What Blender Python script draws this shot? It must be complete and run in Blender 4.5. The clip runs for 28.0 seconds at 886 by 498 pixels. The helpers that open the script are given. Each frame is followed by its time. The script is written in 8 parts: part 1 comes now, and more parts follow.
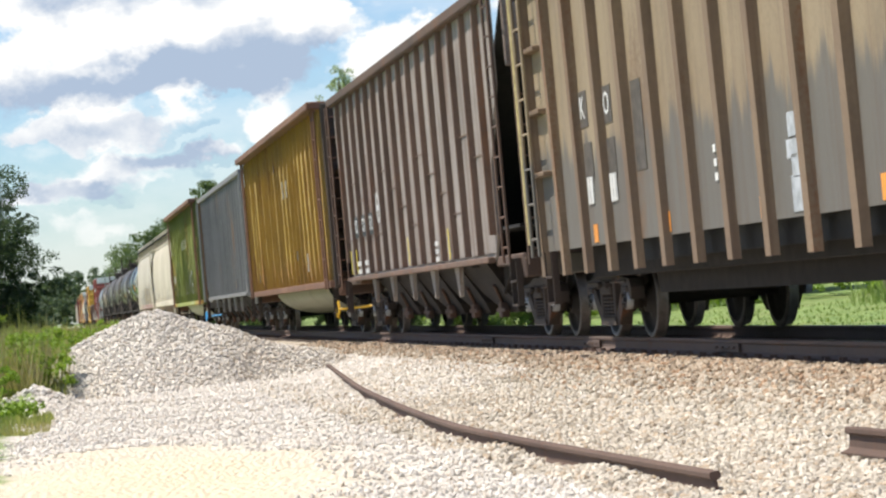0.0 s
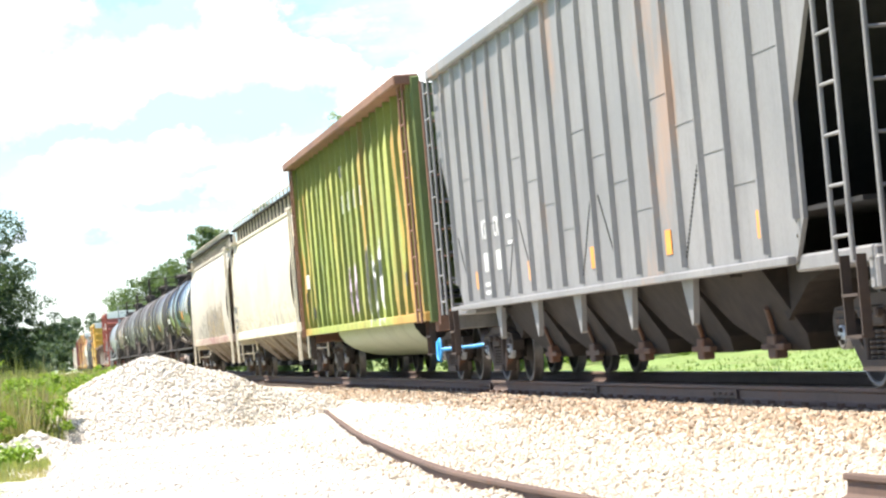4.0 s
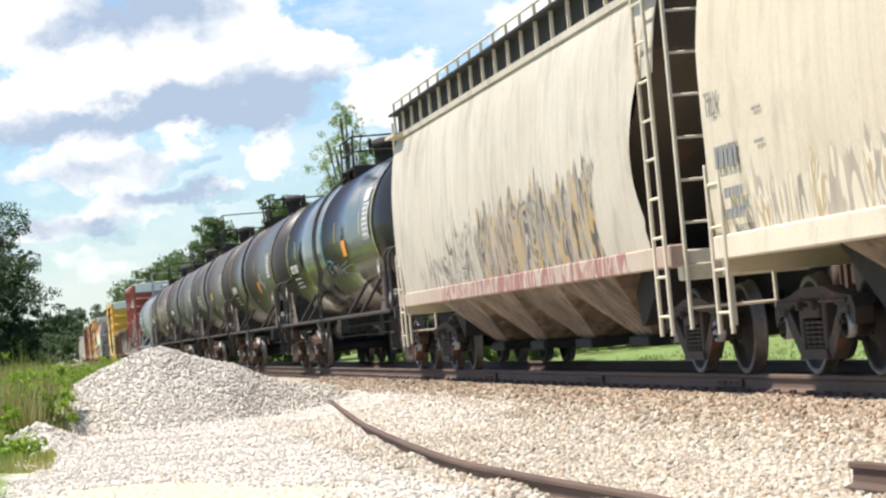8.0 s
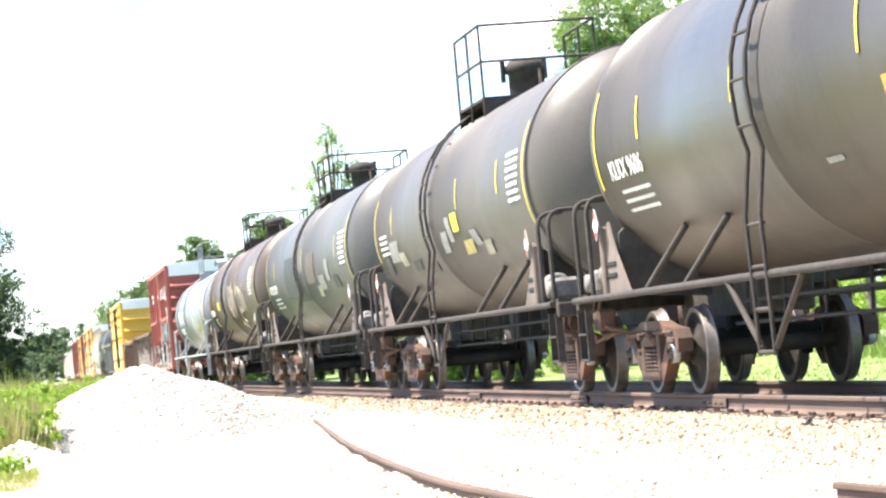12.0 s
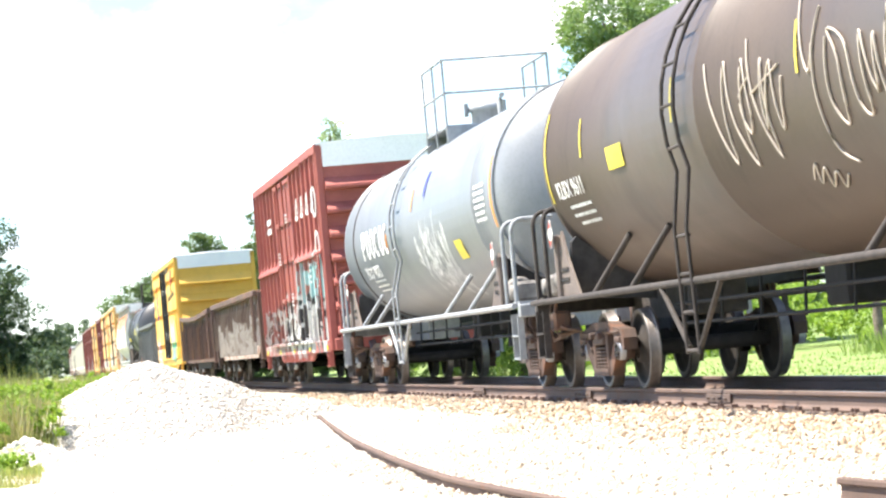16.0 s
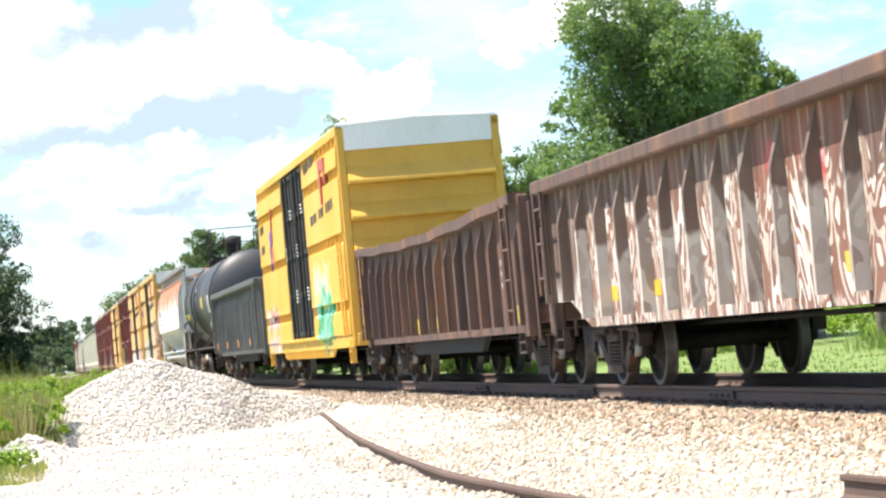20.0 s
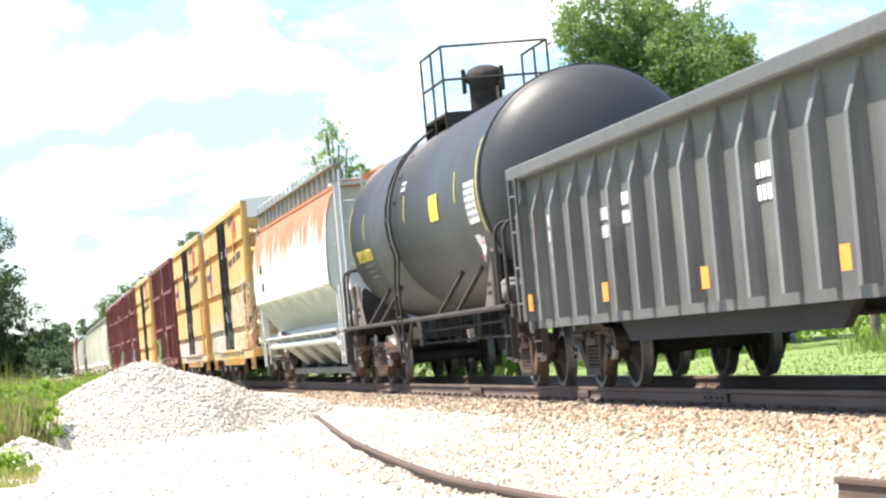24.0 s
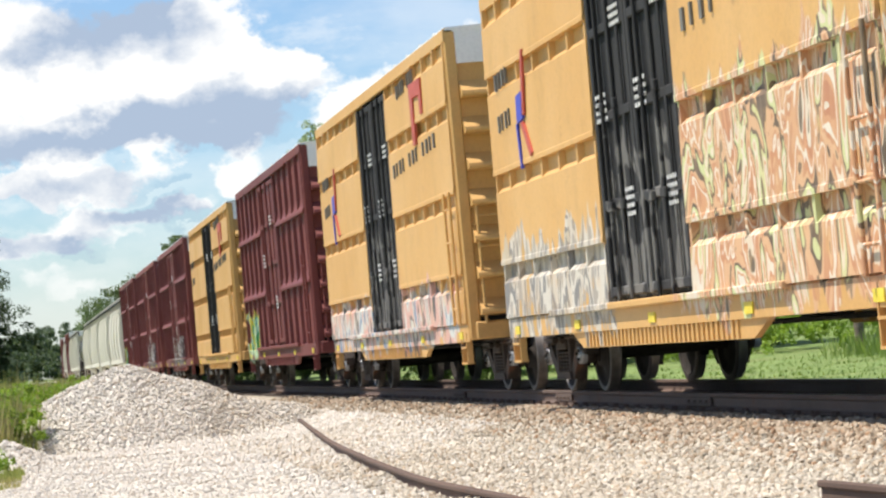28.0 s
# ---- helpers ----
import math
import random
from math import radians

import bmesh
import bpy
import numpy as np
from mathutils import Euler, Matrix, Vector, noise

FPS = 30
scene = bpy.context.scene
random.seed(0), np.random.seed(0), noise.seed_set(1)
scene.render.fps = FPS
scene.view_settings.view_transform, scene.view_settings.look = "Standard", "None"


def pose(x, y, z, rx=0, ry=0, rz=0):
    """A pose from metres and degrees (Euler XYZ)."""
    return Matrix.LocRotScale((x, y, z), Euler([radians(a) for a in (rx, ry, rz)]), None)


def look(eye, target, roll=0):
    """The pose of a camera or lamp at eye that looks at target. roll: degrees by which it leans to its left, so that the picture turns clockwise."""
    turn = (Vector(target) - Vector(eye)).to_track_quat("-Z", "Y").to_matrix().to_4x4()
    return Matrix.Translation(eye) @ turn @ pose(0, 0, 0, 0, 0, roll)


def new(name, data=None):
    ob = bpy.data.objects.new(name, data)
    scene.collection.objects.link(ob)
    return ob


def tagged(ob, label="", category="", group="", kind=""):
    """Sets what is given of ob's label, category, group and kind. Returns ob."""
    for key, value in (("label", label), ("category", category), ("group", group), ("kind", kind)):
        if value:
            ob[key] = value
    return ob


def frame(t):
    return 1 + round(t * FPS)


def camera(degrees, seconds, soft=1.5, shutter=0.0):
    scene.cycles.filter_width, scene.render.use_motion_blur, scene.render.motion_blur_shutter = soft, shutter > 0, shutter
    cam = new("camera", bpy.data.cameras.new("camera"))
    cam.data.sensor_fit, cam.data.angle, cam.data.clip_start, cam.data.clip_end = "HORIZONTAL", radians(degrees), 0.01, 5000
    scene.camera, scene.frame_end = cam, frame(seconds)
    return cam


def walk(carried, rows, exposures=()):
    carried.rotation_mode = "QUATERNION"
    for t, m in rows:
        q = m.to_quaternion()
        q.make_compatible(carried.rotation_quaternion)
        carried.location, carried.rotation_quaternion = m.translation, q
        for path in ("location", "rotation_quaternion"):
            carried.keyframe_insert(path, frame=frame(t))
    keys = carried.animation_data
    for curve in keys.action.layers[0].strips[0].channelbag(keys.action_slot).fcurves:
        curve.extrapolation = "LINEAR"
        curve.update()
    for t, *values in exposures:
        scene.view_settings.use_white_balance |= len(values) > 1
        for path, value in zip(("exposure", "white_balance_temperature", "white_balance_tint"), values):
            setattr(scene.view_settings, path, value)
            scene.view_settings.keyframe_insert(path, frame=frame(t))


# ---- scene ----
from math import sin, cos, pi, sqrt, atan2

cam = camera(19.52, 28.0, soft=2.4)
PATH = [
    (0, pose(0, 0, 0.770, 90.884, 5.117, 80.799)),
    (0.5, pose(0, 0, 0.770, 91.792, 5.034, 80.636)),
    (1, pose(0, 0, 0.770, 91.823, 5.071, 80.726)),
    (1.5, pose(0, 0, 0.770, 91.791, 5.056, 80.761)),
    (2, pose(0, 0, 0.770, 91.888, 5.065, 80.698)),
    (2.5, pose(0, 0, 0.770, 91.934, 5.056, 80.725)),
    (4.5, pose(0, 0, 0.770, 91.877, 5.077, 80.751)),
    (5, pose(0, 0, 0.770, 91.813, 5.083, 80.736)),
    (5.5, pose(0, 0, 0.770, 91.678, 5.155, 80.769)),
    (6, pose(0, 0, 0.770, 91.646, 5.083, 80.846)),
    (6.5, pose(0, 0, 0.770, 91.652, 5.168, 80.874)),
    (7, pose(0, 0, 0.770, 91.655, 5.161, 80.875)),
    (7.5, pose(0, 0, 0.770, 91.659, 5.196, 80.871)),
    (8, pose(0, 0, 0.770, 91.683, 5.315, 80.854)),
    (8.5, pose(0, 0, 0.770, 91.703, 5.260, 80.831)),
    (9, pose(0, 0, 0.770, 91.740, 5.162, 80.797)),
    (9.5, pose(0, 0, 0.770, 91.775, 5.181, 80.743)),
    (10, pose(0, 0, 0.770, 91.804, 5.141, 80.730)),
    (10.5, pose(0, 0, 0.770, 91.871, 5.127, 80.704)),
    (11, pose(0, 0, 0.770, 92.009, 5.085, 80.616)),
    (11.5, pose(0, 0, 0.770, 92.077, 5.127, 80.536)),
    (12, pose(0, 0, 0.770, 92.090, 5.157, 80.510)),
    (12.5, pose(0, 0, 0.770, 92.088, 5.145, 80.527)),
    (14.5, pose(0, 0, 0.770, 92.007, 5.225, 80.543)),
    (15, pose(0, 0, 0.770, 91.992, 5.182, 80.573)),
    (15.5, pose(0, 0, 0.770, 92.028, 5.181, 80.552)),
    (16, pose(0, 0, 0.770, 92.002, 5.220, 80.598)),
    (16.5, pose(0, 0, 0.770, 91.965, 5.250, 80.676)),
    (17, pose(0, 0, 0.770, 91.941, 5.279, 80.700)),
    (17.5, pose(0, 0, 0.770, 91.949, 5.276, 80.637)),
    (18, pose(0, 0, 0.770, 91.919, 5.225, 80.629)),
    (18.5, pose(0, 0, 0.770, 91.855, 5.241, 80.716)),
    (19, pose(0, 0, 0.770, 91.883, 5.250, 80.745)),
    (19.5, pose(0, 0, 0.770, 91.946, 5.257, 80.687)),
    (20, pose(0, 0, 0.770, 91.941, 5.263, 80.663)),
    (20.5, pose(0, 0, 0.770, 91.924, 5.284, 80.655)),
    (21, pose(0, 0, 0.770, 91.931, 5.289, 80.631)),
    (21.5, pose(0, 0, 0.770, 91.982, 5.228, 80.587)),
    (22, pose(0, 0, 0.770, 91.992, 5.242, 80.581)),
    (22.5, pose(0, 0, 0.770, 91.981, 5.220, 80.578)),
    (24.5, pose(0, 0, 0.770, 92.009, 5.264, 80.500)),
    (25, pose(0, 0, 0.770, 92.061, 5.261, 80.436)),
    (25.5, pose(0, 0, 0.770, 92.097, 5.255, 80.397)),
    (26, pose(0, 0, 0.770, 92.132, 5.257, 80.356)),
    (26.5, pose(0, 0, 0.770, 92.137, 5.292, 80.327)),
    (27, pose(0, 0, 0.770, 92.118, 5.248, 80.311)),
    (27.5, pose(0, 0, 0.770, 92.079, 5.211, 80.295)),
    (28, pose(0, 0, 0.770, 92.036, 5.241, 80.171)),
]
# the film's own brightening and darkening, in stops
EXPO = [(0.0, -0.05), (0.5, 0.65), (1.0, 1.1), (2.0, 1.3), (2.5, 1.3), (4.5, 1.15), (5.0, 1.05), (5.5, 0.75), (6.0, 0.3), (6.5, -0.15),
        (7.0, -0.3), (7.5, -0.1), (8.0, 0.15), (8.5, 0.3), (9.0, 0.55), (9.5, 1.05), (10.0, 1.5), (11.0, 2.0), (15.0, 1.95), (16.0, 1.75), (17.0, 1.4), (18.0, 1.1),
        (18.5, 0.9), (20.0, 0.9), (21.0, 1.3), (21.5, 0.7), (22.0, 0.15), (22.5, 0.05), (24.5, 1.6), (25.0, 1.8), (25.5, 1.1),
        (26.0, 0.3), (26.5, 0.0), (28.0, -0.05)]
walk(cam, PATH, [(t, 0.45 + 0.71 * e) for t, e in EXPO])

# ---- world and sun ----
SUN_DIR = Vector((-0.12, -0.42, 0.90)).normalized()
world = bpy.data.worlds.new("world")
scene.world = world
world.use_nodes = True
wt = world.node_tree
wt.nodes.clear()


def wn(kind, **props):
    n = wt.nodes.new(kind)
    for k, v in props.items():
        if k == "op":
            n.operation = v
        else:
            n.inputs[k].default_value = v
    return n


def wmath(op, a, b=None):
    n = wt.nodes.new("ShaderNodeMath")
    n.operation = op
    for i, v in enumerate((a, b)):
        if v is None:
            continue
        if isinstance(v, (int, float)):
            n.inputs[i].default_value = v
        else:
            wt.links.new(v, n.inputs[i])
    return n.outputs[0]


sky = wt.nodes.new("ShaderNodeTexSky")
sky.sky_type = "NISHITA"
sky.sun_disc = False
sky.sun_elevation = math.asin(SUN_DIR.z)
sky.sun_rotation = atan2(SUN_DIR.x, SUN_DIR.y)
sky.altitude, sky.air_density, sky.dust_density = 50, 1.0, 0.5
wco = wt.nodes.new("ShaderNodeTexCoord")
# heaped summer clouds: heading in degrees left of +y, height in degrees, half width, half height
HEAPS = [(89.34, 7.70, 1.20, 0.85), (89.94, 7.18, 0.70, 0.63), (88.28, 6.32, 0.99, 0.68), (89.05, 6.00, 0.99, 0.70), (89.70, 5.62, 0.99, 0.63), (87.01, 6.53, 1.20, 0.63), (86.01, 6.58, 1.13, 0.70), (84.85, 6.86, 0.92, 0.92),
         (84.43, 7.39, 0.85, 0.63), (83.63, 6.38, 1.06, 0.59), (82.77, 6.19, 0.77, 0.45), (87.93, 6.04, 1.27, 0.56), (81.46, 5.26, 1.01, 0.70), (80.85, 5.70, 0.70, 0.59), (81.93, 4.98, 0.70, 0.49), (78.56, 6.50, 1.06, 0.56),
         (77.52, 6.84, 0.85, 0.56), (75.22, 7.17, 2.25, 0.85), (84.08, 4.23, 0.85, 0.51), (86.13, 4.52, 0.59, 0.37), (88.25, 4.51, 1.06, 0.45), (89.21, 4.15, 0.70, 0.35)]
# thin puffs low over the horizon
PUFFS = [(84.61, 3.90, 0.70, 0.39), (87.89, 3.61, 1.13, 0.48), (88.55, 3.16, 0.99, 0.31), (86.71, 2.88, 0.85, 0.31), (88.63, 2.17, 1.06, 0.34), (86.39, 2.16, 0.85, 0.28), (87.23, 3.99, 0.85, 0.31), (89.70, 2.70, 0.99, 0.34),
         (87.68, 1.77, 1.27, 0.28), (85.40, 3.46, 0.56, 0.23)]
# their shaded undersides
BELLIES = [(86.95, 7.27, 2.11, 0.59), (85.81, 7.37, 1.13, 0.56), (88.22, 7.00, 1.13, 0.31), (85.22, 5.52, 1.90, 0.56), (86.50, 5.31, 2.11, 0.48), (88.25, 5.26, 1.83, 0.39), (84.26, 5.06, 1.13, 0.39), (89.51, 4.92, 1.27, 0.37),
         (84.68, 5.91, 0.99, 0.37), (83.18, 5.78, 0.85, 0.25), (88.10, 4.06, 1.69, 0.31), (88.94, 2.88, 1.55, 0.25), (86.67, 3.32, 1.27, 0.23)]


def wvec(op, a, b=None):
    n = wt.nodes.new("ShaderNodeVectorMath")
    n.operation = op
    for i, v in enumerate((a, b)):
        if v is None:
            continue
        if isinstance(v, tuple):
            n.inputs[i].default_value = v
        else:
            wt.links.new(v, n.inputs[i])
    return n


gen = wco.outputs["Generated"]
wno = wn("ShaderNodeTexNoise", Scale=42.0, Detail=8.0, Roughness=0.60)
wt.links.new(wvec("MULTIPLY", gen, (1, 1, 1.4)).outputs[0], wno.inputs["Vector"])
warp = wvec("MULTIPLY", wvec("SUBTRACT", wno.outputs["Color"], (0.5, 0.5, 0.5)).outputs[0], (0.042, 0.042, 0.030))
bent = wvec("ADD", gen, warp.outputs[0]).outputs[0]


def gathered(spots):
    """Soft lumps added up."""
    total = None
    for az, el, rw, rh in spots:
        a, e = radians(az), radians(el)
        d = (-sin(a) * cos(e), cos(a) * cos(e), sin(e))
        off = wvec("MULTIPLY", wvec("SUBTRACT", bent, d).outputs[0], (0.69 / radians(rw), 0.69 / radians(rw), 0.69 / radians(rh)))
        w = wmath("MAXIMUM", wmath("SUBTRACT", 1.0, wvec("LENGTH", off.outputs[0]).outputs["Value"]), 0.0)
        total = w if total is None else wmath("ADD", total, w)
    return total


def wramp(v, a, b, lo=0.0, hi=1.0):
    n = wt.nodes.new("ShaderNodeMapRange")
    n.interpolation_type = "SMOOTHSTEP"
    for k, q in (("From Min", a), ("From Max", b), ("To Min", lo), ("To Max", hi)):
        n.inputs[k].default_value = q
    wt.links.new(v, n.inputs["Value"])
    return n.outputs[0]


heap, belly = gathered(HEAPS), gathered(BELLIES)
heap = wmath("ADD", heap, wmath("MULTIPLY", gathered(PUFFS), 0.55))
wbig = wn("ShaderNodeTexNoise", Scale=9.0, Detail=7.0, Roughness=0.58)
wt.links.new(wvec("MULTIPLY", gen, (1, 1, 2.4)).outputs[0], wbig.inputs["Vector"])
wisp = wn("ShaderNodeTexNoise", Scale=34.0, Detail=7.0, Roughness=0.62)
wt.links.new(wvec("MULTIPLY", gen, (1, 1, 2.6)).outputs[0], wisp.inputs["Vector"])
veil = wmath("MAXIMUM", wramp(wbig.outputs["Fac"], 0.42, 0.68, 0.0, 0.35), wramp(wisp.outputs["Fac"], 0.45, 0.72, 0.0, 0.4))
cover = wramp(wmath("ADD", heap, belly), 0.22, 0.70)
full = wmath("MAXIMUM", cover, veil)
shade = wmath("DIVIDE", belly, wmath("MAXIMUM", wmath("ADD", heap, belly), 0.04))
shade = wmath("ADD", shade, wmath("MULTIPLY", wmath("SUBTRACT", wno.outputs["Fac"], 0.5), 1.1))
ccol = wt.nodes.new("ShaderNodeValToRGB")
ccol.color_ramp.elements[0].color = (1.10, 1.09, 1.07, 1)
ccol.color_ramp.elements[1].color = (0.45, 0.545, 0.70, 1)
ccol.color_ramp.elements[0].position = 0.18
ccol.color_ramp.elements[1].position = 0.85
wt.links.new(shade, ccol.inputs[0])
skys = wvec("MULTIPLY", sky.outputs[0], (0.105, 0.125, 0.148))
wmix = wt.nodes.new("ShaderNodeMix")
wmix.data_type = "RGBA"
wt.links.new(wmath("MULTIPLY", full, 0.95), wmix.inputs["Factor"])
wt.links.new(skys.outputs[0], wmix.inputs["A"])
wt.links.new(ccol.outputs[0], wmix.inputs["B"])
wbg = wt.nodes.new("ShaderNodeBackground")
wbg.inputs["Strength"].default_value = 0.75
wt.links.new(wmix.outputs["Result"], wbg.inputs["Color"])
wout = wt.nodes.new("ShaderNodeOutputWorld")
wt.links.new(wbg.outputs[0], wout.inputs[0])

sun = new("sun", bpy.data.lights.new("sun", "SUN"))
sun.data.energy, sun.data.angle, sun.data.color = 5.0, radians(0.53), (1.0, 0.92, 0.81)
sun.matrix_world = look((0, 0, 60), Vector((0, 0, 60)) - SUN_DIR)


# ---- materials ----
class Nodes:
    """A small writer of node trees."""

    def __init__(self, name, rough=0.6, metal=0.0, spec=0.5):
        self.m = bpy.data.materials.new(name)
        self.m.use_nodes = True
        self.t = self.m.node_tree
        self.b = self.t.nodes["Principled BSDF"]
        self.b.inputs["Roughness"].default_value = rough
        self.b.inputs["Metallic"].default_value = metal
        self.b.inputs["Specular IOR Level"].default_value = spec
        self.co = self.t.nodes.new("ShaderNodeTexCoord").outputs["Object"]

    def put(self, sock, v):
        if isinstance(v, bpy.types.NodeSocket):
            self.t.links.new(v, sock)
        elif isinstance(v, (tuple, list)) and len(v) == 3 and sock.type == "RGBA":
            sock.default_value = (*v, 1)
        else:
            sock.default_value = v

    def noise(self, scale, detail=4.0, rough=0.55, stretch=(1, 1, 1), dist=0.0, off=(0, 0, 0), co=None):
        mp = self.t.nodes.new("ShaderNodeMapping")
        mp.inputs["Scale"].default_value = stretch
        mp.inputs["Location"].default_value = off
        self.t.links.new(co or self.co, mp.inputs[0])
        n = self.t.nodes.new("ShaderNodeTexNoise")
        n.inputs["Scale"].default_value, n.inputs["Detail"].default_value = scale, detail
        n.inputs["Roughness"].default_value, n.inputs["Distortion"].default_value = rough, dist
        self.t.links.new(mp.outputs[0], n.inputs["Vector"])
        return n.outputs["Fac"]

    def ramp(self, v, a, b, lo=0.0, hi=1.0):
        n = self.t.nodes.new("ShaderNodeMapRange")
        n.interpolation_type = "SMOOTHSTEP"
        for k, x in (("Value", v), ("From Min", a), ("From Max", b), ("To Min", lo), ("To Max", hi)):
            self.put(n.inputs[k], x)
        return n.outputs[0]

    def math(self, op, a, b=0.0):
        n = self.t.nodes.new("ShaderNodeMath")
        n.operation = op
        self.put(n.inputs[0], a)
        self.put(n.inputs[1], b)
        return n.outputs[0]

    def mix(self, f, a, b, kind="MIX"):
        n = self.t.nodes.new("ShaderNodeMix")
        n.data_type, n.blend_type = "RGBA", kind
        self.put(n.inputs["Factor"], f)
        self.put(n.inputs["A"], a)
        self.put(n.inputs["B"], b)
        return n.outputs["Result"]

    def axes(self):
        n = self.t.nodes.new("ShaderNodeSeparateXYZ")
        self.t.links.new(self.co, n.inputs[0])
        return n.outputs[0], n.outputs[1], n.outputs[2]

    def palette(self, v, cols):
        n = self.t.nodes.new("ShaderNodeValToRGB")
        n.color_ramp.interpolation = "CONSTANT"
        els = n.color_ramp.elements
        els[0].color = (*cols[0], 1)
        els[1].position, els[1].color = 0.28 + 0.44 / len(cols), (*cols[1], 1)
        for i in range(2, len(cols)):
            e = els.new(0.28 + 0.44 * i / len(cols))
            e.color = (*cols[i], 1)
        self.t.links.new(v, n.inputs[0])
        return n.outputs[0]

    def cells(self, vec, wild):
        """Distance to the borders of uneven cells, and one random value for each cell."""
        out = []
        for feature, name in (("DISTANCE_TO_EDGE", "Distance"), ("F1", "Color")):
            n = self.t.nodes.new("ShaderNodeTexVoronoi")
            n.feature = feature
            n.inputs["Scale"].default_value, n.inputs["Randomness"].default_value = 1.0, wild
            self.t.links.new(vec, n.inputs["Vector"])
            out.append(n.outputs[name])
        sep = self.t.nodes.new("ShaderNodeSeparateColor")
        self.t.links.new(out[1], sep.inputs[0])
        return out[0], sep.outputs[0]

    def bump(self, h, strength=0.3, dist=0.01):
        n = self.t.nodes.new("ShaderNodeBump")
        n.inputs["Strength"].default_value, n.inputs["Distance"].default_value = strength, dist
        self.t.links.new(h, n.inputs["Height"])
        self.t.links.new(n.outputs[0], self.b.inputs["Normal"])

    def done(self, colour, rough=None):
        self.put(self.b.inputs["Base Color"], colour)
        if rough is not None:
            self.put(self.b.inputs["Roughness"], rough)
        return self.m


RUST = (0.16, 0.065, 0.03)
SOOT = (0.035, 0.03, 0.027)


def painted(name, base, fade=None, rust=0.3, grime=0.4, rough=0.5, grafs=(), top_rust=None, low=None, rustcol=RUST, seed=0.0, streak=0.0, streakcol=(0.10, 0.055, 0.035), blotch=None, bump=0.35, spots=()):
    """Weathered paint on steel: faded patches, rust runs, grime and sprayed lettering, in the car's own space."""
    k = Nodes(name, rough)
    x, y, z = k.axes()
    off = (seed * 3.7, seed, seed * 1.3)
    big = k.noise(0.45, 5, off=off)
    run = k.noise(1.0, 5, 0.6, (2.6, 2.6, 0.22), 0.3, off)
    fine = k.noise(22, 4, 0.6)
    col = k.mix(k.ramp(big, 0.35, 0.65), base, fade or tuple(c * 0.8 for c in base))
    col = k.mix(k.math("MULTIPLY", k.ramp(fine, 0.4, 0.75), 0.25), col, tuple(c * 0.6 for c in base))
    if low:
        edge, lcol = low
        f = k.ramp(k.math("ADD", z, k.math("MULTIPLY", run, -1.6)), edge - 0.95, edge - 0.65, 1, 0)
        col = k.mix(k.math("MULTIPLY", f, 0.8), col, lcol)
    if rust:
        f = k.ramp(k.math("ADD", k.math("MULTIPLY", run, 0.75), k.math("MULTIPLY", fine, 0.25)), 0.66 - 0.26 * rust, 0.78 - 0.2 * rust)
        col = k.mix(k.math("MULTIPLY", f, 0.85), col, rustcol)
    if top_rust:
        lo, hi, rc = top_rust
        f = k.ramp(k.math("ADD", z, k.math("MULTIPLY", k.noise(1, 4, 0.6, (2.2, 2.2, 0.35), 0.4, off), 2.6)), lo, hi)
        col = k.mix(f, col, rc)
    if blotch:
        amount, bcol = blotch[:2]
        patch = k.math("ADD", k.noise(0.5, 5, 0.6, (1.4, 1.4, 0.5), 0.5, (seed * 2, 1, 7)), k.math("MULTIPLY", fine, 0.12))
        if len(blotch) > 2:
            patch = k.math("ADD", patch, k.math("ADD", k.ramp(x, 3.5, 8.5, 0.0, blotch[2]), k.ramp(x, -9.0, -5.5, blotch[2], 0.0)))
        f = k.ramp(patch, 0.66 - 0.2 * amount, 0.78 - 0.2 * amount)
        col = k.mix(k.math("MULTIPLY", f, 0.9), col, bcol)
    if streak:
        f = k.ramp(k.noise(1.0, 5, 0.62, (5.5, 5.5, 0.16), 0.25, (seed, 9, seed * 0.7)), 0.46, 0.66)
        col = k.mix(k.math("MULTIPLY", f, streak), col, streakcol)
    g = k.noise(1.3, 6, 0.65, (1.2, 1.2, 0.6), 0.2, (seed, 5, 2))
    col = k.mix(k.math("MULTIPLY", k.ramp(g, 0.48, 0.75), grime), col, tuple(0.5 * s + 0.25 * c for s, c in zip(SOOT, base)))
    for i, (x0, x1, z0, z1, cols, *style) in enumerate(grafs):
        wob = k.math("MULTIPLY", k.math("SUBTRACT", k.noise(1.1, 3, 0.6, off=(i + seed, 3, 1)), 0.5), 1.5)
        xx, zz = k.math("ADD", x, wob), k.math("ADD", z, k.math("MULTIPLY", k.math("SUBTRACT", k.noise(2.2, 2, 0.6, (1.6, 1, 0.4), 0, (i, seed, 4)), 0.5), 1.3))
        m = k.math("MULTIPLY", k.math("MULTIPLY", k.ramp(xx, x0, x0 + 0.06), k.ramp(xx, x1 - 0.06, x1, 1, 0)),
                   k.math("MULTIPLY", k.ramp(zz, z0, z0 + 0.06), k.ramp(zz, z1 - 0.08, z1, 1, 0)))
        stroke = k.noise(0.9, 2.0, 0.5, (1.5, 1.0, 0.62), 2.4, (seed + 9 * i, i, 0))
        spray = k.palette(stroke, cols)
        spray = k.mix(k.math("MULTIPLY", k.ramp(k.noise(2.1, 5, 0.65, (1.6, 1, 0.5), 0.6, (i, 2, seed)), 0.42, 0.62), 0.3), spray, tuple(0.6 * a + 0.4 * b for a, b in zip(base, cols[1])))
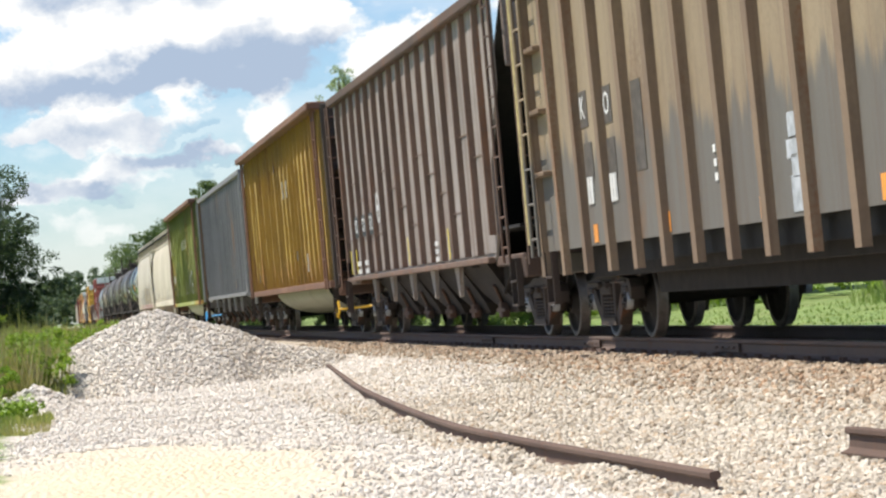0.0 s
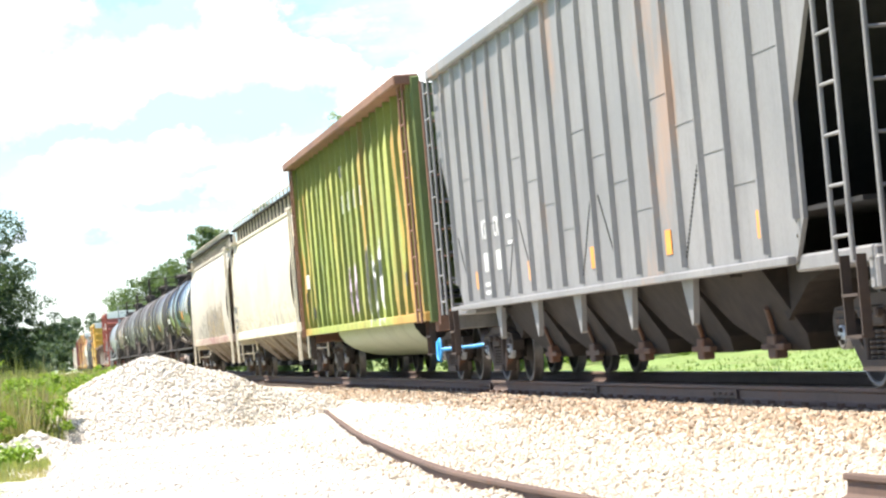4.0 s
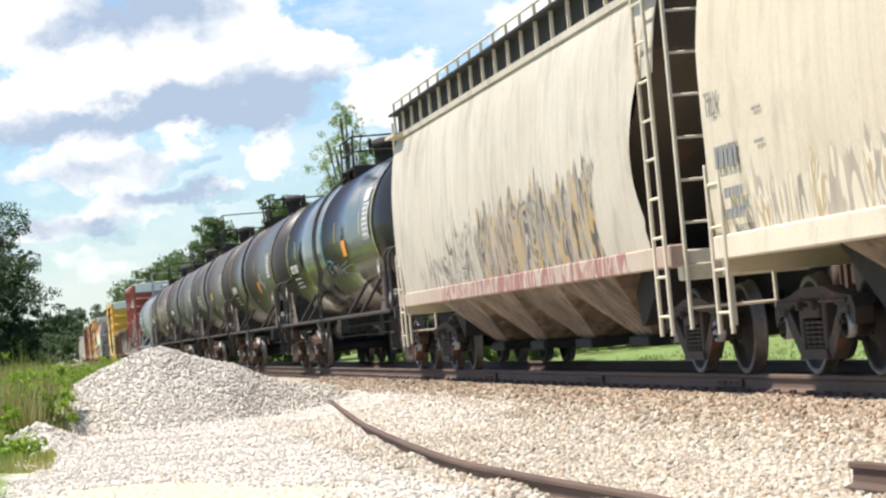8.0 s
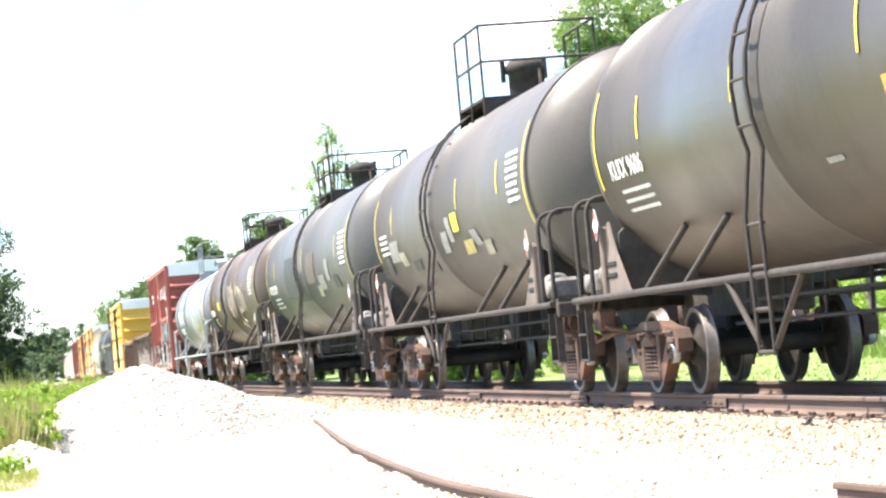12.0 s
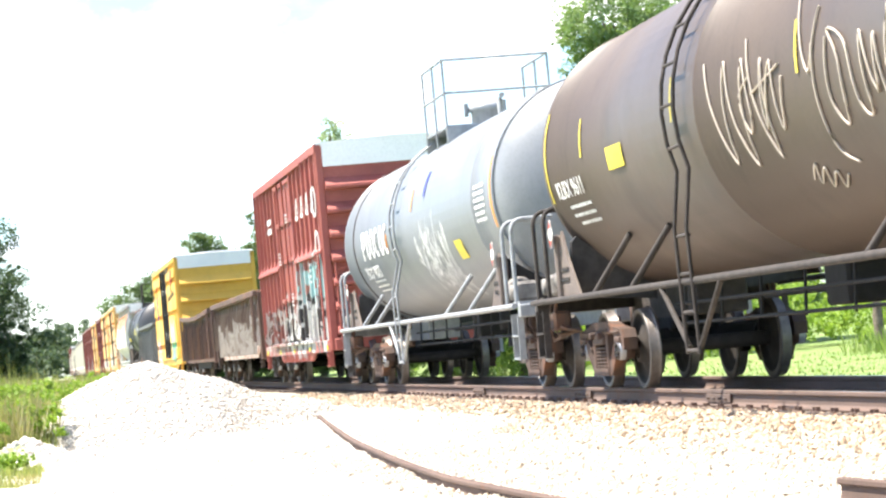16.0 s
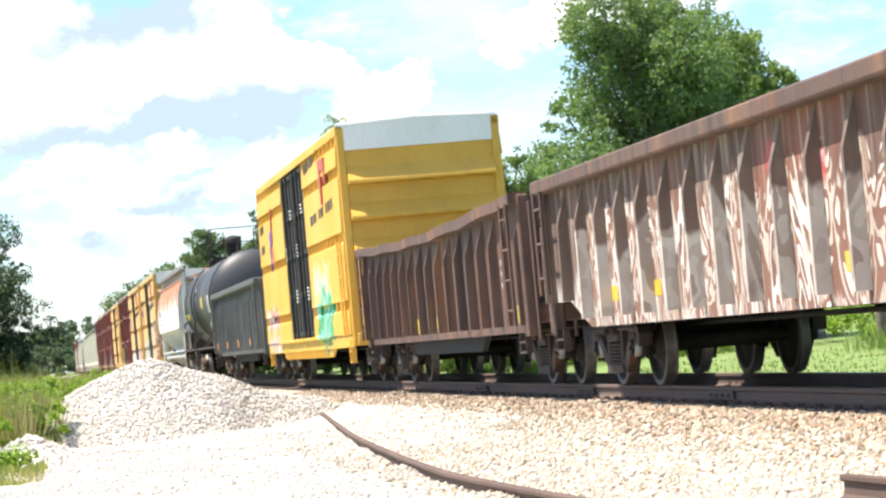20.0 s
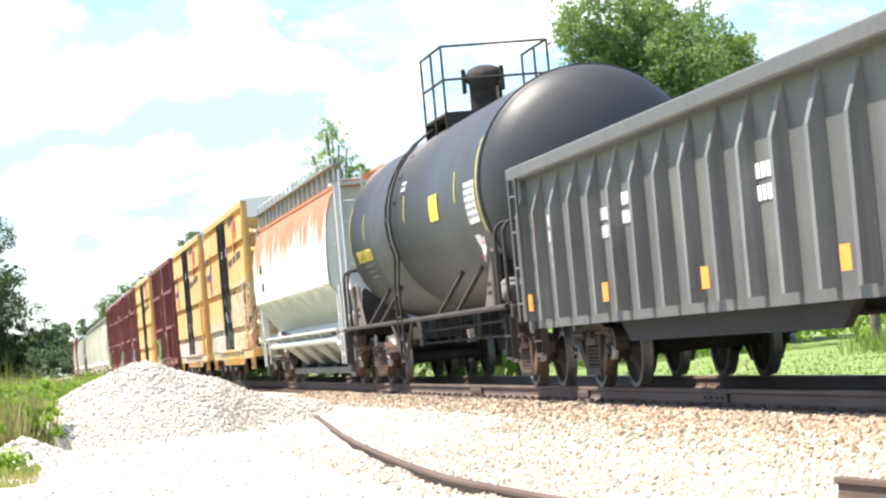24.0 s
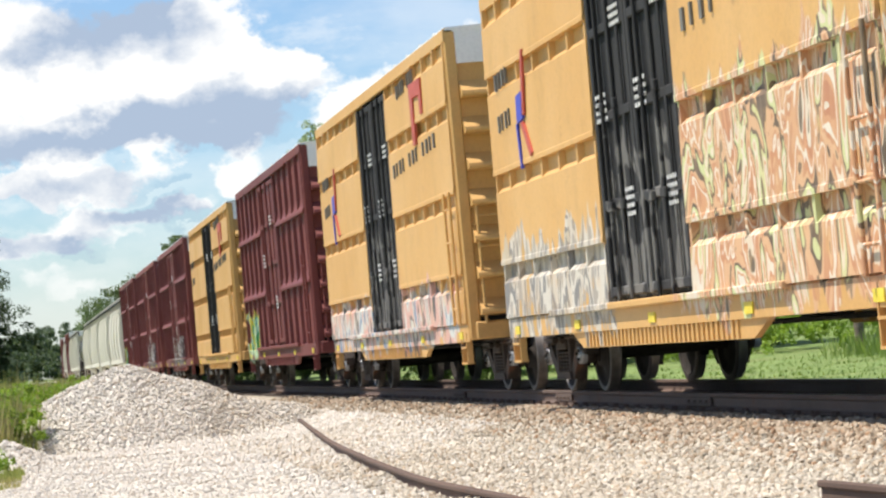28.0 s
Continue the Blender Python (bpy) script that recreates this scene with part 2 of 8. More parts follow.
        if style:
            # fat letters side by side, each with its outline
            line, pitch = style[0]
            bend = k.math("MULTIPLY", k.math("SUBTRACT", k.noise(1.7, 2, 0.5, (1, 0, 1), 0.6, (i, 8, seed)), 0.5), 0.7)
            vec = k.t.nodes.new("ShaderNodeCombineXYZ")
            k.put(vec.inputs[0], k.math("DIVIDE", k.math("ADD", x, bend), pitch))
            k.put(vec.inputs[2], k.math("DIVIDE", k.math("ADD", z, bend), (z1 - z0) * 0.62))
            edge, cell = k.cells(vec.outputs[0], 0.75)
            spray = k.palette(k.math("ADD", k.math("MULTIPLY", cell, 0.44), 0.28), cols)
            spray = k.mix(k.ramp(edge, 0.05, 0.085, 1, 0), spray, line)
        worn = k.ramp(k.noise(3.0, 5, 0.7, (1.3, 1, 0.6)), 0.30, 0.46, 0.45, 0.97)
        col = k.mix(k.math("MULTIPLY", m, worn), col, spray)
    for x0, z0, r, scol in spots:
        dx, dz = k.math("SUBTRACT", x, x0), k.math("SUBTRACT", z, z0)
        d = k.math("SQRT", k.math("ADD", k.math("MULTIPLY", dx, dx), k.math("MULTIPLY", dz, dz)))
        d = k.math("ADD", d, k.math("MULTIPLY", k.math("SUBTRACT", k.noise(6, 4, 0.65, (1, 1, 0.6)), 0.5), r * 1.6))
        col = k.mix(k.math("MULTIPLY", k.ramp(d, r * 0.5, r, 1, 0), 0.75), col, scol)
    k.bump(k.math("ADD", k.math("MULTIPLY", fine, 0.5), big), bump, 0.012)
    return k.done(col, k.ramp(big, 0.3, 0.8, rough - 0.04, rough + 0.16))


def plain(name, base, rough=0.6, metal=0.0, vary=0.25, scale=8.0, bump=0.25):
    k = Nodes(name, rough, metal)
    n = k.noise(scale, 5, 0.6)
    b = k.noise(scale * 0.15, 3)
    col = k.mix(k.ramp(n, 0.3, 0.7), tuple(c * (1 - vary) for c in base), tuple(min(1, c * (1 + vary)) for c in base))
    col = k.mix(k.math("MULTIPLY", k.ramp(b, 0.45, 0.7), 0.4), col, tuple(c * 0.55 for c in base))
    k.bump(n, bump, 0.006)
    return k.done(col)


M = {}
M["frame"] = painted("rusty_cast_steel", (0.066, 0.040, 0.030), (0.105, 0.06, 0.042), 0.5, 0.6, 0.75)
M["frame_dark"] = painted("dirty_cast_steel", (0.036, 0.027, 0.022), (0.075, 0.05, 0.038), 0.35, 0.6, 0.8)
M["wheel"] = plain("wheel_plate_brown", (0.024, 0.019, 0.016), 0.9, 0.0, 0.3)
M["tread"] = plain("worn_tread", (0.13, 0.115, 0.105), 0.5, 0.6, 0.25)
# near black, so that the colour also holds the shade below the cars
M["under"] = plain("near_black_underframe", (0.013, 0.0115, 0.011), 0.85, 0.0, 0.3)
M["rail_side"] = painted("rusty_rail", (0.11, 0.075, 0.06), (0.15, 0.10, 0.08), 0.3, 0.35, 0.8)
M["old_rail"] = painted("dark_rusty_rail", (0.10, 0.062, 0.046), (0.13, 0.085, 0.065), 0.3, 0.4, 0.85)
M["rail_top"] = plain("worn_rail_head", (0.42, 0.38, 0.35), 0.3, 1.0, 0.1)
M["tie"] = plain("creosoted_wood", (0.07, 0.05, 0.038), 0.85, 0.0, 0.4, 14)
M["white"] = plain("white_marking", (0.72, 0.72, 0.70), 0.6, 0, 0.08)
M["chalk"] = plain("smeared_whitewash", (0.42, 0.45, 0.48), 0.8, 0, 0.35, 5)
M["faded"] = plain("faded_yellow_paint", (0.46, 0.38, 0.17), 0.7, 0, 0.25)
M["patch"] = plain("dark_brown_paint_patch", (0.085, 0.072, 0.06), 0.7, 0, 0.3)
M["black"] = plain("black_marking", (0.03, 0.03, 0.03), 0.6, 0, 0.2)
M["yellow"] = plain("yellow_reflective", (0.75, 0.42, 0.04), 0.5, 0, 0.1)
M["yellow_mark"] = plain("bright_yellow_marking", (0.75, 0.60, 0.05), 0.5, 0, 0.1)
M["orange"] = plain("orange_marking", (0.8, 0.3, 0.04), 0.5, 0, 0.1)
M["red"] = plain("red_marking", (0.46, 0.075, 0.045), 0.5, 0, 0.1)
M["blue"] = plain("blue_marking", (0.05, 0.06, 0.45), 0.5, 0, 0.1)
M["blue_valve"] = plain("light_blue_paint", (0.05, 0.35, 0.75), 0.45, 0, 0.15)
M["yellow_valve"] = plain("yellow_paint", (0.75, 0.45, 0.03), 0.45, 0, 0.15)
# dark brown that puts the shade of the recessed car ends into the paint
M["hollow"] = painted("shade_brown_steel", (0.06, 0.045, 0.036), (0.09, 0.065, 0.05), 0.4, 0.6, 0.8, seed=40)
# brown taken down to near black for the shade under the bodies
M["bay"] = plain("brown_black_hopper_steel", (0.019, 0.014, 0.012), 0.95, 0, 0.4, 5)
M["saddle"] = plain("dark_saddle_steel", (0.04, 0.037, 0.036), 0.6, 0, 0.3)
M["saddle_side"] = painted("brown_saddle_steel", (0.13, 0.10, 0.085), (0.17, 0.135, 0.115), 0.35, 0.5, 0.7, seed=36)
M["valve"] = plain("dusty_grey_castings", (0.17, 0.155, 0.14), 0.7, 0.0, 0.4, 6)
M["print"] = plain("faded_print", (0.16, 0.155, 0.14), 0.6, 0, 0.1)
M["dim"] = plain("grey_print", (0.22, 0.22, 0.22), 0.6, 0, 0.1)
M["cap"] = plain("bearing_cap_grey", (0.35, 0.37, 0.40), 0.4, 0.6, 0.1)


# ---- mesh writing ----
class Mesh:
    """Collects vertices and faces of one piece."""

    def __init__(self):
        self.v, self.f, self.s, self.mi = [], [], [], []

    def add(self, vs, fs, smooth=False, mat=0):
        o = len(self.v)
        self.v += vs
        self.f += [tuple(o + i for i in f) for f in fs]
        self.s += [smooth] * len(fs)
        self.mi += [mat] * len(fs)
        return self

    def box(self, x0, x1, y0, y1, z0, z1, b=0.0, mat=0):
        if b <= 0:
            vs = [(x, y, z) for x in (x0, x1) for y in (y0, y1) for z in (z0, z1)]
            return self.add(vs, [(0, 1, 3, 2), (4, 6, 7, 5), (0, 4, 5, 1), (2, 3, 7, 6), (0, 2, 6, 4), (1, 5, 7, 3)], False, mat)
        c, h = ((x0 + x1) / 2, (y0 + y1) / 2, (z0 + z1) / 2), ((x1 - x0) / 2, (y1 - y0) / 2, (z1 - z0) / 2)
        vs, ix = [], {}
        for sx in (-1, 1):
            for sy in (-1, 1):
                for sz in (-1, 1):
                    for a in range(3):
                        q = [h[i] - (0 if i == a else b) for i in range(3)]
                        ix[sx, sy, sz, a] = len(vs)
                        vs.append((c[0] + sx * q[0], c[1] + sy * q[1], c[2] + sz * q[2]))
        fs = []
        for a in range(3):
            u, w = (a + 1) % 3, (a + 2) % 3
            for s in (-1, 1):
                ring = []
                for p, r in ((-1, -1), (1, -1), (1, 1), (-1, 1)):
                    k = [0, 0, 0]
                    k[a], k[u], k[w] = s, p, r
                    ring.append(ix[(*k, a)])
                fs.append(tuple(ring) if s > 0 else tuple(ring[::-1]))
            for p in (-1, 1):
                for r in (-1, 1):
                    k0, k1 = [0, 0, 0], [0, 0, 0]
                    k0[a], k1[a] = -1, 1
                    k0[u] = k1[u] = p
                    k0[w] = k1[w] = r
                    q = (ix[(*k0, u)], ix[(*k1, u)], ix[(*k1, w)], ix[(*k0, w)])
                    fs.append(q if p * r < 0 else q[::-1])
        for sx in (-1, 1):
            for sy in (-1, 1):
                for sz in (-1, 1):
                    q = tuple(ix[sx, sy, sz, a] for a in range(3))
                    fs.append(q if sx * sy * sz > 0 else q[::-1])
        return self.add(vs, fs, False, mat)

    def prism_x(self, prof, x0, x1, smooth=False, mat=0, caps=True):
        """A profile of (y, z) drawn out from x0 to x1."""
        n = len(prof)
        vs = [(x0, y, z) for y, z in prof] + [(x1, y, z) for y, z in prof]
        self.add(vs, [(i, (i + 1) % n, n + (i + 1) % n, n + i) for i in range(n)], smooth, mat)
        if caps:
            self.add(vs, [tuple(range(n))[::-1], tuple(range(n, 2 * n))], False, mat)
        return self

    def prism_y(self, prof, y0, y1, mat=0):
        """A profile of (x, z) drawn out from y0 to y1."""
        n = len(prof)
        vs = [(x, y0, z) for x, z in prof] + [(x, y1, z) for x, z in prof]
        fs = [(i, n + i, n + (i + 1) % n, (i + 1) % n) for i in range(n)]
        return self.add(vs, fs + [tuple(range(n)), tuple(range(n, 2 * n))[::-1]], False, mat)

    def tube(self, pts, r, n=6, mat=0):
        pts = [Vector(p) for p in pts]
        vs = []
        for i, p in enumerate(pts):
            d = (pts[min(i + 1, len(pts) - 1)] - pts[max(i - 1, 0)]).normalized()
            a = d.orthogonal().normalized() if abs(d.z) > 0.9 else d.cross(Vector((0, 0, 1))).normalized()
            c = d.cross(a)
            vs += [tuple(p + r * (cos(2 * pi * j / n) * a + sin(2 * pi * j / n) * c)) for j in range(n)]
        fs = [(i * n + j, i * n + (j + 1) % n, (i + 1) * n + (j + 1) % n, (i + 1) * n + j) for i in range(len(pts) - 1) for j in range(n)]
        self.add(vs, fs, True, mat)
        m = (len(pts) - 1) * n
        return self.add(vs, [tuple(range(n))[::-1], tuple(range(m, m + n))], False, mat)

    def lathe(self, prof, axis="y", c=(0, 0, 0), n=24, mat=0, smooth=True):
        """A profile of (along, radius) turned round an axis through c."""
        vs = []
        for a, r in prof:
            for j in range(n):
                u, w = r * cos(2 * pi * j / n), r * sin(2 * pi * j / n)
                vs.append({"x": (c[0] + a, c[1] + u, c[2] + w), "y": (c[0] + u, c[1] + a, c[2] + w), "z": (c[0] + u, c[1] + w, c[2] + a)}[axis])
        fs = [(i * n + j, i * n + (j + 1) % n, (i + 1) * n + (j + 1) % n, (i + 1) * n + j) for i in range(len(prof) - 1) for j in range(n)]
        return self.add(vs, fs, smooth, mat)

    def make(self, name):
        me = bpy.data.meshes.new(name)
        me.from_pydata(self.v, [], self.f)
        me.polygons.foreach_set("use_smooth", self.s)
        me.polygons.foreach_set("material_index", self.mi)
        me.update()
        bm = bmesh.new()
        bm.from_mesh(me)
        bmesh.ops.recalc_face_normals(bm, faces=bm.faces)
        bm.to_mesh(me)
        bm.free()
        return me


def part(name, mesh, material, parent, label="", at=None, turn=0):
    """Links a piece as one mesh object under a thing or a part."""
    me = mesh.make(name) if isinstance(mesh, Mesh) else mesh
    if not me.materials:
        for m in (material if isinstance(material, (list, tuple)) else [material]):
            me.materials.append(m)
    ob = new(name, me)
    ob.parent = parent
    if at or turn:
        ob.matrix_basis = pose(*(at or (0, 0, 0)), 0, 0, turn)
    return tagged(ob, label) if label else ob


def thing(name, label, category, group="", kind=""):
    ob = new(name)
    ob.empty_display_size = 0.3
    return tagged(ob, label, category, group, kind)


def lettering(text, size, parent, at, material, slant=0.0, side=-1, squeeze=1.0):
    """Words painted on the near side, leaning back by slant degrees."""
    cu = bpy.data.curves.new("lettering", "FONT")
    cu.body, cu.size, cu.extrude, cu.resolution_u = text, size, 0.002, 2
    cu.align_x, cu.align_y = "CENTER", "CENTER"
    cu.materials.append(material)
    ob = new("lettering", cu)
    ob.parent = parent
    ob.matrix_basis = pose(at[0], at[1], at[2], 90 - slant, 0, 0) @ Matrix.Diagonal((squeeze, 1, 1, 1))
    return ob


# ---- trucks, couplers, ladders: shared by all cars ----
WHEEL_R = 0.457
AXLE = 0.89


def wheelset_mesh():
    m = Mesh()
    m.lathe([(-1.02, 0.0), (-1.02, 0.075), (-0.98, 0.08), (-0.60, 0.085), (0.60, 0.085), (0.98, 0.08), (1.02, 0.075), (1.02, 0.0)], "y", n=12)
    for s in (-1, 1):
        plate = [(0.86, 0.10), (0.86, 0.15), (0.80, 0.17), (0.765, 0.28), (0.775, 0.375), (0.815, 0.385), (0.815, 0.40)]
        back = [(0.69, 0.40), (0.72, 0.375), (0.735, 0.28), (0.70, 0.17), (0.69, 0.10)]
        m.lathe([(s * 0.815, 0.40), (s * 0.825, 0.405), (s * 0.825, 0.440)], "y", n=40, mat=1)
        tread = [(0.825, 0.440), (0.820, 0.451), (0.812, 0.454), (0.735, 0.459), (0.722, 0.470), (0.712, 0.482), (0.698, 0.478), (0.69, 0.45), (0.69, 0.40)]
        m.lathe([(s * a, r) for a, r in plate], "y", n=32)
        m.lathe([(s * a, r) for a, r in back], "y", n=32)
        m.lathe([(s * a, r) for a, r in tread], "y", n=40, mat=1)
        # bearing cap with its three bolts, turning with the axle
        m.lathe([(s * 1.02, 0.11), (s * 1.09, 0.11), (s * 1.10, 0.10), (s * 1.10, 0.0)], "y", n=16, mat=2)
        for k in range(3):
            a = 2 * pi * k / 3
            m.lathe([(s * 1.10, 0.022), (s * 1.125, 0.022), (s * 1.125, 0.0)], "y", (0.06 * cos(a), 0, 0.06 * sin(a)), n=6, mat=0)
    return m.make("wheelset")


def side_frame_mesh():
    """A cast frame with open windows between its columns and the bearings."""
    m = Mesh()
    y0, y1 = -0.08, 0.08
    top = [(-1.14, 0.46), (-1.16, 0.60), (-1.08, 0.70), (-0.94, 0.71), (-0.62, 0.74), (-0.34, 0.80)]
    low = [(0.34, 0.70), (0.62, 0.645), (0.76, 0.60), (1.02, 0.59), (1.06, 0.46)]
    m.prism_y(top + [(-x, z) for x, z in top[::-1]] + [(x, z) for x, z in low[::-1]] + [(-x, z) for x, z in low], y0, y1)
    m.box(-0.98, 0.98, y0 - 0.03, y0 + 0.01, 0.655, 0.69, 0.012)
    for s in (-1, 1):
        bar = [(0.82, 0.60), (0.70, 0.60), (0.34, 0.29), (0.34, 0.17), (0.44, 0.17), (0.80, 0.48)]
        m.prism_y([(s * x, z) for x, z in bar], y0, y1 - 0.02)
        m.box(s * 0.335 - 0.045, s * 0.335 + 0.045, y0 - 0.015, y1 - 0.01, 0.24, 0.72, 0.015)
        m.box(s * AXLE - 0.13, s * AXLE + 0.13, y0 - 0.025, y1, 0.55, 0.62, 0.015)
        m.lathe([(-0.10, 0.0), (-0.10, 0.105), (0.08, 0.115), (0.08, 0.0)], "y", (s * AXLE, 0.0, 0.457), 14)
        m.box(s * 0.20 - 0.04, s * 0.20 + 0.04, y0 - 0.09, y0, 0.60, 0.68, 0.015)
    m.prism_y([(-0.40, 0.17), (0.40, 0.17), (0.36, 0.26), (-0.36, 0.26)], y0 - 0.03, y1)
    return m.make("side_frame")


def springs_mesh():
    m = Mesh()
    for dx in (-0.17, 0.0, 0.17):
        for k in range(6):
            z = 0.28 + 0.042 * k
            m.lathe([(-0.014, 0.062), (-0.014, 0.082), (0.014, 0.082), (0.014, 0.062)], "z", (dx, -0.02, z), 10)
    m.box(-0.26, 0.26, -0.12, 0.08, 0.53, 0.64, 0.02)
    return m.make("spring_nest")


def bolster_mesh():
    m = Mesh()
    m.box(-0.2, 0.2, -0.95, 0.95, 0.42, 0.66, 0.03)
    m.box(-0.3, 0.3, -0.3, 0.3, 0.62, 0.80, 0.03)
    for s in (-1, 1):
        m.box(s * 0.36 - 0.05, s * 0.36 + 0.05, -0.75, 0.75, 0.36, 0.48, 0.01)
        for q in (-1, 1):
            m.box(s * 0.36 - 0.06, s * 0.36 + 0.10, q * 0.75 - 0.06, q * 0.75 + 0.06, 0.30, 0.60, 0.02)
    return m.make("truck")


WHEEL_ME, FRAME_ME, SPRING_ME, BOLSTER_ME = wheelset_mesh(), side_frame_mesh(), springs_mesh(), bolster_mesh()
FRAME_DARK_ME, SPRING_DARK_ME = FRAME_ME.copy(), SPRING_ME.copy()
WHEELSETS = []


def add_truck(car, x, dark):
    tr = part("truck", BOLSTER_ME, M["under"], car, at=(x, 0, 0))
    for s in (-1, 1):
        part("side_frame", FRAME_DARK_ME if dark else FRAME_ME, M["frame_dark"] if dark else M["frame"], tr, at=(0, s * 1.0, 0), turn=0 if s < 0 else 180)
        tagged(part("spring_nest", SPRING_DARK_ME if dark else SPRING_ME, M["frame_dark"] if dark else M["frame"], tr, at=(0, s * 1.0, 0), turn=0 if s < 0 else 180), kind="stuff")
        w = part("wheelset", WHEEL_ME, [M["wheel"], M["tread"], M["cap"]], tr, at=(s * AXLE, 0, WHEEL_R))
        WHEELSETS.append((w, s))
    return tr


def coupler_mesh():
    m = Mesh()
    m.box(-0.9, -0.12, -0.09, 0.09, 0.78, 0.98, 0.02)
    m.prism_y([(-0.16, 0.70), (0.0, 0.68), (0.10, 0.72), (0.10, 1.04), (0.0, 1.08), (-0.16, 1.05)], -0.16, 0.13)
    m.lathe([(0.70, 0.0), (0.70, 0.07), (1.06, 0.07), (1.06, 0.0)], "z", (0.05, 0.14, 0), 10)
    m.tube([(-0.35, -0.28, 0.85), (-0.22, -0.30, 0.55), (-0.05, -0.28, 0.40), (0.08, -0.24, 0.46)], 0.028, 6)
    return m.make("coupler")


COUPLER_ME = coupler_mesh()


def ladder(car, x, y, z0, z1, w, along, material, rungs=None, name="ladder", r=0.016):
    """Two stiles and their rungs; along 'x' lies on the side, along 'y' on the end."""
    m = Mesh()
    n = rungs or max(2, int((z1 - z0) / 0.38))

    def at(t, z):
        return (x + t, y, z) if along == "x" else (x, y + t, z)
    for t in (-w / 2, w / 2):
        m.tube([at(t, z0), at(t, z1)], r * 1.5, 5)
    for i in range(n):
        z = z0 + (i + 0.5) * (z1 - z0) / n
        m.tube([at(-w / 2, z), at(w / 2, z)], r, 5)
    return part(name, m, material, car)


def steps(car, x, y, z0, z1, material):
    m = Mesh()
    for t in (-0.2, 0.2):
        m.box(x + t - 0.012, x + t + 0.012, y - 0.04, y + 0.04, z0, z1)
    for z in (z0, (z0 + z1) / 2):
        m.box(x - 0.2, x + 0.2, y - 0.05, y + 0.05, z, z + 0.025)
    return part("sill_step", m, material, car)


def lever(car, x, material):
    """A painted uncoupling lever from the side of the car to its coupler, with a looped grip."""
    m = Mesh()
    m.tube([(x, -1.52, 0.54), (x + 0.35, -1.05, 0.55), (x + 0.75, -0.5, 0.6), (x + 0.85, -0.22, 0.75)], 0.03, 6)
    m.tube([(x, -1.52, 0.54), (x - 0.03, -1.54, 0.36), (x - 0.15, -1.55, 0.40), (x - 0.17, -1.54, 0.66), (x - 0.02, -1.53, 0.70), (x, -1.52, 0.54)], 0.028, 6)
    return part("uncoupling_lever", m, material, car, "brightly painted uncoupling lever")


def running_gear(car, length, dark=True, inset=2.05):
    h = length / 2
    for s in (-1, 1):
        add_truck(car, s * (h - inset), dark)
        part("coupler", COUPLER_ME, M["frame"], car, at=(s * (h - 0.02), 0, 0), turn=0 if s > 0 else 180)
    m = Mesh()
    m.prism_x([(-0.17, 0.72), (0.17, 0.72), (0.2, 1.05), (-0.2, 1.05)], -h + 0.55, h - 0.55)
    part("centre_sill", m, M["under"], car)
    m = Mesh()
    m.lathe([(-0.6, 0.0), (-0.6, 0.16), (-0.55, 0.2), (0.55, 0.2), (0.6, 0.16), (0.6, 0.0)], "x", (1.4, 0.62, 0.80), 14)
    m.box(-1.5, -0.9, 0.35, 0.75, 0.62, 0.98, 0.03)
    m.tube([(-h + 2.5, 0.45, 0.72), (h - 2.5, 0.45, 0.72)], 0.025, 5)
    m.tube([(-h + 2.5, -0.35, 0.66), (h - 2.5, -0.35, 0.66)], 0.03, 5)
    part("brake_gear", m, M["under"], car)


def car_thing(name, label, category):
    return thing(name, label, category, "cars of the freight train")


def bars(m, x, y, z, w, rows, h=0.05, gap=0.05, seed=0):
    """Rows of unreadable small writing."""
    rnd = random.Random(seed)
    for r in range(rows):
        xx = x
        while xx < x + w:
            l = rnd.uniform(0.5, 1.0) * min(0.16, 1.1 * h + 0.03)
            m.box(xx, min(xx + l, x + w), y - 0.004, y, z - r * (h + gap) - h, z - r * (h + gap))
            xx += l + 0.035


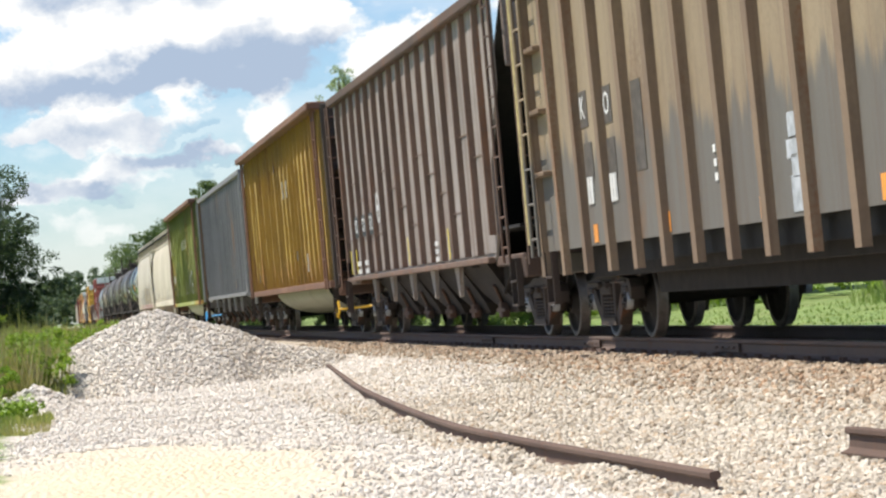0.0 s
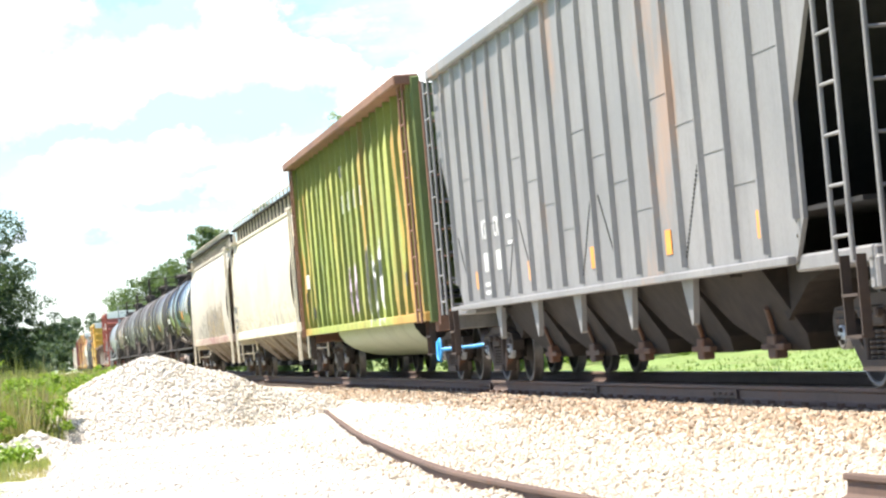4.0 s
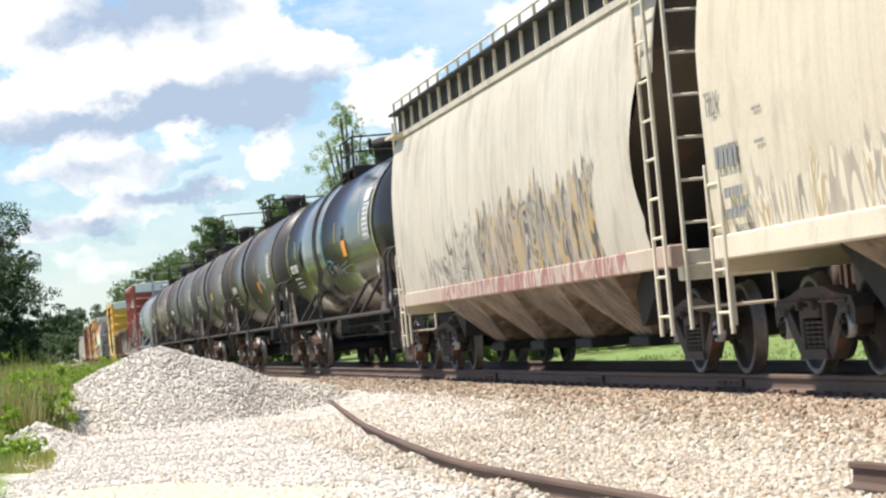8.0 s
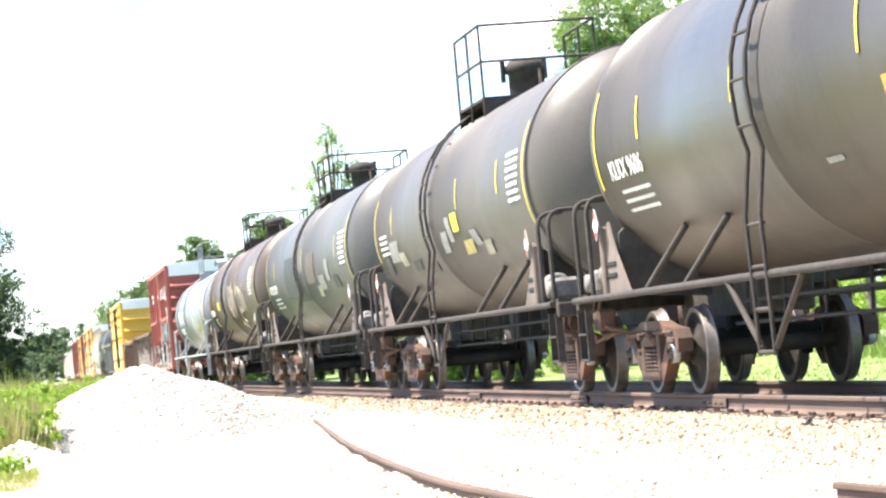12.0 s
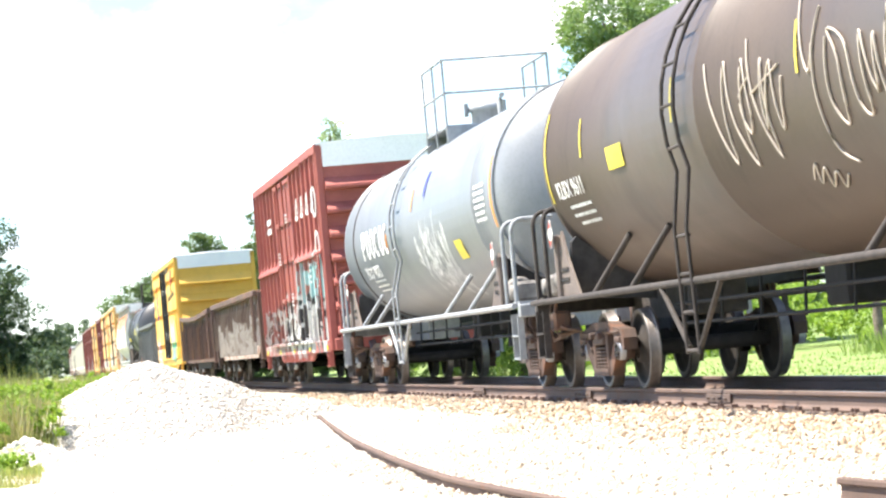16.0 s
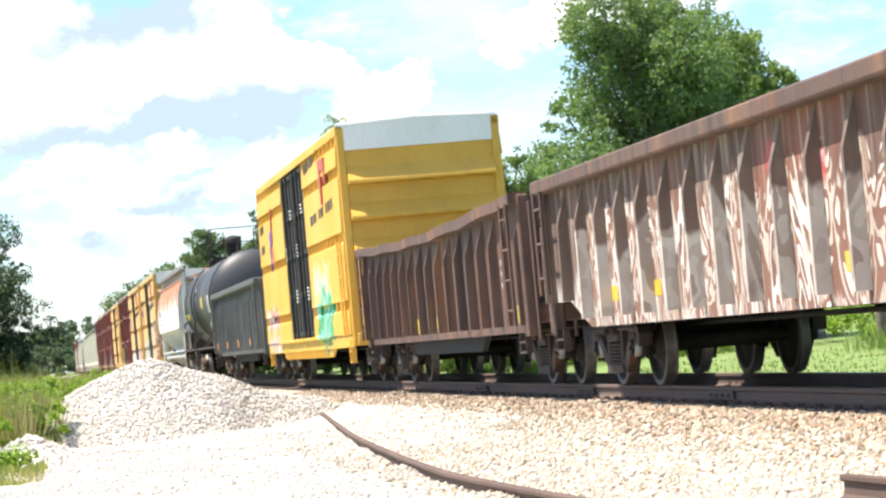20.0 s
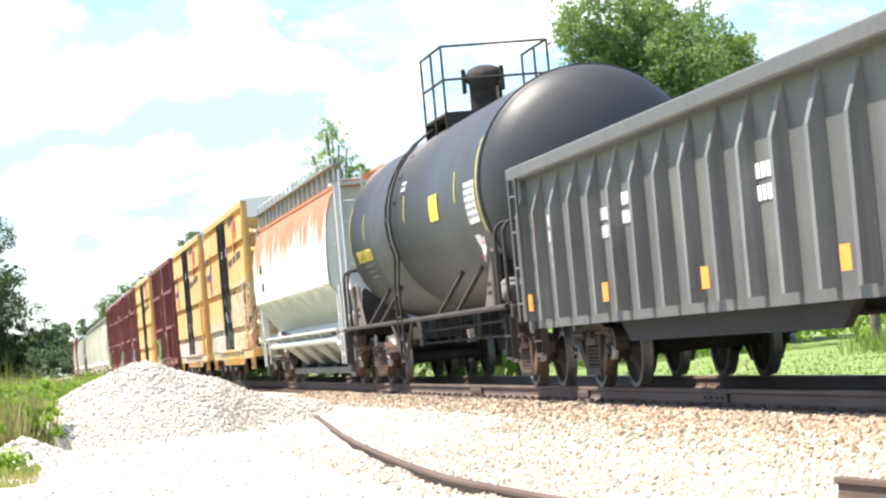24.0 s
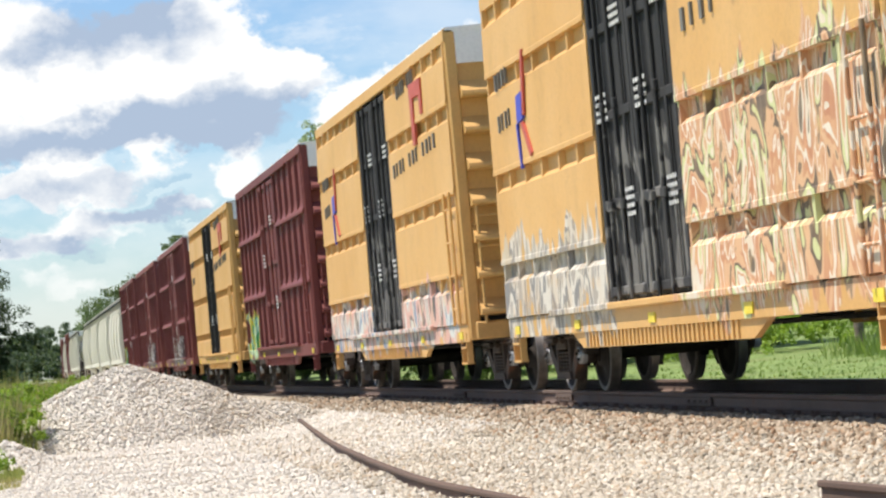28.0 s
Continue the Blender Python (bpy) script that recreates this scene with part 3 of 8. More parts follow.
# ---- box cars ----
def boxcar(name, label, length, paint, door_paint, door_w, ledges, end_top, posts=6, eave=4.92, light=False, leaves=2, end_ribs=7, inset=1.05, flush=False):
    car = car_thing(name, label, "box car")
    h = length / 2 - inset
    dw = door_w / 2
    for s in (-1, 1):
        y = s * 1.50
        for x0, x1 in ((-h + 0.05, -dw), (dw, h - 0.05)):
            m = Mesh().box(x0, x1, y - 0.03, y + 0.03, 0.95, eave - 0.10)
            part("side_wall", m, paint, car)
        m = Mesh()
        m.prism_x([(y - 0.06, 0.72), (y + 0.09 * s, 0.72), (y + 0.09 * s, 0.95), (y - 0.06, 0.97)], -h + 0.05, h - 0.05)
        # deeper sill between the trucks
        m.prism_y([(-h + 3.4, 0.72), (-h + 3.9, 0.55), (h - 3.9, 0.55), (h - 3.4, 0.72)], y + 0.03 * s - 0.03, y + 0.03 * s + 0.03)
        part("side_sill", m, paint, car)
        m = Mesh()
        for i in range(int((2 * h - 8.2) / 0.16)):
            x = -h + 4.1 + 0.16 * i
            m.box(x, x + 0.05, y + s * 0.06 - 0.02, y + s * 0.06 + 0.025, 0.56, 0.72)
        tagged(part("sill_stiffener", m, paint, car), kind="stuff")
        m = Mesh().prism_x([(y - 0.06, eave - 0.16), (y + 0.09 * s, eave - 0.16), (y + 0.09 * s, eave), (y - 0.06, eave + 0.02)], -h, h)
        part("top_chord", m, paint, car)
        for x0, x1 in ((-h + 0.05, -dw), (dw, h - 0.05)):
            n = posts
            w = (x1 - x0) / n
            for i in range(n + 1):
                x = min(max(x0 + i * w, x0 + 0.07), x1 - 0.07)
                prof = [(x - 0.055, y + 0.02 * s), (x - 0.035, y + 0.10 * s), (x + 0.035, y + 0.10 * s), (x + 0.055, y + 0.02 * s)]
                vs = [(a, b, z) for z in (0.95, eave - 0.14) for a, b in prof]
                m = Mesh().add(vs, [(0, 1, 5, 4), (1, 2, 6, 5), (2, 3, 7, 6), (0, 3, 2, 1), (4, 5, 6, 7)])
                part("side_post", m, paint, car)
            for z in ledges:
                m = Mesh().prism_x([(y + 0.02 * s, z - 0.03), (y + 0.125 * s, z - 0.03), (y + 0.125 * s, z + 0.02), (y + 0.06 * s, z + 0.12), (y + 0.022 * s, z + 0.30)], x0 + 0.02, x1 - 0.02)
                part("side_girt", m, paint, car)
            # outer panels between the ledges; the posts show only in the gap below each ledge
            if flush:
                stops = sorted(ledges) + [eave - 0.14]
                for z, top in zip([0.95] + stops, stops):
                    m = Mesh().prism_x([(y + 0.02 * s, z + 0.02), (y + 0.118 * s, z + 0.02), (y + 0.106 * s, top - 0.25), (y + 0.02 * s, top - 0.17)], x0 + 0.02, x1 - 0.02)
                    part("side_panel", m, paint, car)
        # doors
        lw = door_w / leaves
        for k in range(leaves):
            x0 = -dw + k * lw + 0.015
            x1 = x0 + lw - 0.03
            m = Mesh()
            ya, yb = sorted((y + 0.0, y + 0.055 * s))
            m.box(x0, x1, ya, yb, 1.02, eave - 0.22)
            yc, yd = sorted((y + 0.055 * s, y + 0.10 * s))
            for a, b in ((x0, x0 + 0.09), (x1 - 0.09, x1)):
                m.box(a, b, yc, yd, 1.04, eave - 0.24, 0.012)
            door = part("door", m, door_paint, car, "ribbed plug door")
            for j in range(5):
                z = 1.05 + j * (eave - 1.4) / 4
                part("door_rib", Mesh().box(x0 + 0.09, x1 - 0.09, yc, yd - 0.01, z, z + 0.10, 0.012), door_paint, door)
            for j in range(1, 4):
                x = x0 + j * lw / 4
                part("door_rib", Mesh().box(x - 0.03, x + 0.03, yc, yd - 0.02, 1.1, eave - 0.3, 0.01), door_paint, door)
            for j in (0.30, 0.62):
                x = x0 + j * lw
                m = Mesh().tube([(x, y + 0.125 * s, 1.0), (x, y + 0.125 * s, eave - 0.25)], 0.022, 6)
                m.box(x - 0.09, x + 0.09, *sorted((y + 0.10 * s, y + 0.15 * s)), 1.9, 2.0, 0.01)
                m.box(x - 0.05, x + 0.05, *sorted((y + 0.10 * s, y + 0.15 * s)), 2.9, 3.0, 0.01)
                part("lock_rod", m, door_paint, door)
            if s < 0:
                m = Mesh()
                bars(m, x0 + 0.15, y - 0.105, 3.1, min(0.45, lw * 0.28), 4, 0.04, 0.04, seed=k)
                bars(m, x0 + lw * 0.66, y - 0.105, 2.1, min(0.4, lw * 0.2), 4, 0.04, 0.04, seed=k + 5)
                bars(m, x0 + lw * 0.62, y - 0.105, 3.9, min(0.45, lw * 0.25), 3, 0.04, 0.04, seed=k + 9)
                tagged(part("stencil", m, M["white"], door), kind="stuff")
        m = Mesh()
        m.box(-h * 0.62, h * 0.62, *sorted((y + 0.08 * s, y + 0.16 * s)), 0.93, 1.0, 0.01)
        m.box(-h * 0.62, h * 0.62, *sorted((y + 0.08 * s, y + 0.13 * s)), eave - 0.2, eave - 0.15, 0.01)
        part("door_track", m, door_paint if light else paint, car)
    # ends with deep pressed ribs
    for s in (-1, 1):
        x = s * (h - 0.06)
        m = Mesh().box(*sorted((x - 0.04 * s, x)), -1.45, 1.45, 0.9, eave - 0.45)
        part("end_wall", m, paint, car)
        n = end_ribs
        for i in range(n):
            z = 1.05 + i * (eave - 1.5) / n
            hgt = (eave - 1.6) / n
            m = Mesh().prism_y([(x, z), (x + 0.21 * s, z + 0.02), (x + 0.22 * s, z + 0.05), (x + 0.21 * s, z + 0.09), (x, z + 0.52 * hgt)], -1.42, 1.42)
            part("end_rib", m, paint, car)
        m = Mesh().add([(xx, yy, zz) for xx in (x - 0.03 * s, x + 0.05 * s) for yy, zz in ((-1.46, eave - 0.46), (1.46, eave - 0.46), (1.46, eave + 0.0), (0, eave + 0.07), (-1.46, eave + 0.0))],
                       [(0, 1, 2, 3, 4), (5, 9, 8, 7, 6)] + [(i, (i + 1) % 5, 5 + (i + 1) % 5, 5 + i) for i in range(5)])
        part("end_top_panel", m, end_top, car, "white-painted top panel of the end")
        for q in (-1, 1):
            m = Mesh().box(*sorted((x - 0.10 * s, x + 0.06 * s)), *sorted((q * 1.42, q * 1.58)), 0.74, eave - 0.02, 0.02)
            part("corner_post", m, paint, car)
        m = Mesh().box(*sorted((x, x + 0.12 * s)), -1.5, 1.5, 0.74, 0.98, 0.02)
        part("end_sill", m, paint, car)
        ladder(car, x + 0.16 * s, -1.15, 0.95, 2.6, 0.42, "y", paint)
        part("end_platform", Mesh().box(*sorted((x + 0.06 * s, x + 0.42 * s)), -0.9, 0.6, 1.12, 1.16), paint, car)
    ladder(car, h - 0.45, -1.66, 0.95, 2.75, 0.42, "x", paint)
    ladder(car, -h + 0.45, 1.66, 0.95, 2.75, 0.42, "x", paint)
    steps(car, h - 0.45, -1.56, 0.42, 0.85, paint)
    steps(car, -h + 0.45, -1.56, 0.42, 0.85, paint)
    m = Mesh().prism_x([(-1.56, eave - 0.01), (-1.56, eave + 0.03), (0, eave + 0.09), (1.56, eave + 0.03), (1.56, eave - 0.01), (0, eave + 0.05)], -h, h)
    roof = part("roof", m, end_top, car, "pale galvanised roof")
    for i in range(int(2 * h / 1.2) + 1):
        x = -h + 0.04 + 1.2 * i
        m = Mesh().prism_x([(-1.55, eave + 0.03), (-1.55, eave + 0.07), (0, eave + 0.13), (1.55, eave + 0.07), (1.55, eave + 0.03), (0, eave + 0.09)], x, x + 0.06)
        part("roof_seam", m, end_top, roof)
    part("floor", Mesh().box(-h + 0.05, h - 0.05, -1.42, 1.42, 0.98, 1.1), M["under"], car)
    for i in range(5):
        x = -h + 0.6 + i * (2 * h - 1.2) / 4.0
        part("reflector", Mesh().box(x - 0.12, x + 0.12, -1.605, -1.592, 0.76, 0.86), M["yellow_mark"], car, "yellow reflective strip")
    running_gear(car, length, True)
    return car, h


# ---- open-top cars with outside ribs ----
def ribbed_open_car(name, label, category, length, paint, chord, z0, z1, ribs, belly, inside, half_w=1.5, rib_d=0.1, rib_w=0.13, cut=0.0, tails=0.0, slope_end=0.0, dark=True, rib_paint=None, sill=None, recess=0.0, over=0.05, bent=0.0, seams=False, end_paint=None, bulge=0.0, sag=0.0, taper=False, reach=0.0):
    """belly: 'tub', 'bays' or 'flat'. cut: how far the side is set in at the ends. slope_end: how far the floor rises at the ends."""
    car = car_thing(name, label, category)
    h = length / 2 - 0.75
    e = h - cut
    er = e + reach
    rng = random.Random(int(length * 10) + ribs)
    rib_paint = rib_paint or paint

    def buckle(i):
        k = i / (ribs - 1)
        return bent * sin(1.1 * i) * (0.12 + math.exp(-((k - 0.86) / 0.11) ** 2) + 0.7 * math.exp(-((k - 0.1) / 0.1) ** 2))

    def dip(x):
        return -sag * (cos(0.5 * pi * x / e) + 0.15 * sin(2.1 * x))
    end_paint = end_paint or chord
    for s in (-1, 1):
        y = s * half_w
        if cut > 0.5:
            prof = [(-er + 0.3, z0), (e - 0.3, z0), (e, z0 + 0.35), (e + 0.0, z0 + 1.3), (e + 0.75, z0 + 2.3), (e + 0.75, z1), (-er - 0.75, z1), (-er - 0.75, z0 + 2.3), (-er, z0 + 1.3), (-er, z0 + 0.35)]
        elif slope_end:
            prof = [(-e, z0 + slope_end), (-e + 0.9, z0 + slope_end), (-e + 1.9, z0), (e - 1.9, z0), (e - 0.9, z0 + slope_end), (e, z0 + slope_end), (e, z1), (-e, z1)]
        elif sag:
            prof = [(-e, z0), (e, z0)] + [(e - 2 * e * i / 16, z1 + dip(e - 2 * e * i / 16)) for i in range(17)]
        else:
            prof = [(-e, z0), (e, z0), (e, z1), (-e, z1)]
        part("side_wall", Mesh().prism_y(prof, y - 0.02, y + 0.02), paint, car)
        xe = e + (0.75 if cut > 0.5 else 0)
        m = Mesh().box(-xe - reach - 0.02, xe + 0.02, *sorted((y - 0.05 * s, y + (rib_d + over) * s)), z1 - 0.02, z1 + 0.14, 0.02)
        if sag:
            ya, yb = sorted((y - 0.05 * s, y + (rib_d + over) * s))
            vs = [(x, q, z1 + dip(x) + dz) for x in [-xe - 0.02 + (2 * xe + 0.04) * i / 16 for i in range(17)] for q, dz in ((ya, -0.02), (ya, 0.12), (yb, 0.12), (yb, -0.02))]
            m = Mesh().add(vs, [(4 * i + k, 4 * i + (k + 1) % 4, 4 * i + 4 + (k + 1) % 4, 4 * i + 4 + k) for i in range(16) for k in range(4)] + [(0, 1, 2, 3), (67, 66, 65, 64)])
        part("top_chord", m, chord, car)
        m = Mesh().box(-er + (0.3 if cut > 0.5 else 0), e - (0.3 if cut > 0.5 else 0), *sorted((y - 0.02, y + (rib_d + 0.02) * s)), z0 - 0.02, z0 + (0.06 if cut > 0.5 else 0.12), 0.012)
        if not slope_end and sill is not False:
            part("side_sill", m, sill or chord, car)
        for i in range(ribs):
            x = -er + 0.12 + i * (e + er - 0.24) / (ribs - 1)
            zb = z0 + 0.1 - tails
            if slope_end and abs(x) > e - 1.5:
                zb = z0 + slope_end
            if cut > 0.5 and (i == 0 or i == ribs - 1):
                zb = z0 + 0.35
            a, b, d = rib_w / 2 + 0.012, rib_w / 2 - 0.012, rib_d * s
            vs = []
            amp, phase, knee = buckle(i), rng.uniform(0, 6.3), rng.uniform(0.35, 0.65)
            n = 9 if bent else 3
            for j in range(n):
                f = j / (n - 1)
                z = zb + (z1 - 0.02 - zb) * f if bent else (zb, z1 - 0.45, z1 - 0.02)[j] + (dip(x) * j / 2 if sag else 0.0)
                k = 1 - 0.25 * (bent > 0) * math.exp(-((f - knee) / 0.16) ** 2) * abs(amp) / max(bent, 0.01)
                dx = amp * (math.exp(-((f - knee) / 0.2) ** 2) + 0.25 * sin(5 * f + phase)) * sin(pi * f) if bent else 0.0
                if tails and f == 0:
                    k = 0.7
                if taper:
                    k = (1.0, 0.95, 0.15)[j]
                if rib_d < 0.12 and j == n - 1:
                    k = 0.85
                vs += [(x + dx - a, y + 0.015 * s, z), (x + dx - b, y + d * k, z), (x + dx + b, y + d * k, z), (x + dx + a, y + 0.015 * s, z)]
            fs = [(0, 3, 2, 1), (4 * n - 4, 4 * n - 3, 4 * n - 2, 4 * n - 1)]
            for r in range(0, 4 * n - 4, 4):
                fs += [(r, r + 1, r + 5, r + 4), (r + 1, r + 2, r + 6, r + 5), (r + 2, r + 3, r + 7, r + 6)]
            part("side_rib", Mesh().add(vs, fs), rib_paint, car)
    # ends
    for s in (-1, 1):
        xe = s * (h - 0.05)
        if cut > 0.5:
            # sloping end sheet, with the open space under it
            m = Mesh().prism_y([(xe, z1), (xe - 0.06 * s, z1), (s * (e - 2.6), z0 + 0.1), (s * (e - 2.5), z0 - 0.05)], -half_w + 0.02, half_w - 0.02)
            part("end_slope_sheet", m, inside, car)
            m = Mesh().box(*sorted((xe - 0.08 * s, xe)), -half_w, half_w, z1 - 1.0, z1 + 0.1, 0.015)
            part("end_wall", m, paint, car)
            for q in (0, 1):
                part("end_post", Mesh().box(*sorted((xe - 0.10 * s, xe + 0.02 * s)), q * (half_w - 0.07) - 0.06, q * (half_w - 0.07) + 0.06, z0, z1 - 0.9, 0.015), paint, car)
            part("end_platform", Mesh().box(*sorted((s * (e - 0.4), s * (h + 0.02))), -half_w, half_w, z0 - 0.08, z0 + 0.06, 0.02), chord, car)
        else:
            xw = xe - recess * s
            part("end_wall", Mesh().box(*sorted((xw - 0.05 * s, xw)), -half_w + (0.02 if recess else 0), half_w - (0.02 if recess else 0), z0 + slope_end, z1 + 0.08), end_paint, car)
            n = 5 if z1 - z0 > 2.4 else 4
            for i in range(n):
                z = z0 + slope_end + 0.2 + i * (z1 - z0 - slope_end - 0.2) / n
                w = 0.42 * (z1 - z0) / n
                arc = [(xw + 0.14 * s * sin(pi * q / 8), z + w * (0.5 - 0.5 * cos(pi * q / 8))) for q in range(9)]
                part("end_rib", Mesh().prism_y(arc, -half_w + 0.05, half_w - 0.05), end_paint, car)
            for q in (-1, 1):
                part("corner_post", Mesh().box(*sorted((xe - 0.12 * s, xe + 0.10 * s)), *sorted((q * (half_w - 0.06), q * (half_w + 0.09))), z0 - 0.05, z1 + 0.1, 0.02), end_paint, car)
            if recess:
                for z in (z0 + 0.02, z0 + 1.35, z0 + 2.45):
                    part("end_platform", Mesh().box(*sorted((xw, xe - 0.02 * s)), -half_w + 0.3, half_w - 0.3, z, z + 0.06, 0.01), end_paint, car)
                part("hand_brake", Mesh().lathe([(0.0, 0.0), (0.0, 0.22), (0.06, 0.22), (0.06, 0.0)], "x", (xe - 0.12 * s, -0.35, z0 + 2.0), 12).box(*sorted((xw, xe - 0.1 * s)), -0.5, -0.2, z0 + 1.6, z0 + 2.2, 0.02), M["under"], car)
        part("end_sill", Mesh().box(*sorted((xe - 0.1 * s, xe + 0.1 * s)), -half_w, half_w, 0.82, 1.08, 0.02), chord, car)
        ladder(car, xe + 0.18 * s, -half_w + 0.28, z0 - 0.1, z1, 0.46, "y", chord)
        if z1 > 3.5:
            ladder(car, xe + 0.18 * s, 0.5, z0, z1, 0.46, "y", chord)
        steps(car, s * (h - 0.4), -half_w - 0.04, 0.46, z0, M["frame_dark"])
    if z1 > 3.5:
        ladder(car, h - 0.28, -half_w - rib_d - 0.06, z0 - 0.05, z1, 0.42, "x", chord)
        ladder(car, -h + 0.28, -half_w - rib_d - 0.06, z0 - 0.05, z1, 0.42, "x", chord)
    else:
        for s in (-1, 1):
            ladder(car, s * (h - 0.35), -half_w - rib_d - 0.05, z0 + slope_end + 0.1, z1, 0.42, "x", chord)
    # bottom
    if belly == "tub":
        t0, t1 = -length / 2 + 4.0, length / 2 - 4.4
        prof = [(1.32 * cos(pi + pi * i / 14), z0 + 0.05 + 0.66 * sin(pi + pi * i / 14) ** 1) for i in range(15)]
        m = Mesh()
        n = 15
        vs = [(t0, y, z) for y, z in prof] + [(t1, y, z) for y, z in prof]
        m.add(vs, [(i, i + 1, n + i + 1, n + i) for i in range(n - 1)], True)
        part("tub", m, inside, car, "rounded tub below the side sill")
        part("tub_end", Mesh().add(vs[:n], [tuple(range(n))]), M["under"], car)
        part("tub_end", Mesh().add(vs[n:], [tuple(range(n))]), M["under"], car)
        part("floor", Mesh().box(-h + 0.1, h - 0.1, -half_w + 0.02, half_w - 0.02, z0 + 0.3, z0 + 0.36), M["under"], car)
    elif belly == "bays":
        nb = 5
        w = (2 * e - 3.6) / nb
        for i in range(nb):
            x = -e + 1.8 + (i + 0.5) * w
            prof = [(x - w * 0.5, z0 + 0.02), (x + w * 0.5, z0 + 0.02), (x + w * 0.5, 0.50), (x + w * 0.40, 0.34), (x - w * 0.05, 0.34), (x - w * 0.32, 0.62)]
            vs = [(a, q * float(np.interp(b, [0.34, z0], [0.92, 1.40])), b) for q in (-1, 1) for a, b in prof]
            m = Mesh().add(vs, [(k, (k + 1) % 6, 6 + (k + 1) % 6, 6 + k) for k in range(6)] + [tuple(range(6)), tuple(range(6, 12))])
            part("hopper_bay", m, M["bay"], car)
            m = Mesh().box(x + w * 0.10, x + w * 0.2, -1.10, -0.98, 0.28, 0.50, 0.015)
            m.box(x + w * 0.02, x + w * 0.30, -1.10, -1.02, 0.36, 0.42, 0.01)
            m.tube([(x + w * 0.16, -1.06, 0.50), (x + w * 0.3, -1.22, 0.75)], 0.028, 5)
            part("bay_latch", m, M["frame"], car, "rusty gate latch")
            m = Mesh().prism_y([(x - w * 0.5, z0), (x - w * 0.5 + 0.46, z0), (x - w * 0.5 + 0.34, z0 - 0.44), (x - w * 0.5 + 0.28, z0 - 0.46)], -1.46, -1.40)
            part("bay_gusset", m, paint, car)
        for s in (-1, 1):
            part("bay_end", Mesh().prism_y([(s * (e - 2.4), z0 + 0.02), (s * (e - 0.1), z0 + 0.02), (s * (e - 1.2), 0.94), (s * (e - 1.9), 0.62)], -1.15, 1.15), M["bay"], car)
    else:
        part("floor", Mesh().box(-e + 0.05, e - 0.05, -half_w + 0.02, half_w - 0.02, z0 + slope_end + 0.02, z0 + slope_end + 0.1), M["under"], car)
        if not slope_end:
            m = Mesh().prism_y([(-e + 4.0, z0), (-e + 4.4, z0 - 0.22), (e - 4.4, z0 - 0.22), (e - 4.0, z0)], -half_w + 0.1, -half_w + 0.18)
            part("side_gusset", m, M["under"], car)
    if bulge:
        # sheets pressed outwards between the ribs
        pitch = (e + er - 0.24) / (ribs - 1)
        for i in range(ribs - 1):
            x0 = -er + 0.12 + i * pitch + rib_w / 2
            w = pitch - rib_w
            deep, hang, lean = bulge * rng.uniform(0.8, 1.1), rng.uniform(0.5, 0.85), 0.5 * (buckle(i) + buckle(i + 1))
            vs, nz, nx = [], 11, 9
            for j in range(nz):
                z = z0 + 0.11 + (z1 - z0 - 0.13) * j / (nz - 1)
                env = min(1.0, (z1 - z) / hang) ** 2 * min(1.0, 0.55 + (z - z0) / 0.5)
                wave = 1 + rng.uniform(-0.09, 0.09)
                for q in range(nx):
                    u = 2 * q / (nx - 1) - 1
                    sw = lean * sin(pi * (z - z0) / (z1 - z0)) * (1 - u * u)
                    vs.append((x0 + w * (u + 1) / 2 + sw, -half_w - 0.022 - deep * env * wave * (1 - abs(u) ** 2.2), z))
            fs = [(j * nx + q, j * nx + q + 1, (j + 1) * nx + q + 1, (j + 1) * nx + q) for j in range(nz - 1) for q in range(nx - 1)]
            part("side_panel", Mesh().add(vs, fs, True), paint, car)
    if seams:
        for i in range(ribs - 1):
            x = -er + 0.12 + (i + 0.5) * (e + er - 0.24) / (ribs - 1)
            w = (e + er - 0.24) / (ribs - 1) / 2 - rib_w / 2
            z = z0 + 0.75 + 0.35 * ((i * 3) % 4)
            part("panel_seam", Mesh().box(x - w, x + w, -half_w - (0.058 if bulge else 0.028), -half_w - 0.018, z, z + 0.015), rib_paint, car)
    part("load_floor", Mesh().box(-h + 0.2, h - 0.2, -half_w + 0.02, half_w - 0.02, z0 + 0.4, z0 + 0.44), M["under"], car)
    running_gear(car, length, dark)
    return car, h


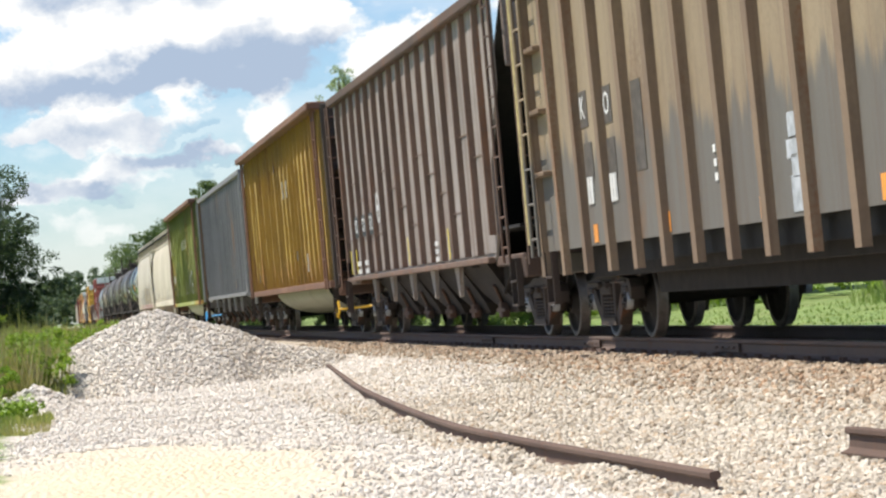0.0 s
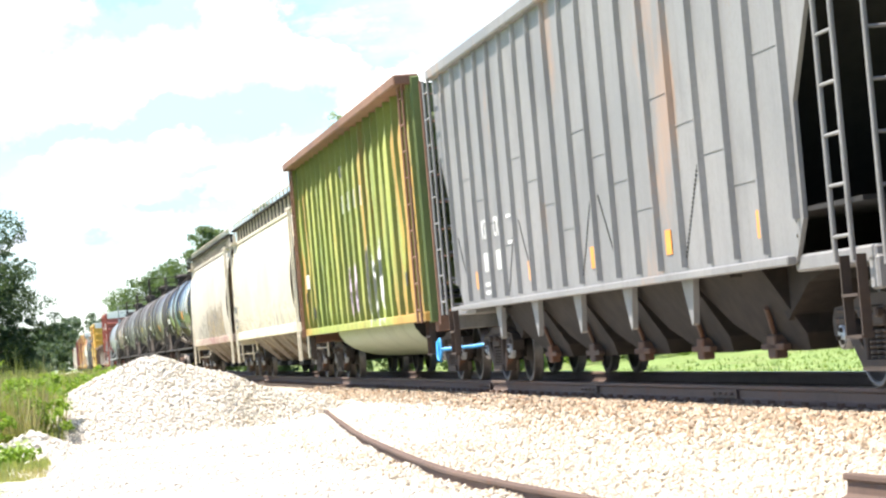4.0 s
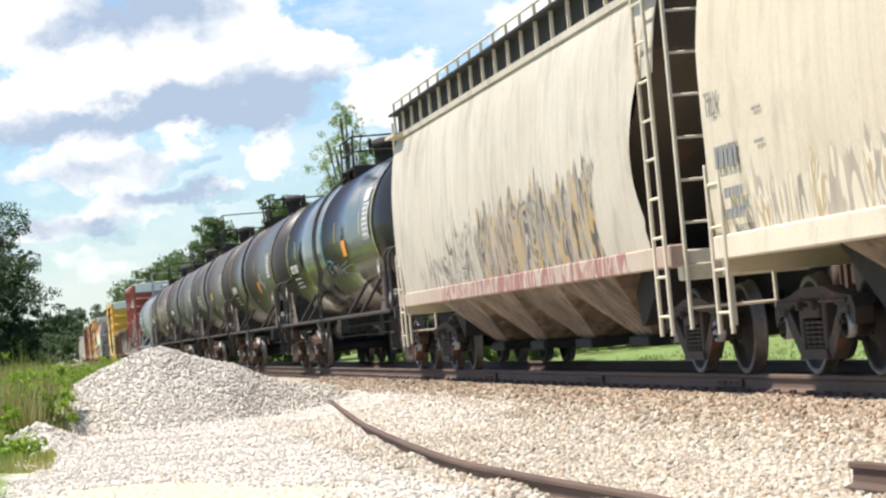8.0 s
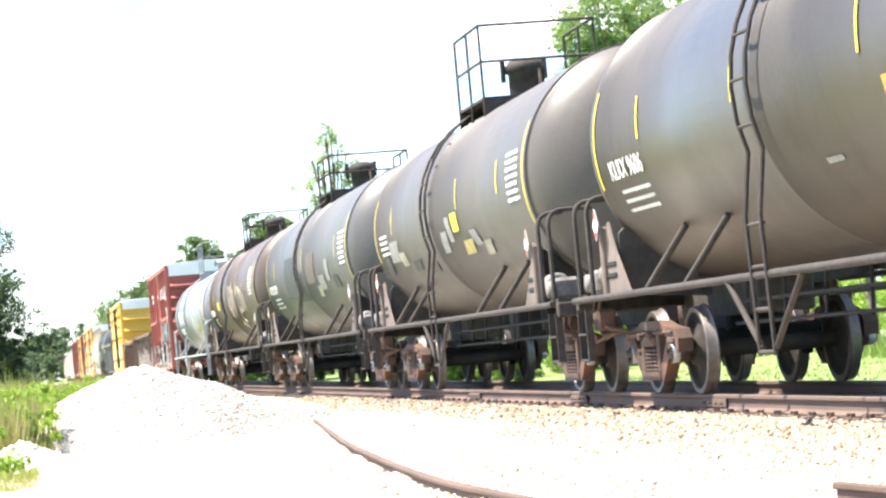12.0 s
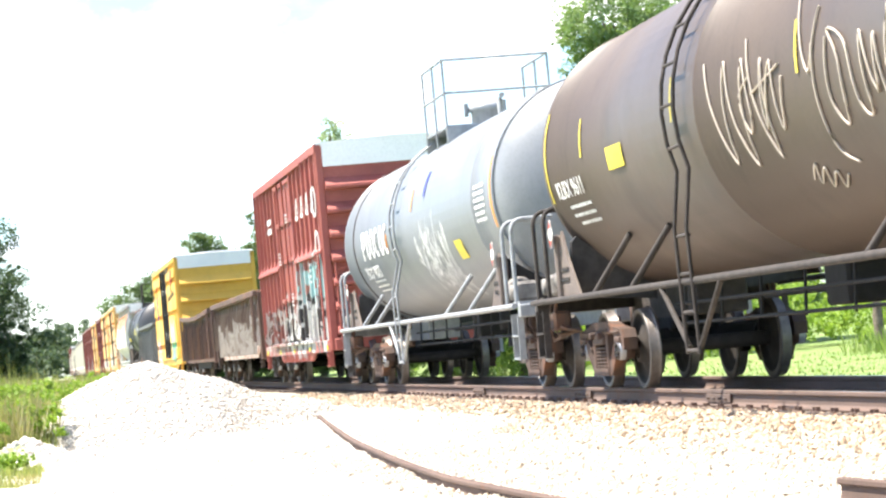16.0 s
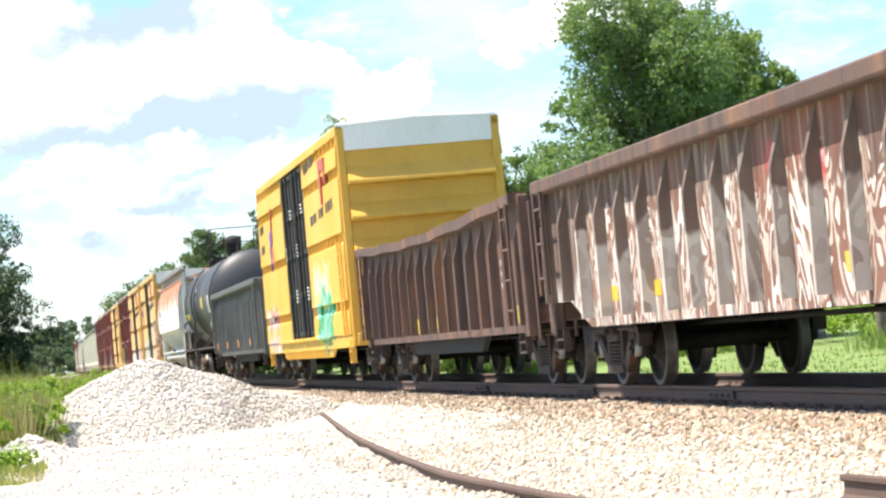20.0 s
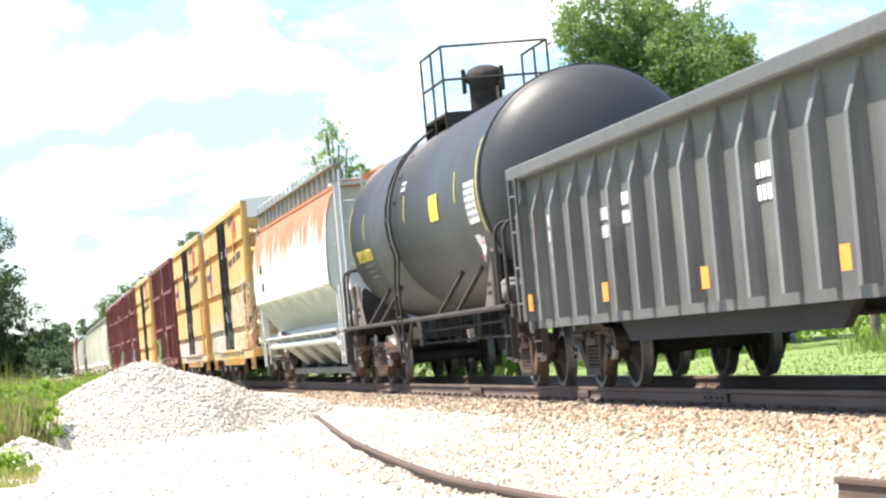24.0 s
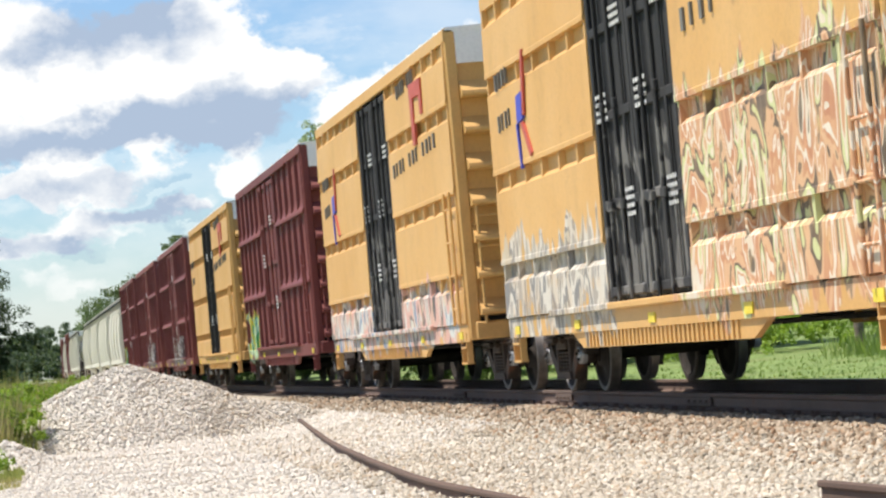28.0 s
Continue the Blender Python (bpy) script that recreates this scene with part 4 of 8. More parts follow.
# ---- covered hoppers ----
def covered_hopper(name, label, length, paint, sill_paint, profile, end_set, frame_w, bays, roof_z, pd=False, panels=0, bay_paint=None, hollow=False, edge_paint=None):
    """profile: (half width, height) from the sill to the roof's edge."""
    car = car_thing(name, label, "covered hopper")
    h = length / 2 - (0.25 if pd else 0.75)
    e = h - end_set
    if hollow:
        grid = sorted([1.28 + 0.12 * i for i in range(16)] + [3.02, 3.04, 3.3, 3.55, 3.82, 3.95])
        profile = [(float(np.interp(z, [q[1] for q in profile], [q[0] for q in profile])), z) for z in grid]
    n = len(profile)
    left = [(-w, z) for w, z in profile]
    right = [(w, z) for w, z in profile][::-1]
    for s, prof in ((-1, left), (1, right[::-1])):
        m = Mesh()
        vs = []
        # the ends of the side curve inwards towards the bottom
        for i, (w, z) in enumerate(prof):
            k = 0.55 * max(0.0, 1 - abs((z - profile[0][1]) / (profile[-1][1] - profile[0][1]) - 0.0) * 1.6)
            xe = e - k * end_set * 0.4
            if hollow:
                xe = h - 0.07 if z > 3.03 else e + 0.40 - 0.45 * sin(pi * min(1.0, (3.05 - z) / 1.6)) - 0.15 * (z < 1.6)
            xr = h - 0.10 - 0.12 * sin(pi * min(1.0, max(0.0, (3.05 - z) / 1.7))) if hollow else xe
            vs += [(-xr, w, z), (xe, w, z)]
        for i in range(n - 1):
            m.add([vs[2 * i], vs[2 * i + 1], vs[2 * i + 3], vs[2 * i + 2]], [(0, 1, 2, 3)]) if pd and i < 3 else None
        m.add(vs, [(2 * i, 2 * i + 1, 2 * i + 3, 2 * i + 2) for i in range(3 if pd else 0, n - 1)], True)
        part("side_sheet", m, paint, car)
    for s in (-1, 1):
        # end bulkhead of the body: upright above, sloping in below
        top = profile[-1][1]
        m = Mesh()
        ring = [(w, z) for w, z in left + right]
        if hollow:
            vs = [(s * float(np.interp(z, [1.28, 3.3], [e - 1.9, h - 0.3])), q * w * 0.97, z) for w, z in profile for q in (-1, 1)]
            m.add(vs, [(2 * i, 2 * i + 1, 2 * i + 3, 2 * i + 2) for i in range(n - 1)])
            # the hollow's shade comes from this sheet's dark paint
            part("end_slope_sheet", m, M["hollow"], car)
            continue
        m.add([(s * (e - (0.02 if z > 1.9 else 0.75 * (1.9 - z))), w * 0.985, z) for w, z in ring], [tuple(range(2 * n))])
        part("end_sheet", m, sill_paint if pd else (bay_paint or sill_paint), car)
    zt = profile[-1][1]
    wt_ = profile[-1][0]
    m = Mesh().prism_x([(-wt_ - 0.05, zt - 0.03), (-wt_ - 0.05, zt + 0.05), (-0.3, roof_z), (0.3, roof_z), (wt_ + 0.05, zt + 0.05), (wt_ + 0.05, zt - 0.03)], -e - 0.02, e + 0.02)
    roof = part("roof", m, paint, car)
    for i in range(4 if not pd else 3):
        x = -e + 1.5 + i * (2 * e - 3) / (3 if not pd else 2)
        part("hatch", Mesh().box(x - 0.9, x + 0.9, -0.28, 0.28, roof_z, roof_z + 0.12, 0.03), paint, roof)
    for s in (-1, 1):
        m = Mesh()
        y = s * (wt_ + 0.0)
        m.box(-h, h, y - 0.10, y + 0.10, roof_z + 0.10, roof_z + 0.13)
        m.box(-h, h, y - 0.07 * s - 0.01, y - 0.07 * s + 0.01, zt + 0.08, roof_z + 0.10)
        part("running_board", m, M["under"] if not pd else M["dim"], car, "steel roof walkway")
        m = Mesh()
        for i in range(int(2 * h / 0.95) + 1):
            x = -h + 0.05 + i * 0.95
            m.box(x - 0.02, x + 0.02, y - 0.02, y + 0.02, zt, roof_z + 0.32)
        m.tube([(-h, y, roof_z + 0.32), (h, y, roof_z + 0.32)], 0.018, 5)
        part("walkway_rail", m, sill_paint, car)
        # side sill
        ys = s * profile[0][0]
        m = Mesh().box(-h, h, *sorted((ys - 0.10 * s, ys + 0.045 * s)), profile[0][1] - 0.16, profile[0][1] + 0.06, 0.015)
        part("side_sill", m, edge_paint or sill_paint, car)
    if panels:
        for i in range(panels + 1):
            x = -e + i * 2 * e / panels
            for s in (-1, 1):
                m = Mesh()
                vs = []
                for w, z in profile:
                    vs += [(x - 0.06, s * (w + 0.0), z), (x - 0.05, s * (w + 0.07), z), (x + 0.05, s * (w + 0.07), z), (x + 0.06, s * (w + 0.0), z)]
                m.add(vs, [(4 * i + j, 4 * i + j + 1, 4 * i + j + 5, 4 * i + j + 4) for i in range(n - 1) for j in range(3)])
                part("side_post", m, paint, car)
    # end frames, ladders, platforms
    for s in (-1, 1):
        x = s * (h - 0.06)
        for q in ((-1, 1) if not hollow else ()):
            part("corner_post", Mesh().box(*sorted((x - 0.10 * s, x)), q * frame_w - 0.06, q * frame_w + 0.06, profile[0][1] - 0.1, zt + 0.02, 0.015), sill_paint, car)
            m = Mesh().tube([(x - 0.05 * s, q * frame_w, zt * 0.62), (s * e, q * frame_w * 0.95, zt - 0.1)], 0.035, 6)
            part("brace", m, sill_paint, car)
        part("end_platform", Mesh().box(*sorted((s * (e - 0.9), x)), -frame_w, frame_w, profile[0][1] - 0.14, profile[0][1] - 0.08), sill_paint, car)
        part("end_beam", Mesh().box(*sorted((x - 0.06 * s, x + 0.05 * s)), -frame_w, frame_w, profile[0][1] - 0.3, profile[0][1] + 0.0, 0.015), sill_paint, car)
        part("roof_end", Mesh().box(*sorted((s * e, x)), -frame_w - 0.1, frame_w + 0.1, zt + 0.0, zt + 0.05), sill_paint, car)
        ladder(car, x + 0.08 * s, -frame_w + 0.28, 0.5, zt + 0.3, 0.44, "y", sill_paint)
        ladder(car, s * (h - 0.35), -frame_w - 0.10, 0.45, zt if s > 0 and not pd else 2.0, 0.44, "x", sill_paint)
        # end slope sheet under the overhang, its shade put into near-black paint
        m = Mesh().prism_y([(s * (e - 0.75), profile[0][1] + 0.05), (s * (e - 2.6), profile[0][1] - 0.05), (s * (e - 2.3), 0.55), (s * (e - 2.2), 0.55)], -1.1, 1.1)
        part("end_slope", m, M["under"], car)
    zs = profile[0][1] - 0.12
    w = (2 * e - 4.2) / bays
    for i in range(bays):
        x = -e + 2.1 + (i + 0.5) * w
        vs = [(x - w * 0.5, -1.45, zs), (x + w * 0.5, -1.45, zs), (x + w * 0.5, 1.45, zs), (x - w * 0.5, 1.45, zs),
              (x - w * 0.13, -0.75, 0.42), (x + w * 0.13, -0.75, 0.42), (x + w * 0.13, 0.75, 0.42), (x - w * 0.13, 0.75, 0.42)]
        m = Mesh().add(vs, [(0, 1, 5, 4), (1, 2, 6, 5), (2, 3, 7, 6), (3, 0, 4, 7), (4, 5, 6, 7)])
        part("hopper_bay", m, bay_paint or paint, car, "stained outlet hopper")
        m = Mesh().box(x - w * 0.16, x + w * 0.16, -0.85, 0.85, 0.30, 0.43, 0.02)
        part("outlet_gate", m, M["under"], car)
    if pd:
        m = Mesh().tube([(-e + 0.8, -1.35, 0.95), (e - 1.2, -1.35, 0.95), (e - 0.9, -1.35, 0.8)], 0.075, 8)
        m.tube([(-e + 0.5, -1.46, 1.14), (e - 0.5, -1.46, 1.14)], 0.03, 6)
        for i in range(6):
            x = -e + 0.9 + i * (2 * e - 1.8) / 5
            m.tube([(x, -1.35, 0.95), (x, -1.46, 1.16)], 0.025, 5)
        part("discharge_pipe", m, sill_paint, car)
        part("lower_rail", Mesh().box(-e + 1.6, e - 1.6, -0.95, -0.85, 0.22, 0.36, 0.01), M["valve"], car)
    running_gear(car, length, not pd)
    return car, h


# ---- tank cars ----
def tank_car(name, label, length, paint, trim, rings, marks, dome, over=2.6, front_over=2.6, radius=1.52, zc=2.70, centre_ladder=0.0, rail=1.05):
    """over, front_over: from the couplers to the shell's rear and front seam."""
    car = car_thing(name, label, "tank car")
    h = length / 2
    e, ef = h - over, h - front_over
    prof = []
    for i in range(9):
        a = pi / 2 * i / 8
        prof.append((-e - 0.72 * cos(a), radius * sin(a)))
    for r in sorted([-e + 0.02] + list(rings) + [ef - 0.02]):
        prof += [(r - 0.05, radius), (r - 0.045, radius + 0.012), (r + 0.045, radius + 0.012), (r + 0.05, radius)]
    for i in range(9):
        a = pi / 2 * (1 - i / 8)
        prof.append((ef + 0.72 * cos(a), radius * sin(a)))
    part("tank_shell", Mesh().lathe(prof, "x", (0, 0, zc), 64), paint, car)

    def skin(x, ang, off=0.012):
        """A point on the near side of the shell, ang degrees above level."""
        a = radians(ang)
        return (x, -(radius + off) * cos(a), zc + (radius + off) * sin(a))

    def patch(m, x0, x1, a0, a1, off=0.014):
        k = max(2, int(abs(a1 - a0) / 6) + 1)
        vs = []
        for i in range(k + 1):
            a = a0 + (a1 - a0) * i / k
            vs += [skin(x0, a, off), skin(x1, a, off)]
        m.add(vs, [(2 * i, 2 * i + 1, 2 * i + 3, 2 * i + 2) for i in range(k)], True)

    for kind, items in marks.items():
        if kind == "text":
            for txt, size, x, ang, mt in items:
                lettering(txt, size, car, skin(x, ang, 0.024), M[mt], ang)
            continue
        m = Mesh()
        for x0, x1, a0, a1, style in items:
            if style in ("bars", "fine"):
                rnd = random.Random(int(x0 * 100))
                a, tall, long = a1, *((1.8, 0.3) if style == "bars" else (1.5, 0.12))
                while a > a0:
                    x = x0 if style == "bars" else x0 + rnd.uniform(0, 0.25)
                    while x < x1:
                        l = rnd.uniform(0.35, 1.0) * long
                        patch(m, x, min(x + l, x1), a - tall, a, 0.020 if kind == "dim" else 0.014)
                        x += l + 0.2 * long
                    a -= 2.0 * tall if style == "bars" else 4.0
            else:
                patch(m, x0, x1, a0, a1)
        tagged(part("stencil", m, M[kind], car, "painted marks on the shell"), kind="stuff")
    # end saddles over the trucks
    for s in (-1, 1):
        x = s * (h - 2.15)
        for q in (-1, 1):
            m = Mesh().prism_x([(q * 1.30, zc - 0.88), (q * 1.36, zc - 0.94), (q * 1.40, 1.12), (q * 0.4, 1.02), (q * 0.4, zc - radius - 0.02), (q * 0.8, zc - radius * 0.83)], x - 0.05, x + 0.05)
            part("saddle", m, M["saddle"], car)
            # side plate of the saddle with its slots and upright
            yy = q * 1.43
            m = Mesh().prism_y([(x - 0.62 * s, 1.14), (x + 0.30 * s, 1.14), (x + 0.30 * s, zc - 0.98), (x + 0.12 * s, zc - 0.80), (x - 0.10 * s, 1.60)], yy - 0.015, yy + 0.015)
            plate = part("saddle_plate", m, M["saddle_side"], car, "rust-brown saddle plate")
            for zz in (1.30, 1.42):
                part("slot", Mesh().box(x - 0.28, x + 0.16, *sorted((yy + 0.016 * q, yy + 0.03 * q)), zz, zz + 0.05, 0.01), M["under"], plate)
            part("saddle_post", Mesh().box(x + 0.30 * s - 0.05, x + 0.30 * s + 0.05, *sorted((q * 1.36, q * 1.50)), 1.12, zc - 0.84, 0.02), M["saddle_side"], car)
        m = Mesh().box(*sorted((x - 1.4 * s, s * (h - 0.45))), -0.3, 0.3, 0.78, 1.16, 0.02)
        part("stub_sill", m, trim, car)
        part("end_beam", Mesh().box(*sorted((s * (h - 0.62), s * (h - 0.48))), -1.52, 1.52, 0.95, 1.12, 0.015), trim, car)
        part("end_platform", Mesh().box(*sorted((s * (h - 1.0), s * (h - 0.55))), -1.5, 1.5, 1.12, 1.16), trim, car)
        for q in (-1, 1):
            m = Mesh()
            for dx in (0.0, 0.62):
                xx = s * (h - 0.72 - dx)
                pts = [(xx, q * 1.50, 1.08), (xx, q * 1.50, 2.05)] + [(xx, q * (1.50 - 0.16 * (1 - cos(pi / 2 * i / 4))), 2.05 + 0.16 * sin(pi / 2 * i / 4)) for i in range(1, 5)] + [(xx, q * 0.95, 2.21)]
                m.tube(pts, 0.028, 7)
            part("end_handrail", m, trim, car)
            # brake valve, reservoir and hanging hoses at the corner
            xx = s * (h - 1.15)
            m = Mesh().box(xx - 0.16, xx + 0.16, *sorted((q * 1.12, q * 1.44)), 1.16, 1.42, 0.04)
            m.lathe([(-0.2, 0.0), (-0.2, 0.12), (-0.15, 0.15), (0.15, 0.15), (0.2, 0.12), (0.2, 0.0)], "x", (xx - 0.36 * s, q * 1.30, 1.34), 12)
            m.lathe([(-0.05, 0.0), (-0.05, 0.1), (0.05, 0.1), (0.05, 0.0)], "y", (xx + 0.1 * s, q * 1.46, 1.28), 12)
            part("brake_valve", m, M["valve"], car, "dusty grey brake valve")
            m = Mesh()
            for k in range(3):
                x2 = s * (h - 0.55 - 0.24 * k)
                m.tube([(x2, q * 1.36, 1.1), (x2 + 0.05 * s, q * 1.40, 0.86), (x2 + (0.12 - 0.1 * k) * s, q * 1.30, 0.62 + 0.07 * k), (x2 - 0.1 * s, q * 1.1, 0.72)], 0.026, 6)
            m.box(s * (h - 0.95) - 0.12, s * (h - 0.95) + 0.12, *sorted((q * 1.2, q * 1.42)), 0.74, 0.98, 0.03)
            part("brake_hose", m, M["frame"], car, "rusty brake pipes and hoses")
            steps(car, s * (h - 0.8), q * 1.5, 0.42, 1.0, trim)
        m = Mesh()
        zz = zc - 1.0
        m.add([(s * (h - 1.9), -1.545, zz), (s * (h - 1.9) + 0.12, -1.545, zz + 0.18), (s * (h - 1.9), -1.545, zz + 0.36), (s * (h - 1.9) - 0.12, -1.545, zz + 0.18)], [(0, 1, 2, 3)])
        m.add([(s * (h - 1.9), -1.535, zz), (s * (h - 1.9) + 0.12, -1.535, zz + 0.18), (s * (h - 1.9), -1.535, zz + 0.36), (s * (h - 1.9) - 0.12, -1.535, zz + 0.18)], [(3, 2, 1, 0)])
        plac = part("placard", m, M["white"], car, "white diamond placard")
        xp = s * (h - 1.9)
        for a, b in ((0.02, 0.11), (0.34, 0.25)):
            w = 0.06
            part("placard_mark", Mesh().add([(xp, -1.552, zz + a), (xp + w, -1.552, zz + b), (xp - w, -1.552, zz + b)], [(0, 1, 2)]), M["red"], plac)
    for q in (-1, 1):
        m = Mesh().tube([(-h + 0.6, q * 1.56, 1.10), (h - 0.6, q * 1.56, 1.10)], 0.036, 8)
        part("side_rail", m, trim, car)
        for x in (-e * 0.72, -e * 0.5, e * 0.45, e * 0.70):
            part("rail_strut", Mesh().tube([(x, q * 1.56, 1.10), (x + 0.35, q * 1.18, zc - 0.98)], 0.035, 6), trim, car)
    # ladder over the middle, with its hanging steps
    cl = centre_ladder
    m = Mesh()
    for dx in (-0.22, 0.22):
        pts = [(cl + dx, -1.58, 0.42), (cl + dx, -1.60, 1.6)] + [(cl + dx, *skin(0, a, 0.10)[1:]) for a in range(-20, 71, 10)]
        m.tube(pts, 0.022, 6)
    for i in range(4):
        m.tube([(cl - 0.22, -1.58, 0.45 + 0.36 * i), (cl + 0.22, -1.58, 0.45 + 0.36 * i)], 0.02, 5)
    for a in range(-12, 71, 14):
        m.tube([skin(cl - 0.22, a, 0.10), skin(cl + 0.22, a, 0.10)], 0.018, 5)
    part("ladder", m, trim, car)
    m = Mesh().tube([(cl - 1.1, -1.56, 1.08), (cl - 0.2, -1.56, 0.48)], 0.03, 6)
    m.tube([(cl + 1.1, -1.56, 1.08), (cl + 0.2, -1.56, 0.48)], 0.03, 6)
    part("ladder_brace", m, trim, car)
    # top platform, railings and fittings
    zt = zc + radius
    m = Mesh()
    m.box(-0.9, 1.1, -0.85, -0.35, zt - 0.02, zt + 0.02)
    m.box(-0.9, 1.1, 0.35, 0.85, zt - 0.02, zt + 0.02)
    for x in (-0.9, 1.1):
        m.box(x - 0.03, x + 0.03, -0.85, 0.85, zt - 0.35, zt)
    part("top_platform", m, trim, car)
    m = Mesh()
    for q in (-1, 1):
        for x in (-0.9, 0.1, 1.1):
            m.tube([(x, q * 0.85, zt - 0.3), (x, q * 0.85, zt + rail)], 0.022, 6)
        for z in (rail * 0.5, rail):
            m.tube([(-0.9, q * 0.85, zt + z), (1.1, q * 0.85, zt + z)], 0.022, 6)
    for z in (rail * 0.5, rail):
        m.tube([(1.1, -0.85, zt + z), (1.1, 0.85, zt + z)], 0.022, 6)
    part("platform_railing", m, trim, car)
    m = Mesh().lathe([(0.0, 0.26), (0.46 * dome, 0.26), (0.48 * dome, 0.30), (0.58 * dome, 0.30), (0.65 * dome, 0.25), (0.69 * dome, 0.13), (0.70 * dome, 0.0)], "z", (0.1, 0, zt - 0.05), 20)
    for k in (1, 4, 6):
        a = 2 * pi * k / 8
        m.box(0.1 + 0.34 * cos(a) - 0.035, 0.1 + 0.34 * cos(a) + 0.035, 0.34 * sin(a) - 0.035, 0.34 * sin(a) + 0.035, zt + 0.30 * dome, zt + 0.62 * dome, 0.01)
    m.lathe([(0.0, 0.12), (0.45, 0.12), (0.5, 0.08), (0.5, 0.0)], "z", (-0.5, 0.1, zt - 0.03), 10)
    m.tube([(0.75, 0.1, zt), (0.75, 0.1, zt + 0.4), (0.95, 0.1, zt + 0.45)], 0.05, 6)
    part("manway_dome", m, trim, car)
    # brake rigging seen below the shell
    m = Mesh().box(-1.6, -0.9, -0.25, 0.25, 0.75, 1.15, 0.03)
    m.tube([(-h + 2.2, 0.2, 0.92), (h - 2.2, 0.2, 0.92)], 0.03, 6)
    m.lathe([(-0.15, 0.0), (-0.15, 0.2), (0.15, 0.2), (0.15, 0.0)], "z", (0.6, 0, 0.98), 12)
    m.tube([(0.6, 0, 0.9), (0.6, 0, 0.55)], 0.09, 8)
    part("outlet", m, M["under"], car)
    m = Mesh()
    for z in (0.70, 0.92):
        m.tube([(-h + 3.4, -0.5, z), (h - 3.4, -0.5, z + 0.04)], 0.022, 6)
    for i in range(9):
        x = -h + 3.8 + i * (2 * h - 7.6) / 8
        m.tube([(x, -0.5, 0.68), (x + 0.03, -0.48, 1.16)], 0.018, 5)
    part("brake_rod", m, M["under"], car)
    for s in (-1, 1):
        add_truck(car, s * (h - 2.0), False)
        part("coupler", COUPLER_ME, M["frame"], car, at=(s * (h - 0.02), 0, 0), turn=0 if s > 0 else 180)
    return car, h


# ---- ground, track, gravel ----
TRACK_Y, BEND = 7.809, 1 / 35169.0


def track_y(x):
    return TRACK_Y + x * x * BEND / 2


def smooth(a, b, v):
    t = np.clip((v - a) / (b - a), 0, 1)
    return t * t * (3 - 2 * t)


def left_edge(x):
    """Where the gravel gives way to the verge."""
    return np.interp(x, [-60, -52, -46, -41, -37, -33, -30, -24, -15], [0.9, 0.75, 0.6, 0.05, 0.2, 0.05, -0.3, -0.45, -0.6])


def ground_z(x, y):
    """Height of the ground: ballast bank along the track, gravel apron, heap, verge and field."""
    x, y = np.asarray(x, float), np.asarray(y, float)
    n = np.abs(y - TRACK_Y - x * x * BEND / 2)
    z = np.interp(n, [0, 1.25, 1.6, 2.6, 3.6, 5.5, 9, 400], [-0.215, -0.215, -0.26, -0.50, -0.60, -0.64, -0.62, -0.62])
    far = (y > TRACK_Y) * smooth(2.4, 6, n)
    z = z - 0.1 * far + 0.25 * (y > TRACK_Y) * smooth(25, 90, n)
    # heap of tipped gravel with a long shoulder towards the track
    ridge = np.interp(y, [-0.2, 0.54, 0.85, 1.28, 1.7, 2.1, 2.35, 2.72, 3.22, 3.62, 4.11, 4.62, 5.33, 5.7], [0.4, 0.80, 0.90, 1.12, 1.28, 1.40, 1.42, 1.33, 1.17, 1.02, 0.74, 0.55, 0.30, 0.1])
    lump = 0.05 * np.sin(2.3 * x + 1.1 * y) * np.sin(2.9 * y - 0.7 * x)
    heap_z = np.clip(ridge + 0.22 + lump - 0.60 * np.sqrt((x + 47.0) ** 2 + 0.14), 0, None) * smooth(-0.1, 0.5, y) * smooth(6.2, 5.2, y)
    d3 = np.sqrt(((y - 0.05) / 0.6) ** 2 + ((x + 42.0) / 2.4) ** 2)
    heap_z = np.maximum(heap_z, 0.36 * np.clip(1.0 - d3 / 1.3, 0, None))
    verge = 0.22 * smooth(0.0, -2.0, y - left_edge(x)) * smooth(-24, -34, x)
    wob = 0.05 * np.sin(1.7 * x + 0.6 * y) * np.sin(0.9 * y - 0.4 * x) * smooth(2.6, 4.5, n)
    return z + heap_z + verge + wob


